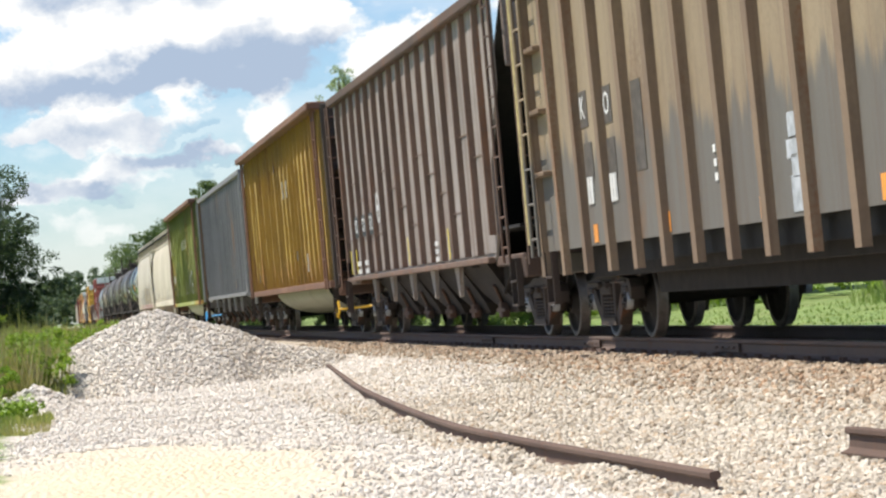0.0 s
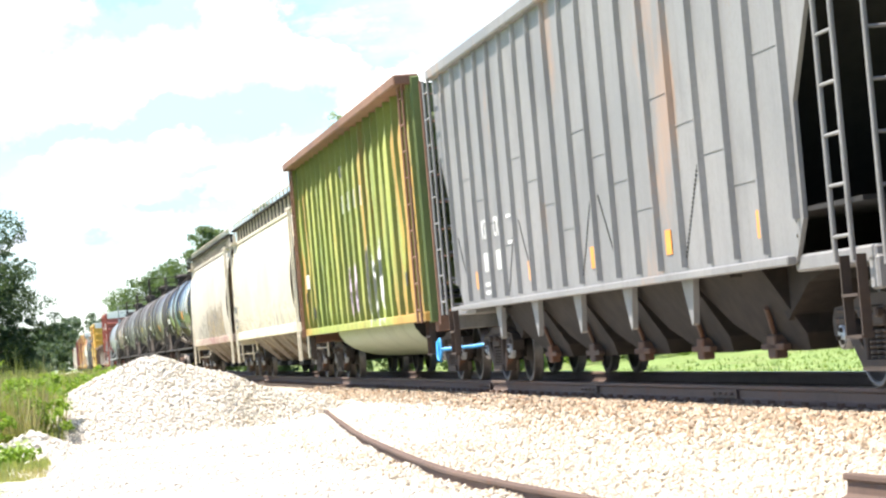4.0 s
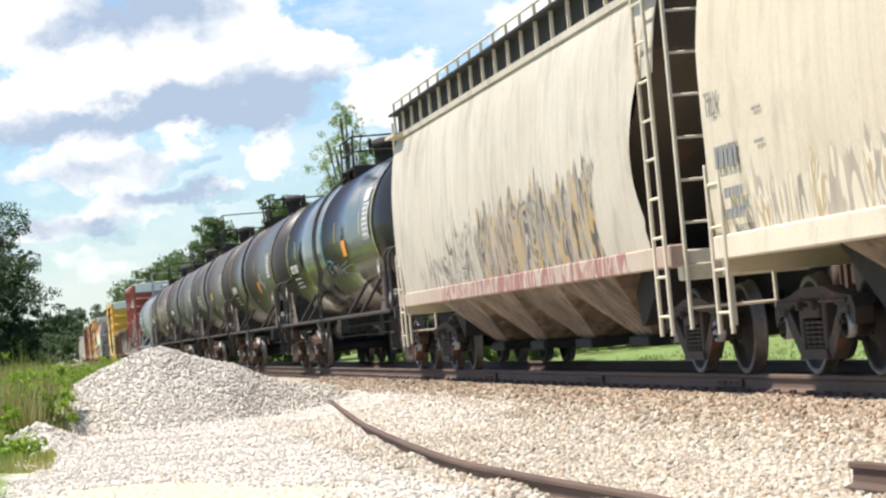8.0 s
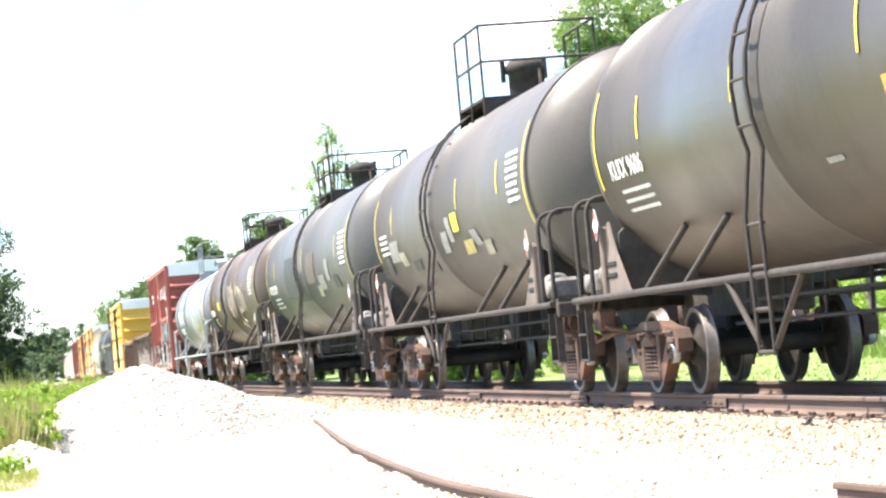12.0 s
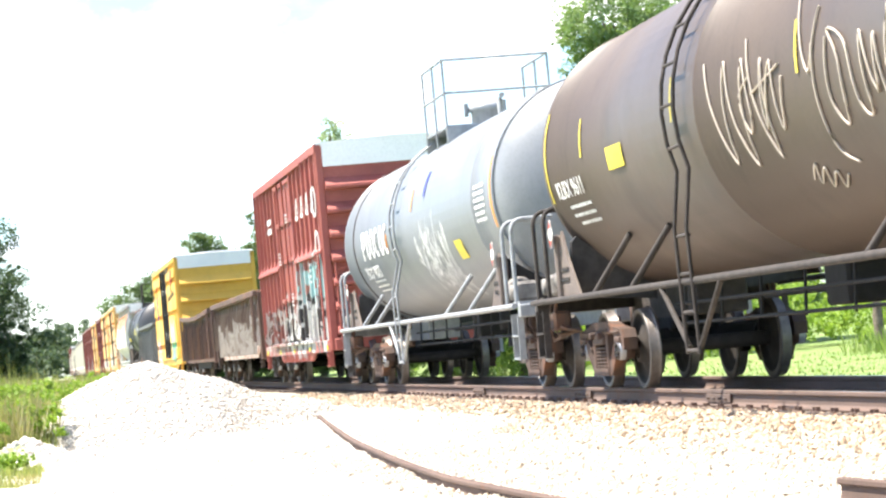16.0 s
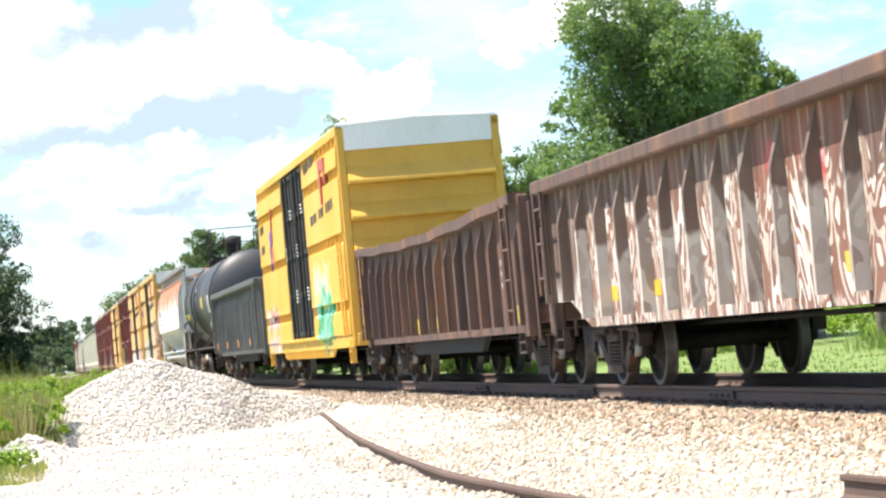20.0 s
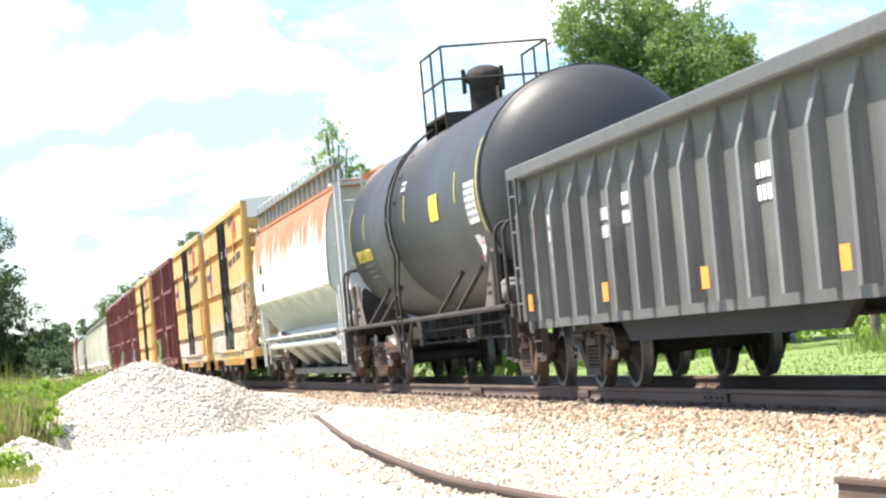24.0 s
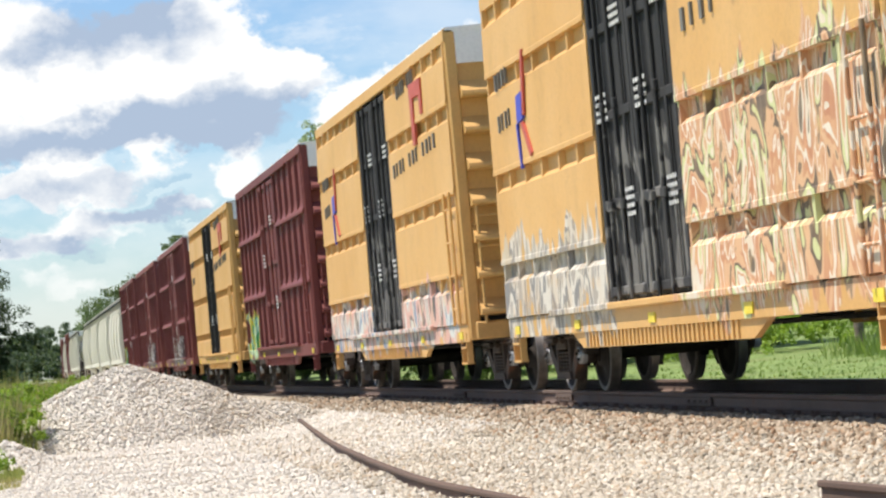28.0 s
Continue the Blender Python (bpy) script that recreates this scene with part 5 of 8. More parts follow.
def ground_material():
    k = Nodes("gravel_sand_and_grass", 0.9, spec=0.2)
    x, y, z = k.axes()
    wob = k.noise(0.8, 4)
    stone = k.noise(17, 3, 0.6)
    vor = k.t.nodes.new("ShaderNodeTexVoronoi")
    vor.inputs["Scale"].default_value = 16.0
    k.t.links.new(k.co, vor.inputs["Vector"])
    cell = k.t.nodes.new("ShaderNodeSeparateColor")
    k.t.links.new(vor.outputs["Color"], cell.inputs[0])
    white = k.mix(cell.outputs[0], (0.44, 0.40, 0.35), (0.72, 0.68, 0.605))
    tan = k.mix(cell.outputs[0], (0.26, 0.21, 0.15), (0.54, 0.475, 0.385))
    sand = k.mix(k.ramp(stone, 0.35, 0.65), (0.58, 0.49, 0.34), (0.72, 0.63, 0.47))
    grass = k.mix(k.ramp(k.noise(1.4, 6, 0.7), 0.35, 0.65), (0.155, 0.235, 0.07), (0.245, 0.325, 0.11))
    grass = k.mix(k.ramp(k.noise(0.35, 3), 0.45, 0.7, 0, 0.6), grass, (0.22, 0.22, 0.09))
    n = k.math("ABSOLUTE", k.math("SUBTRACT", y, TRACK_Y))
    col = k.mix(k.ramp(k.math("ADD", n, k.math("MULTIPLY", wob, 1.4)), 1.9, 3.0, 1, 0), white, tan)
    ds = k.math("ADD", k.math("POWER", k.math("DIVIDE", k.math("ADD", x, 22.0), 6.5), 2), k.math("POWER", k.math("DIVIDE", k.math("SUBTRACT", y, 0.9), 1.8), 2))
    col = k.mix(k.ramp(k.math("ADD", ds, k.math("MULTIPLY", wob, 1.2)), 0.6, 2.0, 1, 0), col, sand)
    edge = k.ramp(x, -48.0, -33.0, 0.45, -0.4)
    left = k.ramp(k.math("ADD", k.math("SUBTRACT", y, edge), k.math("MULTIPLY", k.math("SUBTRACT", wob, 0.5), 0.9)), -0.15, 0.15, 1, 0)
    beyond = k.ramp(x, -52.0, -49.6, 1, 0)
    beyond = k.math("MULTIPLY", beyond, k.ramp(y, 4.6, 5.3, 1, 0))
    right = k.ramp(k.math("ADD", k.math("SUBTRACT", y, TRACK_Y), wob), 3.2, 3.9)
    g = k.math("MAXIMUM", k.math("MAXIMUM", left, right), beyond)
    col = k.mix(g, col, grass)
    k.bump(k.math("ADD", stone, k.math("MULTIPLY", vor.outputs["Distance"], -1.2)), 0.8, 0.05)
    return k.done(col)


def build_ground():
    xs = np.concatenate([np.linspace(-1500, -150, 28), np.linspace(-145, -62, 60), np.linspace(-61, -10, 260), np.linspace(-8, 300, 24)])
    ys = np.concatenate([np.linspace(-900, -12, 24), np.linspace(-11, -1.1, 24), np.linspace(-1, 12, 120), np.linspace(12.5, 40, 30), np.linspace(45, 1200, 24)])
    X, Y = np.meshgrid(xs, ys, indexing="ij")
    Z = ground_z(X, Y)
    nx, ny = X.shape
    verts = np.stack([X, Y, Z], -1).reshape(-1, 3)
    i = np.arange(nx * ny).reshape(nx, ny)
    faces = np.stack([i[:-1, :-1], i[1:, :-1], i[1:, 1:], i[:-1, 1:]], -1).reshape(-1, 4)
    me = bpy.data.meshes.new("ground")
    me.from_pydata(verts.tolist(), [], faces.tolist())
    me.polygons.foreach_set("use_smooth", [True] * len(faces))
    me.materials.append(ground_material())
    tagged(new("ground", me), "pale gravel apron beside the track, grass verge and field", "ground", kind="structure")


build_ground()


def stone_material(name, dark, light, warm):
    k = Nodes(name, 0.85, spec=0.3)
    geo = k.t.nodes.new("ShaderNodeNewGeometry")
    r = geo.outputs["Random Per Island"]
    col = k.mix(r, dark, light)
    col = k.mix(k.ramp(k.math("FRACT", k.math("MULTIPLY", r, 7.31)), 0.72, 0.95), col, warm)
    col = k.mix(k.math("MULTIPLY", k.ramp(k.noise(30, 3), 0.4, 0.7), 0.35), col, tuple(c * 0.6 for c in dark))
    k.bump(k.noise(60, 3), 0.4, 0.004)
    return k.done(col)


def build_stones(name, label, x, y, size, material, seed, lift=0.25):
    """Crushed stones, each a rough twenty-sided lump."""
    rng = np.random.default_rng(seed)
    g = (1 + sqrt(5)) / 2
    base = np.array([(-1, g, 0), (1, g, 0), (-1, -g, 0), (1, -g, 0), (0, -1, g), (0, 1, g), (0, -1, -g), (0, 1, -g), (g, 0, -1), (g, 0, 1), (-g, 0, -1), (-g, 0, 1)])
    base /= np.linalg.norm(base[0])
    tri = np.array([(0, 11, 5), (0, 5, 1), (0, 1, 7), (0, 7, 10), (0, 10, 11), (1, 5, 9), (5, 11, 4), (11, 10, 2), (10, 7, 6), (7, 1, 8),
                    (3, 9, 4), (3, 4, 2), (3, 2, 6), (3, 6, 8), (3, 8, 9), (4, 9, 5), (2, 4, 11), (6, 2, 10), (8, 6, 7), (9, 8, 1)])
    n = len(x)
    q = rng.normal(size=(n, 4))
    q /= np.linalg.norm(q, axis=1, keepdims=True)
    w, a, b, c = q.T
    R = np.stack([1 - 2 * (b * b + c * c), 2 * (a * b - c * w), 2 * (a * c + b * w), 2 * (a * b + c * w), 1 - 2 * (a * a + c * c), 2 * (b * c - a * w),
                  2 * (a * c - b * w), 2 * (b * c + a * w), 1 - 2 * (a * a + b * b)], -1).reshape(n, 3, 3)
    v = base[None] * rng.uniform(0.68, 1.12, (n, 12, 1)) * rng.uniform(0.6, 1.15, (n, 1, 3))
    v = np.einsum("nij,nkj->nki", R, v) * size[:, None, None] * 0.5
    z = ground_z(x, y) + size * lift
    v += np.stack([x, y, z], -1)[:, None, :]
    f = (np.arange(n)[:, None, None] * 12 + tri[None]).reshape(-1, 3)
    me = bpy.data.meshes.new(name)
    me.vertices.add(n * 12)
    me.vertices.foreach_set("co", v.reshape(-1))
    me.loops.add(len(f) * 3)
    me.loops.foreach_set("vertex_index", f.reshape(-1).astype(np.int32))
    me.polygons.add(len(f))
    me.polygons.foreach_set("loop_start", np.arange(0, len(f) * 3, 3, dtype=np.int32))
    me.polygons.foreach_set("use_smooth", np.zeros(len(f), dtype=bool))
    me.update(calc_edges=True)
    me.validate()
    me.materials.append(material)
    return tagged(new(name, me), label, "gravel", kind="stuff")


def scatter(n, x0, x1, seed):
    """Places thinning out with distance."""
    rng = np.random.default_rng(seed)
    u = rng.random(n)
    return rng, 1 / (1 / x0 + u * (1 / x1 - 1 / x0))


STONE_PALE = stone_material("pale_crushed_stone", (0.52, 0.48, 0.43), (0.82, 0.775, 0.70), (0.62, 0.535, 0.44))
STONE_TAN = stone_material("tan_ballast_stone", (0.27, 0.205, 0.14), (0.58, 0.48, 0.37), (0.40, 0.25, 0.15))
STONE_CREAM = stone_material("cream_crushed_stone", (0.36, 0.315, 0.25), (0.72, 0.655, 0.55), (0.47, 0.37, 0.265))
rng, sx = scatter(58000, -12.4, -52.0, 1)
sy = left_edge(sx) - 0.1 + rng.uniform(0, 1, len(sx)) * (5.6 - left_edge(sx))
keep = ((sx + 22.0) / 6.5) ** 2 + ((sy - 0.9) / 1.9) ** 2 > 0.55 + rng.uniform(0.0, 1.6, len(sx)) ** 1.6
build_stones("loose_gravel", "loose pale crushed stone lying on the apron", sx[keep], sy[keep], rng.uniform(0.025, 0.062, keep.sum()), STONE_PALE, 2, 0.15)
rng, sx = scatter(44000, -12.4, -60.0, 3)
sn = 0.86 + 3.5 * rng.random(len(sx)) ** 1.2
tan = sn + rng.uniform(-0.45, 0.45, len(sx)) < 1.85
big = rng.uniform(0.034, 0.08, len(sx))
build_stones("ballast", "tan crushed-stone ballast banked against the rail", sx[tan], TRACK_Y - sn[tan], big[tan], STONE_TAN, 4)
build_stones("ballast", "clean cream crushed stone below the rusty ballast", sx[~tan], TRACK_Y - sn[~tan], big[~tan], STONE_CREAM, 9)
rng = np.random.default_rng(5)
n = 20000
sx = rng.uniform(-51, -41.5, n)
sy = left_edge(sx) - 0.1 + rng.uniform(0, 1, n) * (6.0 - left_edge(sx))
build_stones("gravel_heap", "heap of grey crushed stone tipped beside the track", sx, sy, rng.uniform(0.04, 0.085, n), STONE_PALE, 6)
n = 9000
sx = rng.uniform(-44, -31, n)
sy = rng.uniform(2.6, 6.0, n)
build_stones("loose_gravel", "pale crushed stone spread between the heap and the rail", sx, sy, rng.uniform(0.04, 0.075, n), STONE_PALE, 8, 0.2)
n = 2500
sx = rng.uniform(-46, -16, n)
build_stones("far_ballast", "ballast on the far shoulder of the track", sx, TRACK_Y + rng.uniform(0.9, 2.8, n), rng.uniform(0.05, 0.08, n), STONE_TAN, 7)


def rail_mesh(path, roll=0.0):
    """A rail of the usual section along a path of (x, y, z of the foot)."""
    half = [(0.068, 0.0), (0.070, 0.012), (0.022, 0.030), (0.009, 0.045), (0.009, 0.118), (0.032, 0.130), (0.036, 0.136), (0.036, 0.162), (0.026, 0.172)]
    prof = half + [(-a, b) for a, b in half[::-1]]
    n = len(prof)
    pts = [Vector(p) for p in path]
    vs, fs, mi = [], [], []
    for i, p in enumerate(pts):
        d = pts[min(i + 1, len(pts) - 1)] - pts[max(i - 1, 0)]
        d.z = 0
        d.normalize()
        side = Vector((-d.y, d.x, 0))
        ca, sa = cos(radians(roll)), sin(radians(roll))
        for a, b in prof:
            a2, b2 = a * ca - b * sa, a * sa + b * ca
            vs.append(tuple(p + side * a2 + Vector((0, 0, b2))))
    m = Mesh()
    m.add(vs, [(i * n + j, i * n + (j + 1) % n, (i + 1) * n + (j + 1) % n, (i + 1) * n + j) for i in range(len(pts) - 1) for j in range(n) if j != n // 2 - 1])
    m.add(vs, [(i * n + n // 2 - 1, i * n + n // 2, (i + 1) * n + n // 2, (i + 1) * n + n // 2 - 1) for i in range(len(pts) - 1)], False, 1)
    e = (len(pts) - 1) * n
    return m.add(vs, [tuple(range(n)), tuple(range(e, e + n))])


def build_track():
    tr = thing("railway_track", "main-line track with rusty rails on wooden ties", "railway track", kind="structure")
    xs = [60, 20] + [-4 * i for i in range(0, 40)] + [-160 - 20 * i for i in range(60)]
    for s in (-1, 1):
        part("rail", rail_mesh([(x, track_y(x) + s * 0.7535, -0.172) for x in xs]), [M["rail_side"], M["rail_top"]], tr, "rusty rail with a worn bright top")
    tie = Mesh().box(-0.115, 0.115, -1.3, 1.3, -0.36, -0.188, 0.012).make("tie")
    plate = Mesh().box(-0.09, 0.09, -0.16, 0.16, -0.19, -0.17, 0.004)
    for dx in (-0.05, 0.05):
        for dy in (-0.1, 0.1):
            plate.box(dx - 0.012, dx + 0.012, dy - 0.02, dy + 0.02, -0.17, -0.135)
    plate = plate.make("tie_plate")
    rnd = random.Random(4)
    for i in range(150):
        x = -11.0 - 0.53 * i + rnd.uniform(-0.02, 0.02)
        t = part("tie", tie, M["tie"], tr, at=(x, track_y(x) + rnd.uniform(-0.04, 0.04), rnd.uniform(-0.008, 0.004)), turn=rnd.uniform(-0.8, 0.8))
        part("tie_plate", plate, M["rail_side"], tr, at=(x, track_y(x) - 0.7535, 0))
    for x in (-25.6, -32.0, -39.5):
        m = Mesh().box(x - 0.45, x + 0.45, TRACK_Y - 0.7535 - 0.035, TRACK_Y - 0.7535 - 0.012, -0.135, -0.045, 0.006)
        for j in range(4):
            m.lathe([(0, 0.016), (-0.03, 0.016), (-0.03, 0)], "y", (x - 0.33 + 0.22 * j, TRACK_Y - 0.7535 - 0.035, -0.09), 6)
        part("joint_bar", m, M["rail_side"], tr, "bolted joint bar")


build_track()


def spline(pts, n):
    """A smooth path through points."""
    P = [Vector(p) for p in pts]
    out = []
    for i in range(len(P) - 1):
        a, b, c, d = P[max(i - 1, 0)], P[i], P[i + 1], P[min(i + 2, len(P) - 1)]
        for j in range(n):
            t = j / n
            out.append(0.5 * ((2 * b) + (c - a) * t + (2 * a - 5 * b + 4 * c - d) * t * t + (3 * b - a - 3 * c + d) * t ** 3))
    return out + [P[-1]]


def on_ground(x, y, up=0.0):
    return (x, y, float(ground_z(x, y)) + up)


curve = spline([(-50.0, 5.60, -0.56), (-40.8, 4.86, -0.60), (-33.5, 4.30, -0.625), (-24.8, 3.83, -0.642), (-20.8, 3.80, -0.642), (-17.5, 3.91, -0.642), (-14.95, 3.97, -0.632)], 8)
ob = new("bent_rail", rail_mesh(curve, 4).make("bent_rail"))
ob.data.materials.append(M["old_rail"])
ob.data.materials.append(M["old_rail"])
tagged(ob, "rusty bent length of old rail lying on the gravel", "rail")
ob = new("short_rail", rail_mesh([on_ground(x, 5.02 + 0.03 * (x + 15.6), 0.03) for x in (-15.6, -14.0, -12, -9.5)], -4).make("short_rail"))
ob.data.materials.append(M["old_rail"])
ob.data.materials.append(M["old_rail"])
tagged(ob, "rusty cut piece of rail lying on the ballast", "rail")


# ---- plants ----
def leaf_material(name, a, b, c):
    k = Nodes(name, 0.55, spec=0.3)
    geo = k.t.nodes.new("ShaderNodeNewGeometry")
    r = geo.outputs["Random Per Island"]
    col = k.mix(r, a, b)
    col = k.mix(k.ramp(k.noise(0.6, 3), 0.45, 0.7), col, c)
    k.b.inputs["Transmission Weight"].default_value = 0.0
    k.b.inputs["Subsurface Weight"].default_value = 0.0
    tr = k.t.nodes.new("ShaderNodeBsdfTranslucent")
    k.put(tr.inputs["Color"], k.mix(1.0, col, (1.0, 1.0, 0.5), "MULTIPLY"))
    ms = k.t.nodes.new("ShaderNodeMixShader")
    ms.inputs[0].default_value = 0.45
    k.t.links.new(k.b.outputs[0], ms.inputs[1])
    k.t.links.new(tr.outputs[0], ms.inputs[2])
    k.t.links.new(ms.outputs[0], k.t.nodes["Material Output"].inputs["Surface"])
    return k.done(col)


LEAF = leaf_material("broad_leaves", (0.115, 0.19, 0.075), (0.24, 0.34, 0.15), (0.17, 0.265, 0.105))
LEAF_DARK = leaf_material("dark_leaves", (0.034, 0.066, 0.042), (0.105, 0.155, 0.08), (0.058, 0.10, 0.058))
LEAF_PALE = leaf_material("pale_leaves", (0.28, 0.36, 0.22), (0.42, 0.50, 0.33), (0.34, 0.43, 0.27))
LEAF_FRESH = leaf_material("fresh_leaves", (0.14, 0.22, 0.07), (0.26, 0.36, 0.14), (0.20, 0.29, 0.10))
LEAF_FAR = leaf_material("far_leaves", (0.08, 0.13, 0.06), (0.16, 0.22, 0.10), (0.11, 0.17, 0.08))
# distance haze mixed into the leaf colour of the farthest trees
LEAF_BLUE = leaf_material("haze_tinted_leaves", (0.085, 0.13, 0.085), (0.15, 0.20, 0.13), (0.11, 0.16, 0.10))
WEED = leaf_material("weed_leaves", (0.19, 0.31, 0.045), (0.36, 0.49, 0.11), (0.27, 0.40, 0.075))
BARK = plain("grey_brown_bark", (0.15, 0.12, 0.095), 0.9, 0, 0.4, 6, 0.6)


def quads(name, c, u, w, material):
    """Many small leaves: four corners round a centre each."""
    n = len(c)
    v = np.stack([c - u, c + w * 0.8, c + u, c - w * 0.8], 1).reshape(-1, 3)
    me = bpy.data.meshes.new(name)
    me.vertices.add(4 * n)
    me.vertices.foreach_set("co", v.reshape(-1))
    me.loops.add(4 * n)
    me.loops.foreach_set("vertex_index", np.arange(4 * n, dtype=np.int32))
    me.polygons.add(n)
    me.polygons.foreach_set("loop_start", np.arange(0, 4 * n, 4, dtype=np.int32))
    me.update(calc_edges=True)
    me.materials.append(material)
    return me


def crown_mesh(blobs, n, size, seed, material, droop=0.0):
    """Leaves gathered in tufts over the shells of several lumps (x, y, z, rx, ry, rz)."""
    rng = np.random.default_rng(seed)
    vol = np.array([b[3] * b[4] * b[5] for b in blobs]) ** 0.67
    cs = []
    for b, share in zip(blobs, vol / vol.sum()):
        tufts = max(6, int(n * share / 40))
        d = rng.normal(size=(tufts, 3))
        d /= np.linalg.norm(d, axis=1, keepdims=True)
        d *= rng.uniform(0.45, 1.08, (tufts, 1)) ** 0.6
        t = np.array(b[:3]) + d * np.array(b[3:6])
        k = int(n * share / tufts) + 1
        cs.append((t[:, None, :] + np.clip(rng.normal(size=(tufts, k, 3)), -1.5, 1.5) * min(b[3:6]) * np.array([0.2, 0.2, 0.15])).reshape(-1, 3))
    c = np.concatenate(cs)
    m = len(c)
    u = rng.normal(size=(m, 3))
    u /= np.linalg.norm(u, axis=1, keepdims=True)
    a = rng.normal(size=(m, 3)) + np.array([0, 0, 1.2])
    w = np.cross(u, a)
    w /= np.linalg.norm(w, axis=1, keepdims=True) + 1e-9
    s = rng.uniform(0.6, 1.2, (m, 1)) * size
    return quads("crown", c, u * s * 0.5, w * s * 0.36, material)


def tree(name, label, x, y, height, radius, leaves, size, material, seed, base=0.25, slim=1.0, lumps=9):
    rnd = random.Random(seed)
    g = float(ground_z(x, y))
    t = thing(name, label, "tree", "trees along the railway")
    t.matrix_basis = pose(x, y, g)
    trunk = Mesh()
    r0 = 0.02 * height
    pts = [Vector((0, 0, -0.2))]
    for i in range(1, 7):
        pts.append(Vector((rnd.uniform(-0.1, 0.1) * i * 0.3, rnd.uniform(-0.1, 0.1) * i * 0.3, height * 0.8 * i / 6)))
    for i in range(6):
        a, b = pts[i], pts[i + 1]
        trunk.tube([a, b], r0 * (1 - i / 7), 7)
    blobs = []
    for i in range(lumps):
        z = height * (base + (0.93 - base) * (i + 0.5) / lumps)
        prof = sin(pi * min(1.0, 0.15 + 0.85 * (z / height - base) / (1 - base))) ** 0.7
        a = rnd.uniform(0, 2 * pi)
        d = radius * prof * rnd.uniform(0.3, 0.95)
        q = radius * rnd.uniform(0.22, 0.46) * (0.6 + 0.4 * prof)
        p = (d * cos(a), d * sin(a), z)
        blobs.append((*p, q, q, q * rnd.uniform(0.7, 1.0) * slim))
        s = pts[min(5, max(1, int(6 * z / height) - 1))]
        trunk.tube([s, (s + Vector(p)) / 2 + Vector((0, 0, 0.1)), Vector(p)], r0 * 0.16, 5)
    for i in range(7):
        z = height * (base + (0.88 - base) * (i + 0.5) / 7)
        q = radius * 0.62 * sin(pi * min(1.0, 0.2 + 0.8 * (z / height - base) / (1 - base))) ** 0.7
        blobs.append((rnd.uniform(-0.15, 0.15) * radius, rnd.uniform(-0.15, 0.15) * radius, z, q, q, height * 0.09))
    part("trunk", trunk, BARK, t)
    part("crown", crown_mesh(blobs, leaves, size, seed, material), material, t)
    return t


def bearing(px_deg, dist):
    """A place at a heading (degrees left of +y) and distance from the standpoint."""
    a = radians(px_deg)
    return -sin(a) * dist, cos(a) * dist


def put_tree(deg, dist, *rest, **more):
    x, y = bearing(deg, dist)
    return tree(rest[0], rest[1], x, y, *rest[2:], **more)


put_tree(91.55, 88, "dark_tree", "dark leafy tree standing on the verge", 7.0, 3.4, 110000, 0.11, LEAF_DARK, 11, base=0.06, lumps=80, slim=0.5)
put_tree(92.6, 80, "dark_tree", "dark leafy tree standing on the verge", 5.2, 3.0, 18000, 0.14, LEAF_DARK, 12, base=0.08, lumps=20, slim=0.6)
put_tree(91.9, 98, "dark_tree", "dark leafy tree standing on the verge", 4.0, 2.4, 30000, 0.12, LEAF_DARK, 13, base=0.05, lumps=30, slim=0.6)
put_tree(75.7, 106, "broad_tree", "broad dark green tree standing beyond the track", 15.9, 4.65, 120000, 0.205, LEAF, 21, base=0.07, lumps=60)
put_tree(73.7, 112, "broad_tree", "broad green tree standing beyond the track", 14.2, 4.15, 105000, 0.205, LEAF_FRESH, 20, base=0.07, lumps=52)
put_tree(77.2, 99, "broad_tree", "broad dark green tree standing beyond the track", 8.4, 2.55, 36000, 0.19, LEAF, 22, base=0.06, lumps=26)
put_tree(78.9, 72, "bright_tree", "bright green young tree beyond the track", 7.0, 1.6, 30000, 0.11, LEAF_FRESH, 23, base=0.06, lumps=26)
put_tree(82.65, 92, "pale_tree", "pale slender young tree beyond the track", 10.2, 1.5, 17000, 0.10, LEAF_PALE, 24, base=0.10, slim=1.6, lumps=46)
put_tree(81.6, 84, "broad_tree", "green tree standing beyond the track", 7.7, 1.9, 40000, 0.12, LEAF, 25, base=0.08, lumps=32)
put_tree(80.2, 80, "bright_tree", "bright green tree standing beyond the track", 6.4, 2.2, 40000, 0.12, LEAF_FRESH, 26, base=0.06, lumps=32)
put_tree(84.3, 150, "broad_tree", "dark green tree standing beyond the track", 10.4, 3.0, 40000, 0.20, LEAF_FAR, 29, base=0.05, lumps=36)
put_tree(83.3, 145, "broad_tree", "dark green tree standing beyond the track", 9.4, 2.6, 30000, 0.20, LEAF_FAR, 31, base=0.05, lumps=28)
put_tree(85.6, 182, "broad_tree", "dark green tree standing beyond the track", 10.6, 3.8, 40000, 0.24, LEAF_FAR, 27, base=0.04, lumps=40)
put_tree(85.0, 170, "broad_tree", "dark green tree standing beyond the track", 8.6, 3.0, 26000, 0.24, LEAF_FAR, 32, base=0.04, lumps=26)
put_tree(86.9, 275, "broad_tree", "green tree standing beyond the track", 11.2, 6.2, 36000, 0.34, LEAF_FAR, 28, base=0.04, lumps=40)
put_tree(86.2, 250, "broad_tree", "green tree standing beyond the track", 9.6, 4.4, 26000, 0.34, LEAF_FAR, 33, base=0.04, lumps=30)
put_tree(71.0, 75, "pale_tree", "thin young tree beyond the track", 8.0, 1.0, 3000, 0.12, LEAF_PALE, 30, base=0.3, lumps=9)


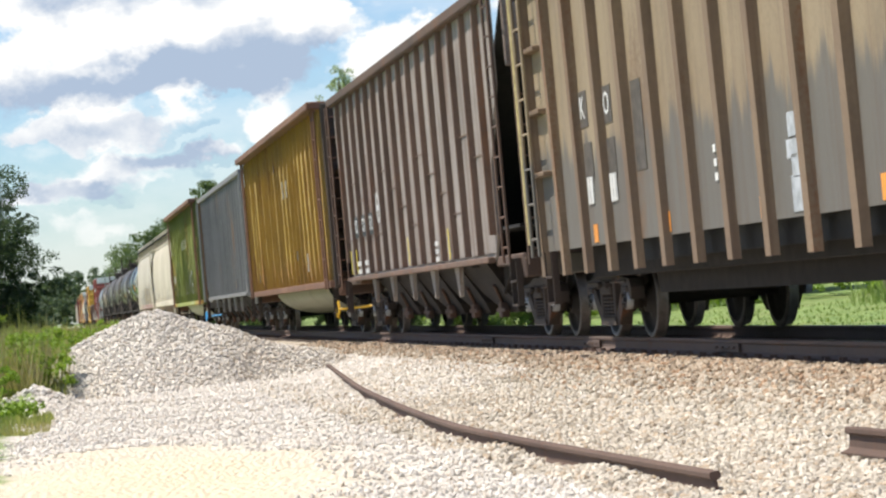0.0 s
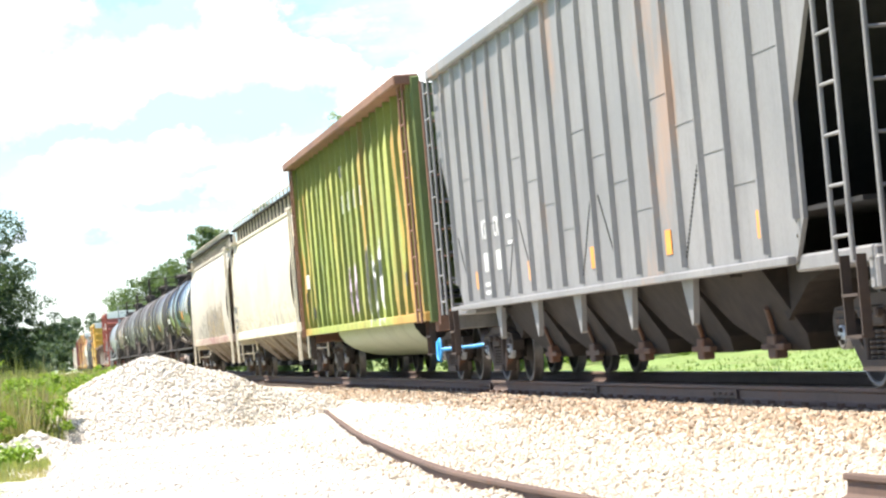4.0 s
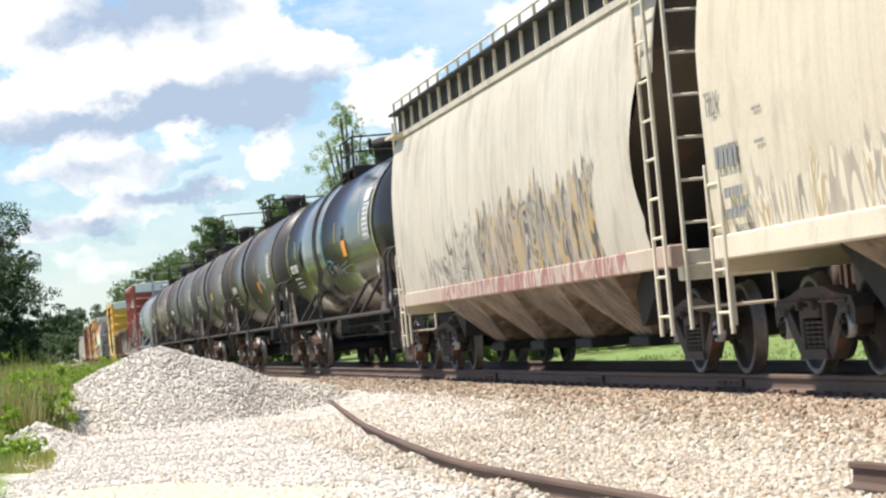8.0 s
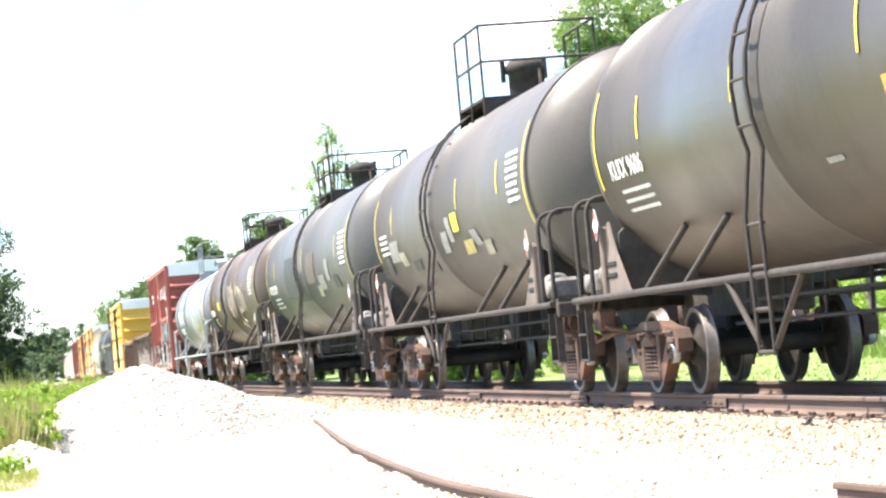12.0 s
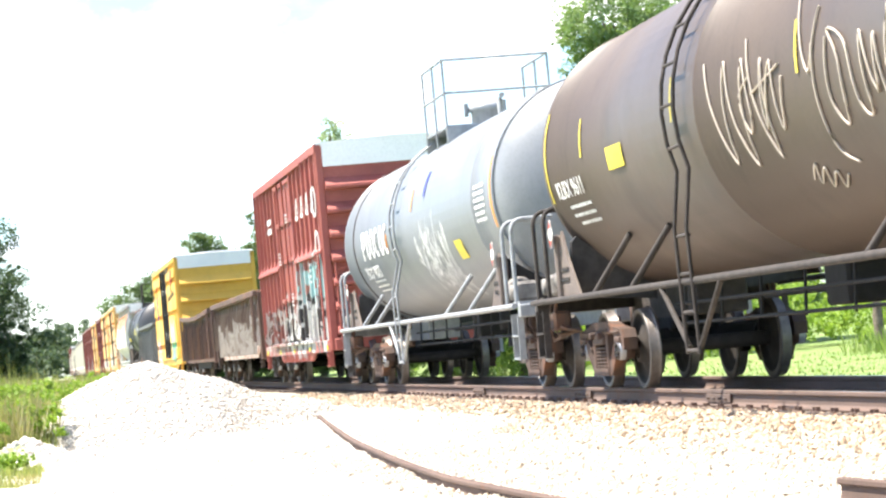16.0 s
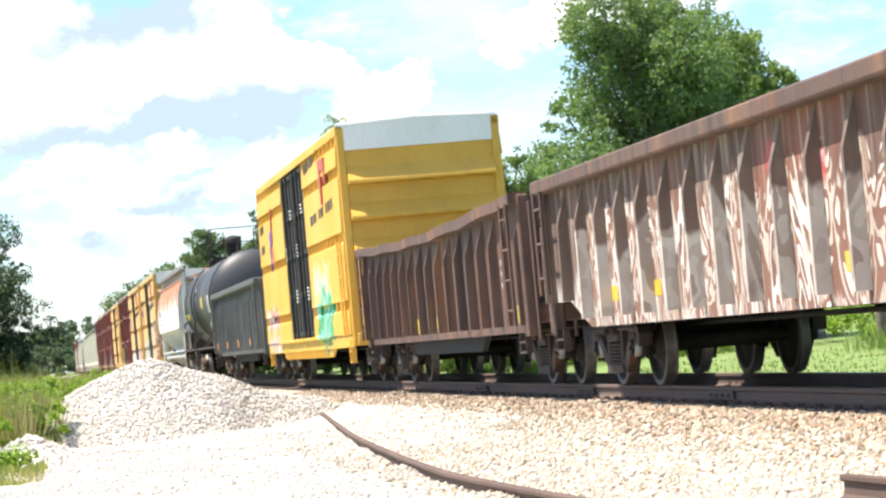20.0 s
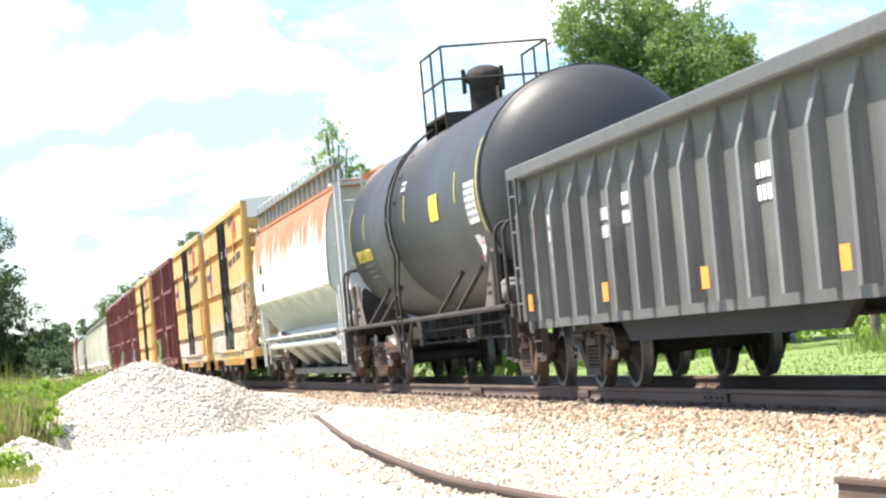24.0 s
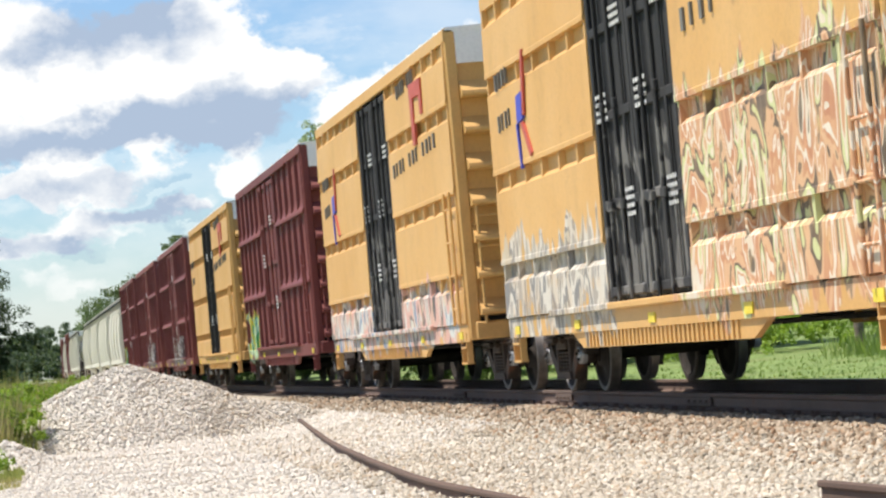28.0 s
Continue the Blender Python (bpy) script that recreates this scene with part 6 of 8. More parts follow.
def wood(name, label, spots, n, size, material, seed):
    rnd = random.Random(seed)
    blobs = []
    for deg, dist, hgt, wid in spots:
        x, y = bearing(deg, dist)
        for j in range(7):
            z = hgt * (0.15 + 0.75 * rnd.random())
            q = wid * rnd.uniform(0.3, 0.5) * (1.15 - z / hgt * 0.6)
            blobs.append((x + rnd.uniform(-0.5, 0.5) * wid, y + rnd.uniform(-0.5, 0.5) * wid, z - 0.6, q, q, min(q, hgt * 0.25)))
    tagged(new(name, crown_mesh(blobs, n, size, seed, material)), label, "woodland", kind="stuff")


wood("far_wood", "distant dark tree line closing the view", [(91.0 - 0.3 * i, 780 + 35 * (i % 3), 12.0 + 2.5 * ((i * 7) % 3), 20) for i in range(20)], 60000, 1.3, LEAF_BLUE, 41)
wood("far_wood", "distant tree line beyond the field", [(86.0 - 1.5 * i, 230 + 20 * (i % 3), 7.0 + 1.5 * (i % 2), 9) for i in range(14)], 36000, 0.5, LEAF_FAR, 42)
wood("verge_bushes", "green bushes under the trees on the verge", [(93.0 - 0.3 * i, 72 + 6 * (i % 3), 1.1 + 0.4 * (i % 2), 1.6) for i in range(9)], 14000, 0.09, WEED, 44)


def blades(name, label, x, y, height, width, material, seed, lean=0.35):
    rng = np.random.default_rng(seed)
    n = len(x)
    z = ground_z(x, y)
    a = rng.uniform(0, 2 * pi, n)
    d = np.stack([np.cos(a), np.sin(a), np.zeros(n)], -1)
    h = height * rng.uniform(0.5, 1.2, n)
    tip = d * (h * lean * rng.uniform(0, 1, n))[:, None] + np.array([0, 0, 1]) * h[:, None]
    c = np.stack([x, y, z - 0.03], -1) + tip / 2
    side = np.stack([-np.sin(a + 0.6), np.cos(a + 0.6), np.zeros(n)], -1) * width
    me = quads(name, c, tip / 2, side, material)
    return tagged(new(name, me), label, "grass", kind="stuff")


MEADOW = leaf_material("meadow_grass", (0.175, 0.265, 0.075), (0.28, 0.36, 0.13), (0.22, 0.32, 0.10))
VERGE = leaf_material("verge_blades", (0.23, 0.28, 0.085), (0.38, 0.41, 0.16), (0.44, 0.40, 0.22))
DRY = leaf_material("dry_grass", (0.30, 0.27, 0.14), (0.44, 0.40, 0.24), (0.26, 0.28, 0.11))
rng = np.random.default_rng(50)
n = 60000
gx = 1 / (1 / -29.0 + rng.random(n) * (1 / -130.0 - 1 / -29.0))
gy = left_edge(gx) + 0.05 - rng.random(n) ** 1.3 * 6.0 * np.clip(-gx / 45, 0.35, 1.6)
tall = np.clip(0.55 + 0.9 * np.sin(0.55 * gx + 1.3 * gy) * np.sin(1.7 * gy + 0.23 * gx), 0.25, 1.4)
keep = ~((np.abs(gx + 41.5) < 2.6) & (gy > -0.55))
blades("verge_grass", "tall grass and weeds on the verge", gx[keep], gy[keep], (rng.uniform(0.35, 1.0, n) * tall * np.clip((-gx - 36) / 18, 0.16, 1.35))[keep], 0.016, VERGE, 51)
n = 26000
gx = 1 / (1 / -44.0 + rng.random(n) * (1 / -110.0 - 1 / -44.0))
gy = left_edge(gx) - 0.3 - rng.random(n) * 5.0
blades("dry_verge_grass", "tall dry tan grass stems on the verge", gx, gy, rng.uniform(0.6, 1.25, n), 0.012, DRY, 55, 0.5)
n = 26000
gx = rng.uniform(-150, -50.5, n)
gy = np.minimum(rng.uniform(-0.4, 1.0, n) + rng.random(n) * np.clip((-gx - 50) / 8, 0.3, 4.2), track_y(gx) - 2.4)
blades("verge_grass", "grass beyond the gravel heap", gx, gy, rng.uniform(0.5, 1.25, n), 0.03, VERGE, 52)
n = 30000
gx = 1 / (1 / -18.0 + rng.random(n) * (1 / -75.0 - 1 / -18.0))
gy = TRACK_Y + 3.4 + rng.random(n) ** 1.2 * 20
blades("field_grass", "bright grass of the field beyond the track", gx, gy, rng.uniform(0.05, 0.15, n), 0.03, MEADOW, 53, 0.9)
n = 44000
gx, gy = np.array([bearing(d, r) for d, r in zip(rng.uniform(60, 82, n), 44 + 30 * rng.random(n) ** 0.8)]).T
keep = gy > TRACK_Y + 15
blades("tall_meadow", "tall bright green weeds along the far edge of the field", gx[keep], gy[keep], rng.uniform(0.3, 0.95, keep.sum()), 0.022, MEADOW, 56, 0.6)
spots = [(90.75 - 0.14 * i, 46 + 1.3 * (i % 5), 0.85 + 0.2 * (i % 3), 0.9) for i in range(-3, 9)] + [(90.0 + 0.3 * i, 54 + 2.2 * i, 1.15, 1.1) for i in range(5)] + [(89.3 - 0.3 * i, 53 + 2.5 * i, 1.2, 1.1) for i in range(7)] + [(90.3 + 0.2 * i, 37.5, 0.3, 0.5) for i in range(3)] + [(91.0 + 0.2 * i, 44 + 1.5 * (i % 3), 0.75, 0.8) for i in range(6)]
wood("field_scrub", "fresh green scrub and saplings along the far side of the field", [(79.0 - 0.5 * i, 90 + 3 * (i % 3), 2.5 + 0.4 * ((i * 5) % 3), 4.5) for i in range(36)], 70000, 0.17, WEED, 59)
wood("weeds", "bright leafy weeds at the edge of the gravel", spots, 60000, 0.085, WEED, 54)
n = 130
rng = np.random.default_rng(57)
build_stones("rock_spill", "clump of larger pale rocks spilled onto the verge", rng.normal(-42.0, 1.5, n), rng.normal(0.0, 0.32, n), rng.uniform(0.06, 0.14, n), STONE_PALE, 58, 0.2)


# ---- the train ----
SPEED, SLOW2, SLOW3 = 13.510, -0.00148, -0.000279


def run(t):
    """How far the train has rolled after t seconds."""
    return SPEED * t + SLOW2 * t * t + SLOW3 * t ** 3


CARS = []


def squares(car, name, spots, y, material, label=""):
    """Small flat pieces on the near side: (x, width, z, height) each, every one a part."""
    for x, w, z, hh in spots:
        part(name, Mesh().box(x, x + w, y - 0.006, y, z, z + hh), material, car, label)


def place(made, front, rear):
    CARS.append((made[0], (front + rear) / 2))
    return made[0]


GREYPAL = [(0.5, 0.48, 0.46), (0.08, 0.07, 0.07), (0.55, 0.53, 0.5), (0.12, 0.09, 0.08), (0.58, 0.56, 0.54), (0.25, 0.12, 0.08), (0.06, 0.06, 0.06)]
MULTIPAL = [(0.10, 0.08, 0.06), (0.66, 0.58, 0.46), (0.46, 0.20, 0.10), (0.56, 0.29, 0.15), (0.70, 0.63, 0.52), (0.50, 0.23, 0.115), (0.60, 0.36, 0.20), (0.10, 0.07, 0.05), (0.54, 0.58, 0.28), (0.68, 0.60, 0.48), (0.55, 0.28, 0.14), (0.62, 0.58, 0.50)]
GREENPAL = [(0.02, 0.25, 0.10), (0.45, 0.62, 0.50), (0.70, 0.60, 0.05), (0.03, 0.30, 0.13), (0.45, 0.65, 0.55)]
BLUEPAL = [(0.10, 0.20, 0.35), (0.55, 0.58, 0.55), (0.6, 0.35, 0.3), (0.08, 0.08, 0.09), (0.55, 0.55, 0.5)]

# -- open-top ribbed cars --
tan = painted("tan_car_paint", (0.27, 0.205, 0.13), (0.31, 0.245, 0.16), 0.16, 0.35, 0.7, low=(2.25, (0.10, 0.105, 0.105)), seed=1, streak=0.25, blotch=(0.2, (0.16, 0.10, 0.06)))
tan_rib = painted("tan_rib_paint", (0.19, 0.13, 0.085), (0.24, 0.17, 0.11), 0.35, 0.4, 0.75, seed=1.5, streak=0.4, rustcol=(0.20, 0.09, 0.04))
len_a = 18.6
carA, h = ribbed_open_car("coal_gondola", "weathered tan steel coal gondola with heavy side ribs", "coal gondola", len_a, tan, tan, 1.10, 4.45, 15, "flat", M["under"], 1.5, 0.13, 0.19, tails=0.40, rib_paint=tan_rib, sill=False)
place((carA,), -13.0, -31.6)
squares(carA, "reflector", [(x - 0.12, 0.2, 1.13, 0.2) for x in (-5.6, -2.35, 1.0, 4.2, 7.4)], -1.522, M["orange"], "orange reflective square")
part("corner_strip", Mesh().box(-h - 0.05, -h + 0.03, -1.72, -1.66, 1.2, 4.5, 0.01), M["faded"], carA, "yellow corner strip")
squares(carA, "painted_panel", [(-5.95, 0.42, 2.42, 0.40), (-4.75, 0.40, 2.38, 0.40), (-5.85, 0.40, 1.82, 0.42), (-4.72, 0.38, 1.80, 0.42), (-3.43, 0.42, 1.80, 0.92)], -1.522, M["patch"])
# near-black boxes added as the shade behind the rib tails and below the floor
part("gap_shade_strip", Mesh().box(-7.4, 7.4, -1.2, -1.1, 0.74, 1.2, 0.01), M["bay"], carA, "near-black strip for the shade behind the rib tails")
part("drop_centre", Mesh().prism_y([(-5.4, 1.14), (5.4, 1.14), (5.0, 0.52), (-5.0, 0.52)], -1.0, 1.0), M["bay"], carA, "near-black dropped belly between the trucks, shade in its colour")
lettering("K", 0.36, carA, (-5.74, -1.535, 2.62), M["white"])
lettering("O", 0.36, carA, (-4.55, -1.535, 2.58), M["white"])
m = Mesh()
bars(m, -5.80, -1.532, 1.86, 0.3, 1, 0.30, 0.06, 3)
bars(m, -4.68, -1.532, 1.84, 0.3, 1, 0.30, 0.06, 4)
bars(m, -0.45, -1.532, 1.86, 0.4, 3, 0.07, 0.06, 5)
tagged(part("stencil", m, M["white"], carA), kind="stuff")
for z in (2.0, 2.75, 3.5):
    part("end_shelf", Mesh().box(-h + 0.2, -h + 0.85, -1.64, -1.5, z, z + 0.06, 0.01), tan_rib, carA)
m = Mesh()
for i, (dx, z, w, hh) in enumerate([(0.0, 1.14, 0.34, 0.3), (0.05, 1.42, 0.28, 0.2), (-0.06, 1.58, 0.34, 0.16), (0.02, 1.76, 0.22, 0.2)]):
    m.box(1.85 + dx, 1.85 + dx + w, -1.528, -1.522, z, z + hh, 0.003)
part("whitewash_patch", m, M["chalk"], carA, "smeared pale whitewash")

grey_b = painted("grey_brown_car_paint", (0.27, 0.235, 0.21), (0.32, 0.285, 0.26), 0.45, 0.5, 0.65, rustcol=(0.17, 0.095, 0.06), seed=2, streak=0.65, streakcol=(0.14, 0.085, 0.06), blotch=(0.25, (0.16, 0.10, 0.075)))
rib_b = painted("rusty_rib_paint", (0.13, 0.085, 0.062), (0.18, 0.115, 0.085), 0.6, 0.5, 0.8, rustcol=(0.20, 0.085, 0.04), seed=2.4, streak=0.4)
trim_b = painted("rusty_end_trim", (0.085, 0.055, 0.042), (0.12, 0.075, 0.055), 0.5, 0.5, 0.8, seed=2.8)
carB, h = ribbed_open_car("open_hopper", "grey-brown rusty open hopper car with ribbed sides", "open hopper", 20.0, grey_b, trim_b, 1.08, 4.55, 16, "bays", M["under"], 1.5, 0.11, 0.10, cut=1.6, rib_paint=rib_b, sill=rib_b, bulge=0.03, seams=True, reach=0.6)
place((carB,), -31.6, -51.6)
squares(carB, "painted_panel", [(x - 0.25, 0.50, 1.86, 0.4) for x in (-6.56, -5.52, -4.48)], -1.573, M["black"])
for txt, x in (("KS", -6.56), ("CX", -5.52), ("512", -4.48)):
    lettering(txt, 0.36, carB, (x, -1.585, 2.06), M["white"], squeeze=0.7)
m = Mesh()
bars(m, -6.8, -1.58, 1.42, 0.5, 2, 0.09, 0.06, 4)
bars(m, -5.75, -1.58, 1.42, 0.5, 2, 0.09, 0.06, 5)
bars(m, 2.65, -1.58, 1.5, 0.3, 3, 0.07, 0.05, 6)
tagged(part("stencil", m, M["white"], carB), kind="stuff")
m = Mesh()
for i in range(28):
    a0 = 2 * pi * i / 28
    m.box(-3.43 + 0.17 * cos(a0) - 0.03, -3.43 + 0.17 * cos(a0) + 0.03, -1.582, -1.572, 2.3 + 0.24 * sin(a0) - 0.03, 2.3 + 0.24 * sin(a0) + 0.03)
m.box(-3.53, -3.33, -1.582, -1.572, 2.25, 2.35)
part("round_emblem", m, M["white"], carB, "white oval emblem outline")
squares(carB, "reflector", [(x, 0.07, 1.2, 0.45) for x in (-7.75, -6.95, -4.15, -0.2, 3.9, 6.4)], -1.575, M["yellow_mark"], "yellow reflective strip")

yellow_c = painted("yellow_rusty_car_paint", (0.54, 0.36, 0.062), (0.45, 0.28, 0.05), 0.28, 0.25, 0.5, low=(1.7, (0.42, 0.20, 0.07)), rustcol=(0.30, 0.13, 0.05), seed=3, streak=0.5, streakcol=(0.34, 0.19, 0.05), blotch=(0.15, (0.40, 0.17, 0.055)))
# rusty rib yellow, darkened to hold the shade on the rib flanks
yellow_rib = painted("rusty_shaded_yellow_rib_paint", (0.30, 0.19, 0.045), (0.38, 0.24, 0.05), 0.5, 0.4, 0.7, rustcol=(0.16, 0.07, 0.03), seed=3.3)
brown = painted("rust_brown_steel", (0.17, 0.085, 0.055), (0.24, 0.13, 0.085), 0.5, 0.4, 0.75, seed=4)
belly_y = painted("grey_green_belly", (0.22, 0.21, 0.15), (0.27, 0.25, 0.18), 0.2, 0.4, 0.6, seed=5)
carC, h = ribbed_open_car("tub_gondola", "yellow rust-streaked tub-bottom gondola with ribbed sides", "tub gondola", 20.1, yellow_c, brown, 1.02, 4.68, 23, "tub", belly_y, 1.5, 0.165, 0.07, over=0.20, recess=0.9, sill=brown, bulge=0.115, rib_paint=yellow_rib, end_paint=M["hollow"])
place((carC,), -51.6, -71.7)
m = Mesh()
for x in (1.27, 2.12):
    m.box(x, x + 0.055, -1.695, -1.682, 3.2, 3.6)
m.box(5.5, 5.56, -1.695, -1.682, 1.4, 1.8)
tagged(part("stencil", m, M["white"], carC, "white flashes on the ribs"), kind="stuff")
squares(carC, "inspection_hole", [(x, 0.2, z, 0.22) for x, z in ((3.0, 1.7), (-7.0, 1.35), (-0.9, 3.9))], -1.65, M["black"])
lever(carC, 9.15, M["yellow_valve"])

grey_d = painted("blue_grey_car_paint", (0.20, 0.197, 0.198), (0.245, 0.241, 0.24), 0.22, 0.3, 0.55, rustcol=(0.27, 0.17, 0.12), seed=6, streak=0.3, streakcol=(0.15, 0.14, 0.14), blotch=(0.05, (0.33, 0.22, 0.16)))
carD, h = ribbed_open_car("open_hopper", "blue-grey open hopper car with ribbed sides", "open hopper", 20.9, grey_d, grey_d, 1.10, 4.55, 19, "bays", M["under"], 1.5, 0.08, 0.065, cut=1.6, seams=True, reach=0.6)
place((carD,), -71.7, -92.6)
for txt, x in (("KS", -6.28), ("CK", -5.36)):
    lettering(txt, 0.38, carD, (x, -1.53, 2.12), M["white"], squeeze=0.75)
m = Mesh()
bars(m, -6.42, -1.526, 1.82, 0.3, 1, 0.26, 0.14, 7)
bars(m, -5.5, -1.526, 1.82, 0.34, 1, 0.26, 0.14, 8)
bars(m, -6.5, -1.526, 1.42, 0.45, 2, 0.06, 0.05, 9)
m.box(-4.6, -4.3, -1.53, -1.522, 1.86, 1.90)
m.box(-4.6, -4.3, -1.53, -1.522, 2.2, 2.24)
tagged(part("stencil", m, M["white"], carD), kind="stuff")
squares(carD, "reflector", [(x, 0.22, 1.35, 0.24) for x in (-7.15, -3.4, 0.2, 3.6, 6.8)], -1.526, M["orange"], "orange reflective square")
for x0, way in ((-8.4, 1), (-4.1, -1), (-3.8, 1), (0.4, -1), (0.8, 1), (5.0, -1)):
    m = Mesh()
    for i in range(22):
        a = i / 21
        m.box(x0 + way * 0.7 * a - 0.014, x0 + way * 0.7 * a + 0.014, -1.532, -1.522, 2.1 - 0.85 * a, 2.13 - 0.85 * a)
    tagged(part("rivet_row", m, M["black"], carD), kind="stuff")
m = Mesh()
for i in range(19):
    x = -8.70 + 0.12 + i * (8.10 + 8.70 - 0.24) / 18
    for j in range(26):
        m.box(x - 0.085, x - 0.06, -1.535, -1.522, 1.3 + 0.125 * j, 1.33 + 0.125 * j)
tagged(part("rivet_row", m, M["dim"], carD), kind="stuff")

green_e = painted("green_rusty_car_paint", (0.35, 0.40, 0.085), (0.42, 0.43, 0.11), 0.22, 0.3, 0.55, rustcol=(0.36, 0.20, 0.05), seed=7, streak=0.55, streakcol=(0.12, 0.15, 0.04), blotch=(0.2, (0.50, 0.27, 0.06), 0.26),
                  grafs=[(-1.0, 0.9, 1.22, 2.15, [(0.62, 0.50, 0.60), (0.66, 0.50, 0.56), (0.60, 0.48, 0.62)], ((0.10, 0.07, 0.09), 0.42)),
                         (2.2, 4.2, 1.15, 2.4, [(0.05, 0.05, 0.05), (0.04, 0.045, 0.04), (0.30, 0.36, 0.08)], ((0.72, 0.72, 0.70), 0.7))])
# rib green taken darker than the panels, as shade between the bulges
green_rib = painted("shaded_green_rib_paint", (0.14, 0.17, 0.045), (0.19, 0.22, 0.06), 0.4, 0.4, 0.7, rustcol=(0.20, 0.10, 0.03), seed=7.4)
# the car's green darkened to give the recessed ends their shade
green_end = painted("shaded_green_end_paint", (0.09, 0.13, 0.04), (0.13, 0.16, 0.05), 0.4, 0.5, 0.7, seed=41)
belly_g = painted("green_grey_belly", (0.27, 0.31, 0.19), (0.33, 0.36, 0.24), 0.12, 0.35, 0.5, seed=8)
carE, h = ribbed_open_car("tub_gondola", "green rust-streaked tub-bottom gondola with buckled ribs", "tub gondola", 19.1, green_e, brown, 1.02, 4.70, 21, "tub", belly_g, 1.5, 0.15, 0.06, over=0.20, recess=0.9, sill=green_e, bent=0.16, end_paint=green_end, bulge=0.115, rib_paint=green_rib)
place((carE,), -92.6, -111.7)
squares(carE, "inspection_hole", [(x, 0.2, z, 0.22) for x, z in ((-6.6, 1.35), (-0.4, 3.9), (7.0, 1.6), (-7.9, 1.7))], -1.65, M["black"])
m = Mesh()
for x in (-0.03, 0.84, 1.72, 2.6):
    m.box(x, x + 0.05, -1.695, -1.682, 3.2, 3.55)
bars(m, -7.6, -1.655, 2.3, 0.6, 1, 0.3, 0.1, 9)
tagged(part("stencil", m, M["white"], carE), kind="stuff")
lever(carE, 9.15, M["blue_valve"])

# -- cream covered hoppers --
ROUND = [(1.55, 1.28), (1.585, 1.6), (1.61, 2.0), (1.615, 2.4), (1.60, 2.8), (1.565, 3.2), (1.515, 3.55), (1.45, 3.82), (1.40, 3.95)]
cream_f = painted("cream_hopper_paint", (0.66, 0.585, 0.465), (0.58, 0.51, 0.395), 0.16, 0.35, 0.6, rustcol=(0.50, 0.34, 0.13), seed=9, streak=0.25, streakcol=(0.38, 0.33, 0.25),
                  grafs=[(-8.5, 8.5, 1.2, 1.85, [(0.25, 0.21, 0.17), (0.62, 0.56, 0.45), (0.36, 0.31, 0.25), (0.66, 0.60, 0.48), (0.42, 0.32, 0.18), (0.68, 0.62, 0.50)])])
cream_sill = painted("cream_sill_paint", (0.70, 0.63, 0.50), (0.62, 0.55, 0.43), 0.3, 0.4, 0.6, rustcol=(0.28, 0.16, 0.08), seed=10)
# brown stains, with the shade on the outlet slopes put into the paint too
bay_p = painted("stained_shaded_hopper_paint", (0.27, 0.205, 0.145), (0.16, 0.108, 0.074), 0.6, 0.7, 0.75, rustcol=(0.04, 0.027, 0.021), seed=35, streak=0.85, streakcol=(0.075, 0.048, 0.034), blotch=(0.35, (0.05, 0.034, 0.027)))
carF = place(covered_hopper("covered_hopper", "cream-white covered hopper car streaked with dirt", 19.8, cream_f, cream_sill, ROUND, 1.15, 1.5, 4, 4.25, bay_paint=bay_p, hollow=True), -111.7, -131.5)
lettering("TILX", 0.32, carF, (-8.52, -1.632, 2.50), M["dim"], 0, squeeze=0.7)
m = Mesh()
bars(m, -8.55, -1.63, 2.12, 0.75, 1, 0.2, 0.1, 8)
bars(m, -8.35, -1.63, 1.74, 0.6, 2, 0.09, 0.1, 9)
bars(m, -7.25, -1.63, 2.36, 0.25, 2, 0.03, 0.25, 10)
tagged(part("stencil", m, M["dim"], carF), kind="stuff")
cream_g = painted("cream_hopper_paint_dirty", (0.58, 0.52, 0.43), (0.50, 0.445, 0.365), 0.10, 0.5, 0.6, rustcol=(0.34, 0.24, 0.12), seed=11, streak=0.35, streakcol=(0.33, 0.29, 0.24),
                  grafs=[(-6.8, -1.0, 1.1, 1.75, [(0.10, 0.08, 0.07), (0.45, 0.40, 0.33), (0.22, 0.18, 0.15), (0.50, 0.44, 0.37), (0.12, 0.10, 0.09), (0.42, 0.36, 0.30)]),
                         (-4.6, -0.6, 1.2, 2.1, [(0.035, 0.03, 0.028), (0.48, 0.43, 0.36), (0.07, 0.06, 0.052), (0.44, 0.39, 0.32), (0.40, 0.35, 0.29), (0.05, 0.042, 0.036), (0.46, 0.41, 0.34)]),
                         (-1.2, 6.4, 1.15, 2.35, [(0.03, 0.026, 0.024), (0.32, 0.28, 0.24), (0.06, 0.05, 0.044), (0.40, 0.27, 0.11), (0.30, 0.26, 0.22), (0.05, 0.042, 0.037), (0.36, 0.31, 0.26), (0.05, 0.04, 0.035)])])
sill_g = painted("cream_red_sill_paint", (0.50, 0.42, 0.33), (0.42, 0.30, 0.24), 0.2, 0.4, 0.6, seed=12,
                 grafs=[(-5.0, 7.5, -2.0, 4.0, [(0.25, 0.085, 0.085), (0.46, 0.38, 0.30), (0.28, 0.10, 0.095), (0.42, 0.32, 0.26), (0.22, 0.08, 0.08)])])
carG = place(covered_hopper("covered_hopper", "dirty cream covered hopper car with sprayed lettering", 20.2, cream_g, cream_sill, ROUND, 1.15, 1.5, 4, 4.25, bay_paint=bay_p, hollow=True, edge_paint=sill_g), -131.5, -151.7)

# -- tank cars --
trim = plain("black_trim_steel", (0.042, 0.034, 0.030), 0.85, 0, 0.3)
trim_g = plain("grey_trim_steel", (0.28, 0.29, 0.30), 0.5, 0, 0.15)


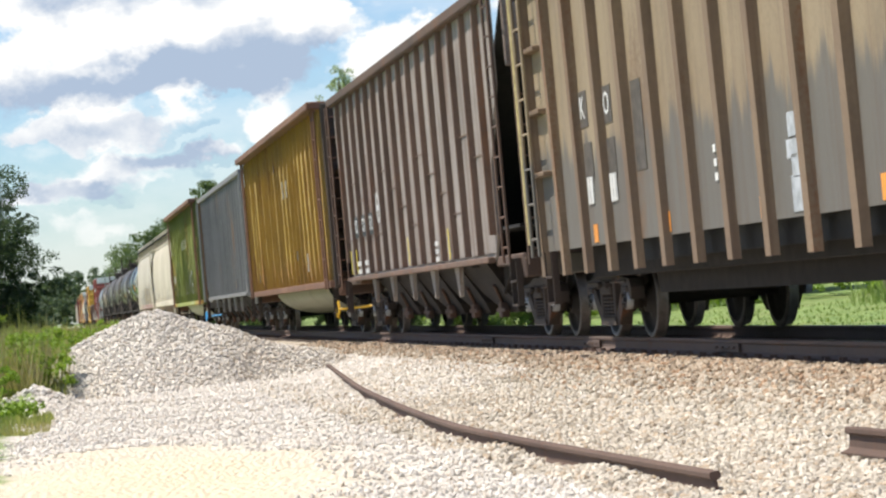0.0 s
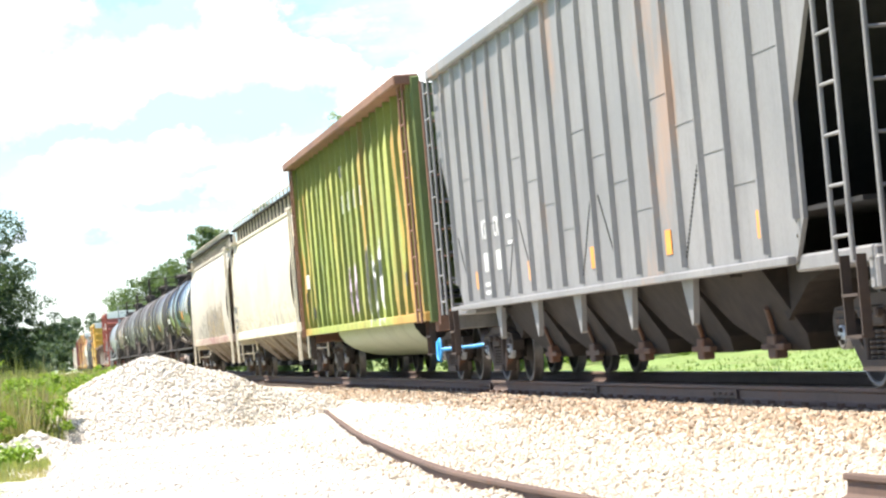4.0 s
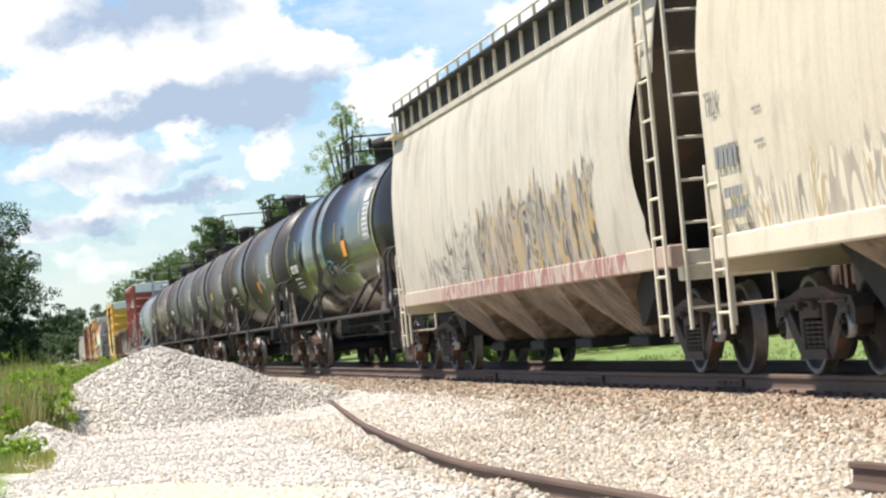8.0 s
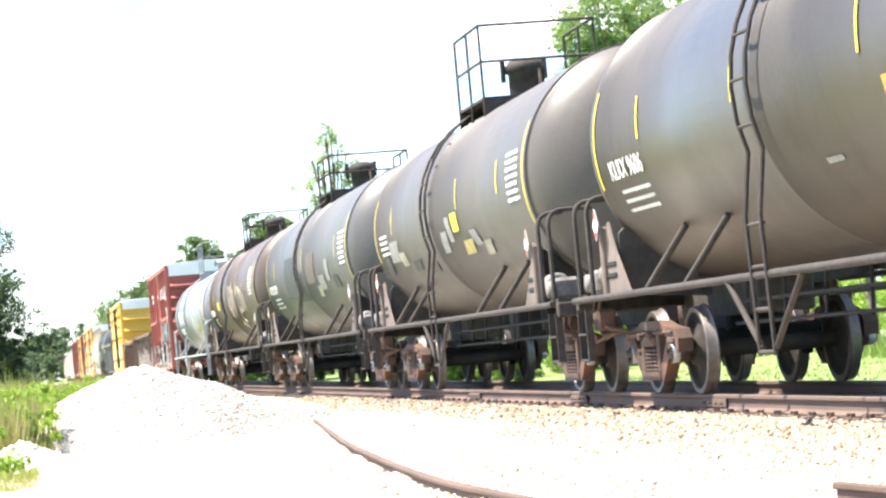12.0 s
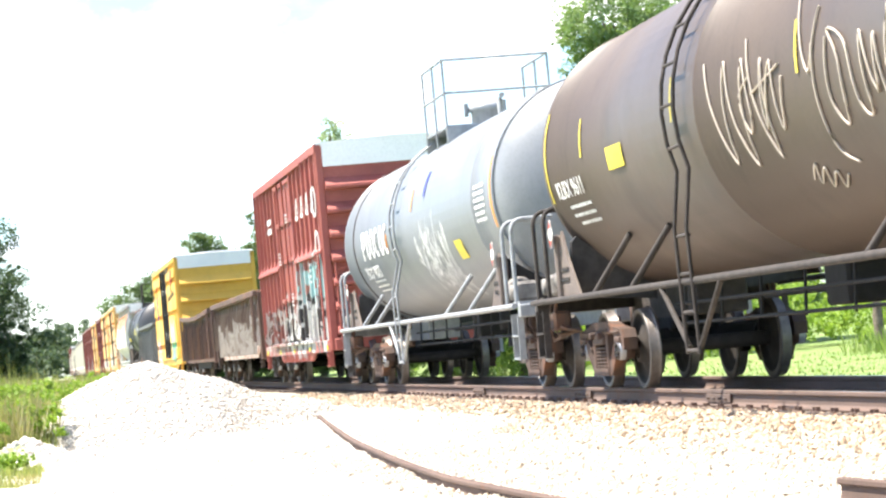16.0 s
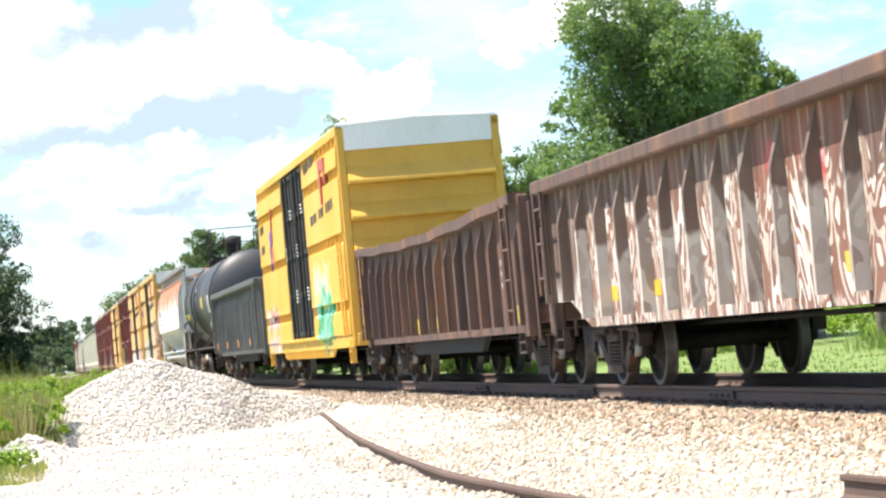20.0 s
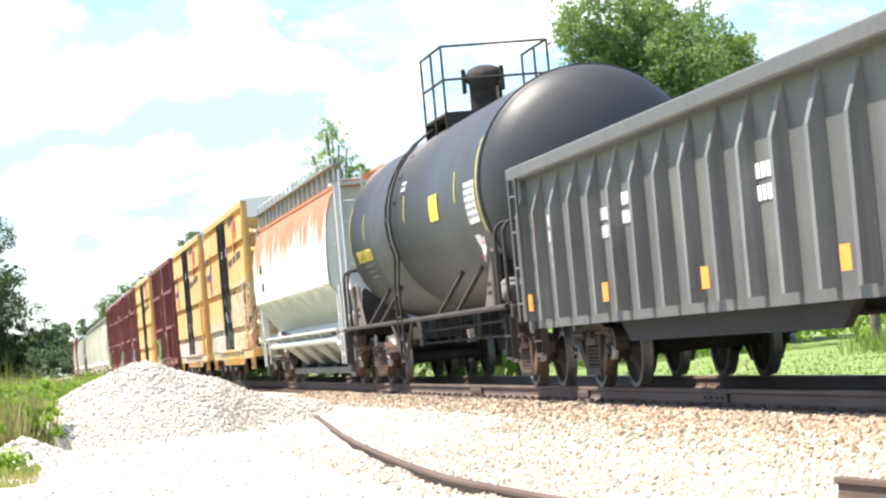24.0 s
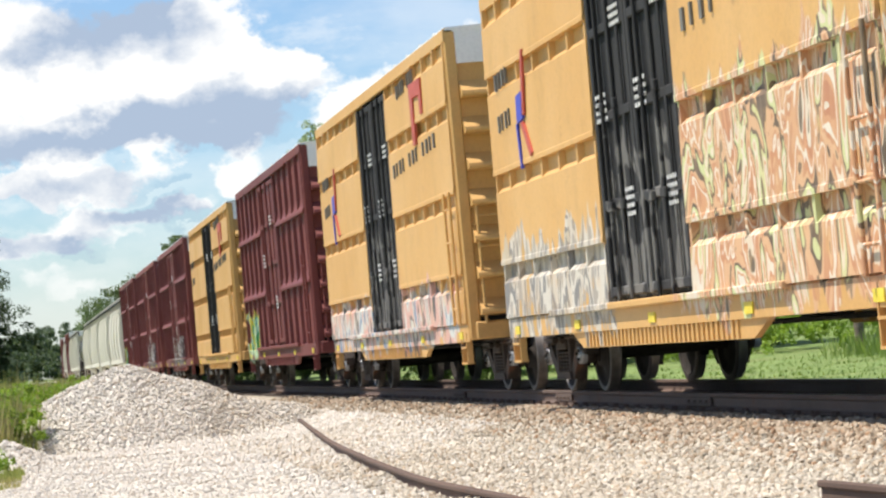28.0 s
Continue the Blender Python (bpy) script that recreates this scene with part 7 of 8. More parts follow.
def tank_paint(name, base, fade, rough, rust=0.1, grime=0.4, seed=0.0, low=None, grafs=(), bump=0.06):
    return painted(name, base, fade, rust, grime, rough, low=low, seed=seed, grafs=grafs, bump=bump)


def ticks(e, f, n=4):
    """Yellow arcs by both end seams and short flashes between them."""
    out = [(-e + 0.10, -e + 0.16, -18, 22, ""), (f - 0.16, f - 0.10, -22, 26, "")]
    for i in range(n):
        x = -e + 2.0 + i * (e + f - 3.9) / max(1, n - 1)
        out.append((x, x + 0.055, -3, 13, ""))
    return out


def spray(m, x, ang, w, tall, seed):
    """A patch of loose sprayed strokes on a shell."""
    r = random.Random(seed)
    return [[(x + r.uniform(-w, w), ang + r.uniform(-tall, tall)) for i in range(5)] for j in range(m)]


# low paints the gravel's brown reflection onto the lower shell
gloss_black = tank_paint("glossy_black_tank", (0.026, 0.027, 0.03), (0.035, 0.035, 0.038), 0.12, 0.0, 0.3, 13, low=(2.2, (0.11, 0.085, 0.066)), bump=0.003)
e, f = 20.8 / 2 - 2.5, 20.8 / 2 - 2.4
carH = place(tank_car("tank_car", "glossy black tank car with yellow edge marks", 20.8, gloss_black, trim, [-0.4], {
    "yellow_mark": ticks(e, f), "orange": [(3.1, 3.75, -15, -3, "")], "dim": [(f - 1.35, f - 0.6, -6, 16, "bars")], "white": [(f - 1.4, f - 0.55, -8, 17, ""), (f - 1.4, f - 0.7, 19, 28, ""), (-e + 0.7, -e + 2.1, -31, -20, "fine")],
    "text": [("KLRX 28860", 0.29, -e + 1.45, -12, "white")]}, 1.0, over=2.5, front_over=2.4, centre_ladder=-0.9, rail=0.62), -151.7, -172.5)
black_i = tank_paint("dull_black_tank", (0.062, 0.054, 0.05), (0.082, 0.071, 0.065), 0.38, 0.05, 0.45, 14, low=(2.5, (0.072, 0.057, 0.046)))
e, f = 17.8 / 2 - 2.0, 17.8 / 2 - 1.7
carI = place(tank_car("tank_car", "dull black tank car with dusty underside", 17.8, black_i, trim, [-0.9], {
    "yellow_mark": ticks(e, f), "orange": [(2.3, 2.9, -23, -11, "")], "dim": [(f - 1.45, f - 0.75, -8, 12, "bars")], "white": [(f - 1.5, f - 0.7, -10, 13, ""), (-e + 0.6, -e + 2.0, -31, -20, "fine"), (3.2, 3.6, -14, -4, "bars")],
    "text": [("KLRX 9606", 0.29, -e + 1.35, -12, "white")]}, 1.0, over=2.0, front_over=1.7, centre_ladder=-0.9, rail=0.5), -172.5, -190.3)
grey_j = tank_paint("grey_brown_tank", (0.085, 0.074, 0.066), (0.105, 0.09, 0.08), 0.48, 0.08, 0.3, 15)
e, f = 17.0 / 2 - 2.0, 17.0 / 2 - 1.7
carJ = place(tank_car("tank_car", "grey-brown tank car with painted-over patches", 17.0, grey_j, trim, [-0.6], {
    "yellow_mark": ticks(e, f) + [(1.2, 1.7, -14, -4, "")], "white": [(f - 1.2, f - 0.45, -8, 14, "bars"), (-e + 0.6, -e + 1.4, -16, -2, "bars")]}, 1.0, over=2.0, front_over=1.7, centre_ladder=-0.6), -190.3, -207.3)
grey_k = tank_paint("slate_tank", (0.088, 0.084, 0.082), (0.108, 0.102, 0.098), 0.5, 0.05, 0.3, 16)
e, f = 19.5 / 2 - 1.9, 19.5 / 2 - 1.9
carK = place(tank_car("tank_car", "slate-grey tank car with dark painted-over patches", 19.5, grey_k, trim, [0.2], {
    "yellow_mark": ticks(e, f, 3), "white": [(f - 1.2, f - 0.4, -8, 14, "bars"), (-e + 0.9, -e + 2.4, -31, -20, "fine")],
    "text": [("UTLX 129159", 0.29, -e + 1.5, -12, "white")]}, 1.0, over=1.9, front_over=1.9, centre_ladder=-0.3, rail=0.75), -207.3, -226.8)
brown_l = tank_paint("brown_tank", (0.088, 0.064, 0.051), (0.105, 0.077, 0.062), 0.48, 0.1, 0.45, 17, low=(2.2, (0.085, 0.06, 0.047)))
e, f = 19.3 / 2 - 1.8, 19.3 / 2 - 1.6
carL = place(tank_car("tank_car", "matt brown tank car with chalky scrawl", 19.3, brown_l, trim, [-1.0], {
    "yellow_mark": ticks(e, f) + [(-e + 3.2, -e + 3.9, -12, -3, "")], "white": [(f - 1.7, f - 0.7, -6, 20, "bars"), (-e + 0.7, -e + 1.9, -31, -21, "fine")],
    "text": [("KLRX 9611", 0.29, -e + 1.2, -14, "white")]}, 1.0, over=1.8, front_over=1.6, centre_ladder=-1.6, rail=0.75), -226.8, -246.1)


def scrawl(car, pts_list, radius, zc, material, name="scrawl"):
    """Loose spray-can lines over the shell; points are (x, degrees above level)."""
    m = Mesh()
    for pts in pts_list:
        path = spline([(x, a, 0) for x, a in pts], 7)
        m.tube([(p.x, -(radius + 0.014) * cos(radians(p.y)), zc + (radius + 0.014) * sin(radians(p.y))) for p in path], 0.013, 4)
    return part(name, m, material, car, "sprayed scrawl")


PATCHES = [plain("slate_overpaint", (0.055, 0.057, 0.06), 0.6, 0, 0.25), plain("dove_overpaint", (0.24, 0.235, 0.225), 0.65, 0, 0.25), plain("cream_overpaint", (0.36, 0.33, 0.25), 0.65, 0, 0.25),
           plain("brown_overpaint", (0.11, 0.085, 0.07), 0.65, 0, 0.25), plain("mustard_overpaint", (0.46, 0.38, 0.13), 0.6, 0, 0.2)]


def overpaint(car, spots, radius=1.52, zc=2.70):
    """Patches painted over the shell: (x, degrees above level, width, degrees tall, slant, which paint)."""
    for n, (x, ang, w, tall, slant, which) in enumerate(spots):
        vs = []
        for i in range(4):
            a = radians(ang - tall / 2 + tall * i / 3)
            dx = slant * (i / 3 - 0.5)
            r = radius + 0.015 + 0.0006 * n
            vs += [(x + dx - w / 2, -r * cos(a), zc + r * sin(a)), (x + dx + w / 2, -r * cos(a), zc + r * sin(a))]
        part("paint_patch", Mesh().add(vs, [(2 * i, 2 * i + 1, 2 * i + 3, 2 * i + 2) for i in range(3)], True), PATCHES[which], car, "patch of overpaint")


overpaint(carJ, [(-4.6, -14, 0.9, 13, 0.2, 1), (-3.9, -20, 0.6, 9, -0.1, 2), (-2.9, -26, 0.7, 7, 0.1, 0), (0.3, -18, 0.5, 12, 0.15, 1), (0.9, -12, 0.35, 14, -0.1, 1), (2.0, -24, 0.7, 8, 0.2, 4), (2.7, -20, 0.45, 9, -0.2, 1),
                 (3.3, -27, 0.5, 8, 0.2, 2), (-5.6, -22, 0.5, 12, 0.1, 0), (-1.6, -30, 0.8, 6, 0.1, 3)])
overpaint(carK, [(-2.6, -6, 2.0, 34, 0.2, 0), (-0.9, -18, 1.3, 22, -0.2, 0), (1.6, -4, 1.4, 24, 0.3, 3), (3.2, -18, 0.9, 12, 0.1, 1), (4.4, -10, 0.5, 16, 0.1, 1), (2.4, -24, 0.6, 9, 0.2, 2), (5.4, -20, 0.7, 10, -0.1, 0)])
overpaint(carI, [(4.2, -16, 0.7, 7, 0.0, 1), (0.6, -30, 0.4, 2, 0.0, 1)])
chalk = plain("chalky_spray", (0.46, 0.40, 0.34), 0.8, 0, 0.1)
# two looping words: strokes from a high point to a low one and back
zig = [[(-0.6, 12), (-0.35, -8), (-0.1, -24), (0.05, 10), (0.25, -14), (0.45, -26), (0.6, 8), (0.75, -8), (0.6, -16), (0.5, -4), (0.85, 2)],
       [(0.75, 14), (0.95, -10), (1.15, -26), (1.2, 6), (1.1, -16), (1.45, 4), (1.5, -18), (1.75, -2)], [(0.85, -4), (1.7, 2)],
       [(2.2, 20), (2.45, -4), (2.75, 14)], [(2.6, 4), (2.5, -26), (2.75, -34)],
       [(2.95, 4), (2.85, -14), (3.05, -22), (3.2, -4), (3.0, 6), (3.4, 0), (3.45, -18), (3.65, -20), (3.75, 2), (3.9, -16), (4.05, 0), (4.1, -20), (4.4, 6), (4.35, -18), (4.7, -4), (4.6, -22), (5.0, 2)],
       [(1.5, -36), (1.75, -31), (1.6, -38), (1.9, -33), (1.8, -40), (2.1, -35), (2.05, -41), (2.3, -37)]]
scrawl(carL, zig, 1.52, 2.70, chalk)
teal = plain("teal_spray", (0.13, 0.25, 0.27), 0.8, 0, 0.15)
scrawl(carH, spray(4, -0.3, -2, 0.2, 18, 3) + spray(2, 0.5, -20, 0.6, 6, 4), 1.52, 2.70, teal)
scrawl(carH, spray(3, 2.4, -24, 1.5, 6, 5), 1.52, 2.70, M["dim"])

grey_m = tank_paint("light_grey_tank", (0.20, 0.213, 0.23), (0.225, 0.238, 0.255), 0.42, 0.03, 0.2, 18,
                    grafs=[(0.2, 3.0, 1.55, 2.5, [(0.5, 0.5, 0.5), (0.20, 0.21, 0.23), (0.62, 0.62, 0.62), (0.20, 0.21, 0.23), (0.66, 0.66, 0.66)])])
e, f = 19.1 / 2 - 1.6, 19.1 / 2 - 1.9
carM = place(tank_car("tank_car", "light grey tank car with bold white lettering and orange edge marks", 19.1, grey_m, trim_g, [f - 1.65], {
    "orange": [(f - 0.2, f - 0.1, -18, 20, ""), (0.4, 0.5, 8, 22, ""), (-2.5, -2.4, -12, 0, "")], "yellow_mark": [(3.9, 4.5, -30, -18, "")],
    "white": [(f - 1.4, f - 0.65, -14, 7, "bars"), (-e + 2.4, -e + 3.8, -38, -29, "fine")], "text": [("PROX 40828", 0.33, -e + 3.0, -23, "white")],
    "blue": [(1.6, 1.75, 14, 30, "")]}, 0.7, over=1.6, front_over=1.9, radius=1.46, zc=2.64, centre_ladder=-1.1), -246.1, -265.2)
m = Mesh().lathe([(-0.05, 1.46), (-0.045, 1.475), (0.045, 1.475), (0.05, 1.46)], "x", (-e + 1.25, 0, 2.64), 64)
part("head_ring", m, trim, carM)
# six bold block shapes in a row, round ones and square ones
for i, kind in enumerate("prococ"):
    m = Mesh()
    x0 = -e + 2.4 + 0.56 * i
    for u, v, w, q in ([(0, 0, 0.13, 20), (0.13, 16, 0.3, 4), (0.13, 8, 0.3, 3.5), (0.32, 9, 0.11, 9)] if kind == "p" else [(0, 3, 0.13, 14), (0.10, 16, 0.24, 4), (0.10, 0, 0.24, 4)] + ([(0.31, 3, 0.13, 14)] if kind != "c" else [])):
        vs = []
        for k in range(4):
            a = radians(-13 + v + q * k / 3)
            vs += [(x0 + u, -1.475 * cos(a), 2.64 + 1.475 * sin(a)), (x0 + u + w, -1.475 * cos(a), 2.64 + 1.475 * sin(a))]
        m.add(vs, [(2 * k, 2 * k + 1, 2 * k + 3, 2 * k + 2) for k in range(3)], True)
    part("block_sign", m, M["white"], carM, "bold white block shape")

# -- box cars and gondolas --
white_top = painted("white_end_paint", (0.90, 0.89, 0.87), (0.86, 0.85, 0.83), 0.03, 0.06, 0.6, seed=19)
red_n = painted("red_box_car_paint", (0.30, 0.07, 0.054), (0.345, 0.098, 0.077), 0.2, 0.3, 0.6, seed=20, streak=0.18, streakcol=(0.14, 0.05, 0.04),
                grafs=[(1.3, 6.5, 1.75, 2.7, [(0.25, 0.45, 0.46), (0.30, 0.50, 0.50), (0.28, 0.10, 0.08), (0.27, 0.46, 0.47)]),
                       (-1.6, 6.6, 0.72, 1.95, [(0.02, 0.02, 0.021), (0.03, 0.028, 0.027), (0.045, 0.04, 0.038), (0.4, 0.38, 0.36), (0.025, 0.024, 0.023), (0.035, 0.032, 0.03), (0.022, 0.022, 0.022)], ((0.52, 0.51, 0.49), 0.42)),
                       (-6.8, -1.5, 0.72, 1.85, [(0.40, 0.37, 0.34), (0.12, 0.08, 0.07), (0.45, 0.42, 0.39), (0.20, 0.065, 0.05), (0.10, 0.07, 0.06), (0.22, 0.10, 0.08)])])
carN = place(boxcar("box_car", "faded red box car with sprayed lettering along the bottom", 16.1, red_n, red_n, 3.5, (2.75,), white_top, posts=6, leaves=1), -265.2, -281.3)
m = Mesh()
bars(m, -3.6, -1.61, 4.0, 0.9, 2, 0.14, 0.08, 2)
for i in range(4):
    x0 = 2.75 + 1.0 * i
    for u, w, z in ((0.0, 0.42, 3.62), (0.08, 0.1, 3.70), (0.14, 0.1, 3.80), (0.2, 0.1, 3.90), (0.26, 0.16, 3.98), (0.34, 0.1, 3.86), (0.36, 0.1, 3.74)):
        m.box(x0 + u, x0 + u + w, -1.61, -1.602, z, z + 0.10)
bars(m, 4.6, -1.61, 2.6, 0.3, 4, 0.05, 0.07, 4)
for z0 in (2.9, 3.8):
    for i in range(22):
        a = 2 * pi * i / 22
        m.box(6.35 + 0.3 * cos(a) - 0.05, 6.35 + 0.3 * cos(a) + 0.05, -1.612, -1.602, z0 + 0.28 * sin(a) - 0.04, z0 + 0.28 * sin(a) + 0.04)
tagged(part("stencil", m, M["white"], carN), kind="stuff")

brown_o = painted("rust_brown_gondola", (0.15, 0.062, 0.042), (0.10, 0.055, 0.043), 0.45, 0.5, 0.75, seed=21, streak=0.5, streakcol=(0.48, 0.42, 0.36), blotch=(0.35, (0.23, 0.075, 0.042)), low=(1.25, (0.66, 0.62, 0.57)),
                  grafs=[(-6.4, 8.4, 0.6, 1.95, [(0.64, 0.60, 0.55), (0.19, 0.088, 0.06), (0.50, 0.43, 0.37), (0.21, 0.10, 0.07), (0.64, 0.60, 0.55), (0.15, 0.08, 0.06), (0.36, 0.25, 0.19)])],
                  spots=[(1.6, 2.0, 0.22, (0.5, 0.08, 0.08)), (2.9, 1.85, 0.2, (0.5, 0.08, 0.08)), (5.6, 1.35, 0.28, (0.5, 0.06, 0.08)), (6.9, 1.2, 0.24, (0.5, 0.06, 0.08))])
rib_o = painted("sprayed_rib_paint", (0.20, 0.145, 0.115), (0.15, 0.105, 0.085), 0.1, 0.4, 0.7, seed=21.5, streak=0.4, streakcol=(0.10, 0.06, 0.047),
                grafs=[(-6.4, 8.4, 0.5, 1.7, [(0.52, 0.48, 0.43), (0.44, 0.39, 0.34), (0.54, 0.50, 0.45), (0.34, 0.28, 0.24), (0.50, 0.46, 0.41)])])
gond = painted("dark_brown_gondola", (0.11, 0.066, 0.053), (0.155, 0.088, 0.068), 0.6, 0.6, 0.7, seed=22, streak=0.85, streakcol=(0.055, 0.036, 0.03), blotch=(0.3, (0.22, 0.11, 0.06)))
carO = place(ribbed_open_car("gondola", "rusty brown gondola covered in sprayed paint", "gondola", 17.0, brown_o, gond, 0.72, 2.36, 17, "flat", M["under"], 1.45, 0.15, 0.09, slope_end=0.32, taper=True, rib_paint=rib_o), -281.3, -298.3)
squares(carO, "reflector", [(x, 0.26, 0.98, 0.16) for x in (-4.7, -2.8, 0.5, 3.3)], -1.468, M["yellow"], "yellow reflective square")
carP = place(ribbed_open_car("gondola", "dark brown rusty gondola with plain ribbed sides", "gondola", 16.5, gond, gond, 0.72, 2.36, 17, "flat", M["under"], 1.45, 0.15, 0.09, taper=True, sill=False, sag=0.12), -298.3, -314.8)
squares(carP, "reflector", [(x, 0.27, 0.84, 0.24) for x in (-7.4, -4.05, -1.95, 0.13, 3.2, 6.7)], -1.478, M["yellow_mark"], "yellow reflective square")
m = Mesh()
bars(m, 5.75, -1.475, 1.7, 0.3, 3, 0.07, 0.08, 3)
bars(m, -6.02, -1.475, 1.66, 0.4, 1, 0.28, 0.10, 7)
tagged(part("stencil", m, M["chalk"], carP), kind="stuff")
lettering("80", 0.38, carP, (-6.98, -1.478, 1.94), M["chalk"], 0, squeeze=0.8)
lettering("156", 0.36, carP, (-6.96, -1.478, 1.53), M["chalk"], 0, squeeze=0.75)

yellow_q = painted("yellow_box_car_paint", (0.74, 0.43, 0.064), (0.69, 0.395, 0.058), 0.08, 0.2, 0.5, seed=23,
                   grafs=[(2.9, 5.7, 1.3, 2.45, [(0.36, 0.60, 0.50), (0.42, 0.66, 0.58), (0.70, 0.46, 0.10), (0.38, 0.62, 0.52)]), (3.1, 5.8, 0.8, 1.95, [(0.015, 0.25, 0.09), (0.03, 0.32, 0.13), (0.66, 0.58, 0.05), (0.02, 0.28, 0.10)], ((0.20, 0.52, 0.40), 0.6)),
                          (-7.9, -5.2, 1.25, 1.8, [(0.72, 0.62, 0.62), (0.70, 0.45, 0.52), (0.14, 0.07, 0.05), (0.74, 0.66, 0.64)], ((0.5, 0.2, 0.2), 0.5)), (-7.9, -5.0, 0.72, 1.15, [(0.48, 0.36, 0.66), (0.40, 0.28, 0.62), (0.60, 0.52, 0.70)], ((0.70, 0.42, 0.07), 0.45))])
door_k = painted("black_door_paint", (0.018, 0.018, 0.019), (0.028, 0.028, 0.029), 0.05, 0.3, 0.85, seed=24)


door_u = painted("black_sprayed_door_paint", (0.018, 0.018, 0.019), (0.03, 0.03, 0.031), 0.05, 0.3, 0.8, seed=24.5,
                 grafs=[(-1.5, 1.4, 1.1, 2.6, [(0.02, 0.02, 0.021), (0.03, 0.03, 0.03), (0.018, 0.018, 0.019), (0.03, 0.03, 0.03), (0.022, 0.022, 0.022)], ((0.15, 0.145, 0.135), 0.55))])


def emblem(car, x, z, s=1.0):
    """A crossed emblem of red and blue strokes, drawn as plain shapes."""
    for mt, pts in (("blue", [(-0.35, 0.0), (0.15, 0.05), (0.2, 0.5), (-0.3, 0.45)]), ("red", [(0.25, 0.1), (0.5, 1.15), (0.38, 1.15), (0.05, 0.1)]),
                    ("red", [(0.1, 0.0), (0.62, -0.55), (0.45, -0.6), (-0.1, 0.0)]), ("blue", [(-0.35, 0.0), (-0.25, -0.75), (-0.35, -0.75), (-0.45, 0.0)])):
        vs = [(x + a * s, -1.642, z + b * s) for a, b in pts]
        n = len(vs)
        part("emblem", Mesh().add(vs + [(a, b + 0.03, c) for a, b, c in vs], [tuple(range(n)), tuple(range(n, 2 * n))[::-1]] + [(i, (i + 1) % n, n + (i + 1) % n, n + i) for i in range(n)]), M[mt], car)


def ridge_marks(car, h, red=True):
    m = Mesh()
    for x0, z0, n, w, pitch in ((3.0, 4.42, 9, 0.11, 0.21), (h - 5.0, 3.30, 13, 0.17, 0.31), (-h + 0.7, 3.2, 4, 0.12, 0.21), (-h + 0.7, 3.7, 4, 0.12, 0.21)):
        for i in range(n):
            if i in (4, 8):
                continue
            x = x0 + pitch * i
            z = z0 + 0.012 * i
            m.box(x, x + w * (0.3 if i % 2 else 0.55), -1.636, -1.60, z, z + 0.2)
    tagged(part("stencil", m, M["print"], car), kind="stuff")
    if red:
        m = Mesh()
        m.box(h - 2.9, h - 2.65, -1.64, -1.60, 3.62, 4.5)
        m.box(h - 2.65, h - 1.9, -1.64, -1.60, 4.28, 4.5)
        m.box(h - 2.1, h - 1.9, -1.64, -1.60, 4.0, 4.28)
        part("emblem", m, M["red"], car, "bold red emblem")


made = boxcar("box_car", "bright yellow box car with black double doors and green sprayed lettering", 19.1, yellow_q, door_k, 4.6, (4.2, 2.95, 1.65), white_top, posts=9, end_ribs=5, flush=True)
carQ = place(made, -314.8, -333.9)
ridge_marks(carQ, made[1])
emblem(carQ, -5.2, 3.3, 0.8)

grey_r = painted("dark_grey_gondola", (0.105, 0.105, 0.104), (0.145, 0.143, 0.138), 0.15, 0.4, 0.6, seed=25, streak=0.3, streakcol=(0.07, 0.07, 0.07), low=(1.3, (0.10, 0.10, 0.10)))
rib_r = painted("scraped_grey_rib_paint", (0.19, 0.19, 0.187), (0.13, 0.128, 0.124), 0.3, 0.4, 0.55, seed=25.5, streak=0.5, streakcol=(0.09, 0.085, 0.08))
carR = place(ribbed_open_car("gondola", "dark grey high-sided gondola with scraped ribs", "gondola", 17.4, grey_r, grey_r, 0.78, 2.62, 17, "flat", M["under"], 1.47, 0.17, 0.12, sill=False, taper=True, rib_paint=rib_r), -333.9, -351.3)
m = Mesh()
for x, z, l in ((-6.6, 2.1, 0.4), (-6.55, 1.75, 0.35), (-6.4, 1.3, 0.3), (-3.9, 2.0, 0.5), (-3.0, 2.1, 0.45), (2.0, 2.0, 0.5)):
    bars(m, x, -1.50, z, l, 2, 0.13, 0.06, int(10 * x))
tagged(part("stencil", m, M["white"], carR), kind="stuff")
squares(carR, "reflector", [(x, 0.26, 1.0, 0.20) for x in (-7.6, -3.6, 0.4, 4.4)], -1.612, M["orange"], "orange reflective square")

matt_black = tank_paint("matt_black_tank", (0.036, 0.037, 0.041), (0.044, 0.045, 0.049), 0.5, 0.0, 0.15, 26)
e, f = 17.9 / 2 - 2.5, 17.9 / 2 - 1.9
carS = place(tank_car("tank_car", "matt black tank car with yellow marks and lettering", 17.9, matt_black, trim, [-1.2], {
    "yellow_mark": ticks(e, f, 3) + [(2.9, 3.65, -8, 6, "")], "dim": [(f - 1.05, f - 0.35, -14, 3, "bars")], "white": [(f - 1.1, f - 0.3, -16, 5, ""), (f - 1.15, f - 0.75, -30, -22, ""), (-0.1, 0.4, 16, 22, "bars")],
    "print": [(-e + 1.2, -e + 2.3, -30, -20, "fine")], "text": [("UTLX 678270", 0.31, -e + 1.7, -14, "yellow_mark")]}, 1.25, radius=1.55, zc=2.72, over=2.5, front_over=1.9, centre_ladder=-0.8), -351.3, -369.2)

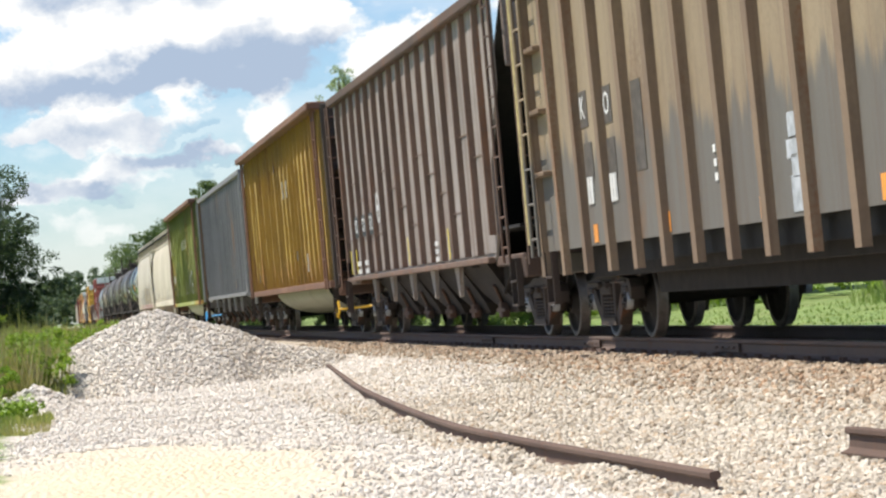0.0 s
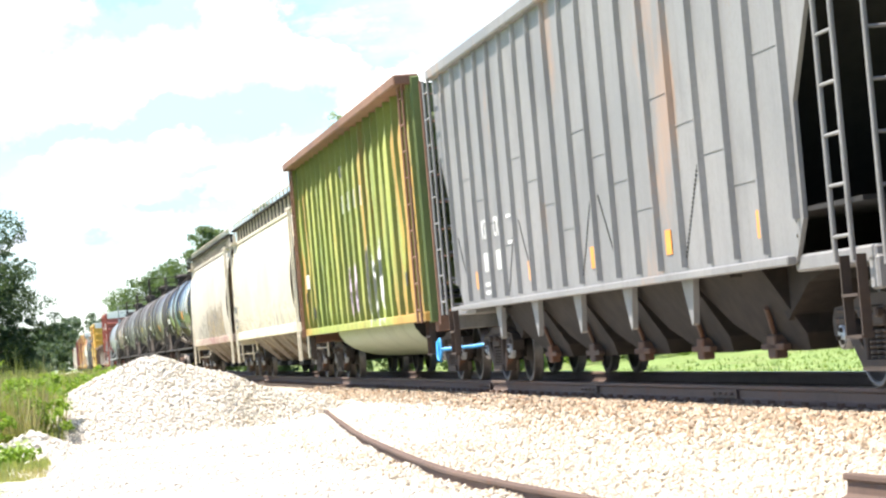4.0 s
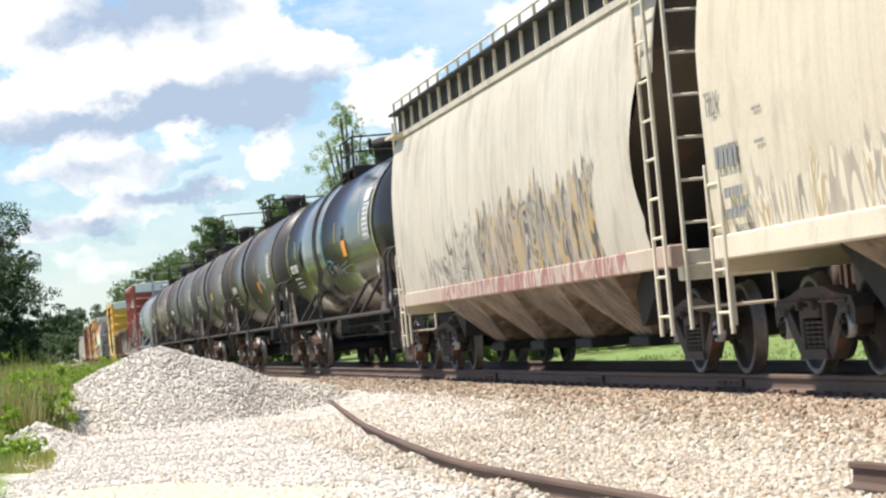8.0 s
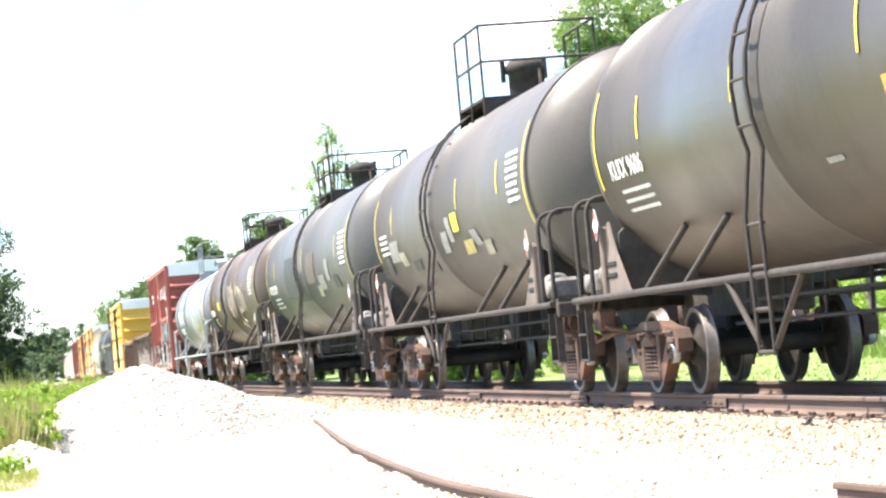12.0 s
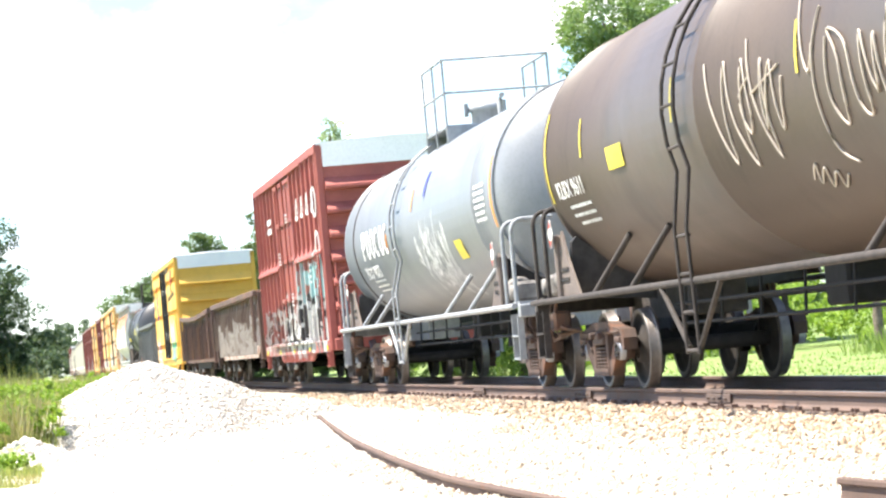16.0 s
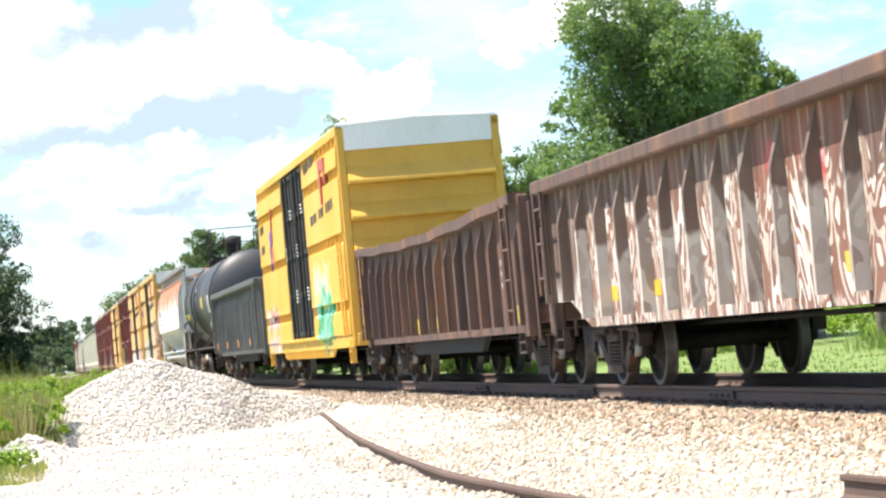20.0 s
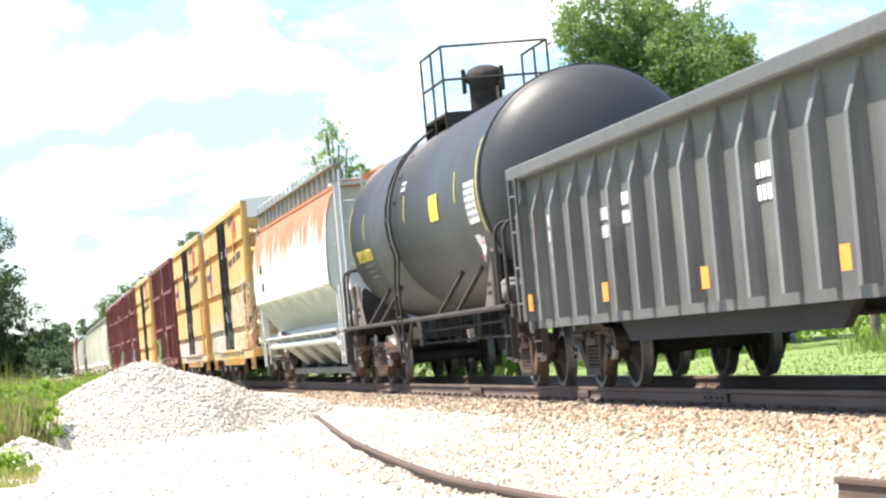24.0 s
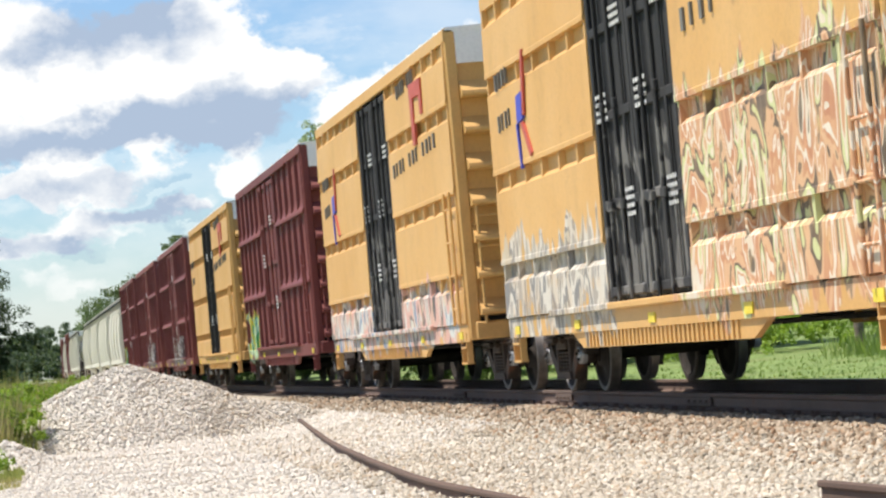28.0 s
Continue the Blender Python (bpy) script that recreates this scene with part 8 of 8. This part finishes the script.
BELLY = [(1.00, 1.26), (1.30, 1.65), (1.57, 2.02), (1.60, 2.06), (1.61, 2.4), (1.60, 2.9), (1.55, 3.4), (1.44, 3.75), (1.30, 3.95)]
white_t = painted("white_rusting_hopper_paint", (0.74, 0.725, 0.675), (0.70, 0.68, 0.62), 0.10, 0.2, 0.5, seed=27, top_rust=(4.05, 4.62, (0.42, 0.145, 0.05)), rustcol=(0.50, 0.33, 0.12), blotch=(-0.05, (0.52, 0.34, 0.14)), streak=0.2, streakcol=(0.5, 0.36, 0.16), low=(2.0, (0.36, 0.36, 0.35)),
                  spots=[(-1.0, 2.33, 0.28, (0.25, 0.52, 0.45)), (1.1, 2.3, 0.3, (0.25, 0.52, 0.45)), (2.4, 2.28, 0.3, (0.28, 0.52, 0.46)), (-2.3, 2.68, 0.2, (0.6, 0.27, 0.07)), (-1.2, 2.62, 0.24, (0.6, 0.33, 0.1)),
                         (0.6, 2.76, 0.26, (0.58, 0.36, 0.12)), (-6.9, 2.47, 0.25, (0.58, 0.33, 0.1)), (4.2, 2.6, 0.3, (0.58, 0.36, 0.12))])
grey_t = painted("pale_grey_frame_paint", (0.58, 0.58, 0.56), (0.62, 0.615, 0.59), 0.1, 0.2, 0.55, seed=28)
# the bays' shade as a grey paint, with rust and brown streaks over it
bay_t = painted("shade_grey_hopper_paint", (0.36, 0.35, 0.33), (0.28, 0.27, 0.25), 0.3, 0.5, 0.7, seed=28.5, streak=0.5, streakcol=(0.10, 0.085, 0.07))
carT = place(covered_hopper("covered_hopper", "white covered hopper car with rust running down from the roof", 17.4, white_t, grey_t, BELLY, 0.5, 1.35, 4, 4.25, pd=True, bay_paint=bay_t), -369.2, -386.6)
lettering("NAHX", 0.36, carT, (-5.76, -1.62, 2.87), M["black"], 0, squeeze=0.7)
m = Mesh()
lettering("60829", 0.30, carT, (-5.45, -1.625, 2.42), M["black"], 0, squeeze=0.7)
bars(m, -4.75, -1.618, 2.78, 0.2, 2, 0.05, 0.1, 3)
tagged(part("stencil", m, M["black"], carT), kind="stuff")
for s in (-1, 1):
    m = Mesh().prism_x([(s * 1.56, 1.99), (s * 1.64, 2.03), (s * 1.645, 2.09), (s * 1.59, 2.13)], -7.1, 7.1)
    part("side_ridge", m, white_t, carT, "pressed ridge where the side turns in")

yellow_u = painted("ochre_box_car_paint", (0.64, 0.38, 0.13), (0.60, 0.345, 0.115), 0.12, 0.2, 0.55, seed=29,
                   grafs=[(1.3, 7.7, 0.75, 2.9, MULTIPAL), (-7.5, -1.6, 0.7, 1.9, [(0.5, 0.45, 0.35), (0.2, 0.2, 0.2), (0.58, 0.55, 0.48), (0.35, 0.32, 0.28), (0.55, 0.33, 0.1)])])
yellow_v = painted("ochre_box_car_paint_b", (0.64, 0.38, 0.13), (0.60, 0.35, 0.12), 0.12, 0.2, 0.55, seed=30, grafs=[(-7.2, 6.5, 0.7, 1.6, BLUEPAL)])
yellow_x = painted("ochre_box_car_paint_c", (0.62, 0.365, 0.125), (0.58, 0.335, 0.11), 0.15, 0.25, 0.55, seed=31)
red_w = painted("dark_red_box_car_paint", (0.15, 0.03, 0.027), (0.18, 0.042, 0.036), 0.12, 0.25, 0.6, seed=32, grafs=[(-7.0, -4.6, 0.7, 1.8, GREENPAL)])
red_y = painted("dark_red_box_car_paint_b", (0.17, 0.036, 0.032), (0.22, 0.06, 0.05), 0.2, 0.25, 0.6, seed=33, grafs=[(-2.0, 3.0, 0.7, 1.7, GREYPAL)])
for nm, lab, pt, dp, front, rear, lv in (
        ("U", "ochre-yellow box car with black doors and large sprayed lettering", yellow_u, door_u, -386.6, -403.5, 2),
        ("V", "ochre-yellow box car with black doors and sprayed lower edge", yellow_v, door_u, -403.5, -420.4, 2),
        ("W", "dark red box car with green spray at the far end", red_w, red_w, -420.4, -437.3, 1),
        ("X", "ochre-yellow box car with black doors", yellow_x, door_k, -437.3, -454.2, 2),
        ("Y", "dark red box car", red_y, red_y, -454.2, -471.1, 1),
        ("Z", "dark red box car with grey spray along the bottom", red_y, red_y, -471.1, -488.0, 1),
        ("AA", "dark red box car", red_w, red_w, -488.0, -504.9, 1)):
    ochre = dp in (door_k, door_u)
    made = boxcar("box_car", lab, front - rear, pt, dp, 3.2, (3.95, 2.75, 1.65) if ochre else (3.6, 2.2), white_top, posts=6 if ochre else 5, leaves=lv, inset=1.35, flush=ochre)
    place(made, front, rear)
    if ochre:
        ridge_marks(made[0], made[1])
        if nm in "UV":
            emblem(made[0], -5.0, 3.2, 0.7)

# -- the tail far up the line --
pale_p = painted("pale_hopper_paint", (0.70, 0.66, 0.57), (0.65, 0.61, 0.52), 0.05, 0.15, 0.6, seed=34)
s = -504.9
for kind, ln in (("hopper", 18.0), ("hopper", 18.0), ("hopper", 18.0), ("hopper", 18.0), ("tank", 17.5), ("hopper", 17.5), ("hopper", 17.5), ("red", 16.9), ("hopper", 17.5), ("red", 16.9), ("tank", 17.5)):
    if kind == "hopper":
        place(covered_hopper("covered_hopper", "pale covered hopper car with upright side posts", ln, pale_p, pale_p, ROUND, 0.9, 1.5, 3, 4.25, panels=4), s, s - ln)
    elif kind == "tank":
        place(tank_car("tank_car", "dull black tank car", ln, black_i, trim, [0.0], {}, 1.0), s, s - ln)
    else:
        place(boxcar("box_car", "dark red box car", ln, red_y, red_y, 3.2, (2.75,), white_top, posts=4, leaves=1), s, s - ln)
    s -= ln


# ---- what moves ----
def motions():
    for car, s0 in CARS:
        rows = []
        for i in range(15):
            x = s0 + run(2.0 * i)
            rows.append((2.0 * i, pose(x, track_y(x), 0, 0, 0, math.degrees(x * BEND))))
        walk(car, rows)
    # all wheels roll alike: one turning for the leading axles and one for the trailing ones
    made = {}
    for ob, side in WHEELSETS:
        if side not in made:
            rows = [(i / FPS, pose(side * AXLE, 0, WHEEL_R, 0, 0, 0) @ Matrix.Rotation(run(i / FPS) / WHEEL_R, 4, "Y")) for i in range(frame(28.0))]
            walk(ob, rows)
            made[side] = ob.animation_data
        else:
            ob.rotation_mode = "QUATERNION"
            ad = ob.animation_data_create()
            ad.action = made[side].action
            ad.action_slot = made[side].action_slot


motions()
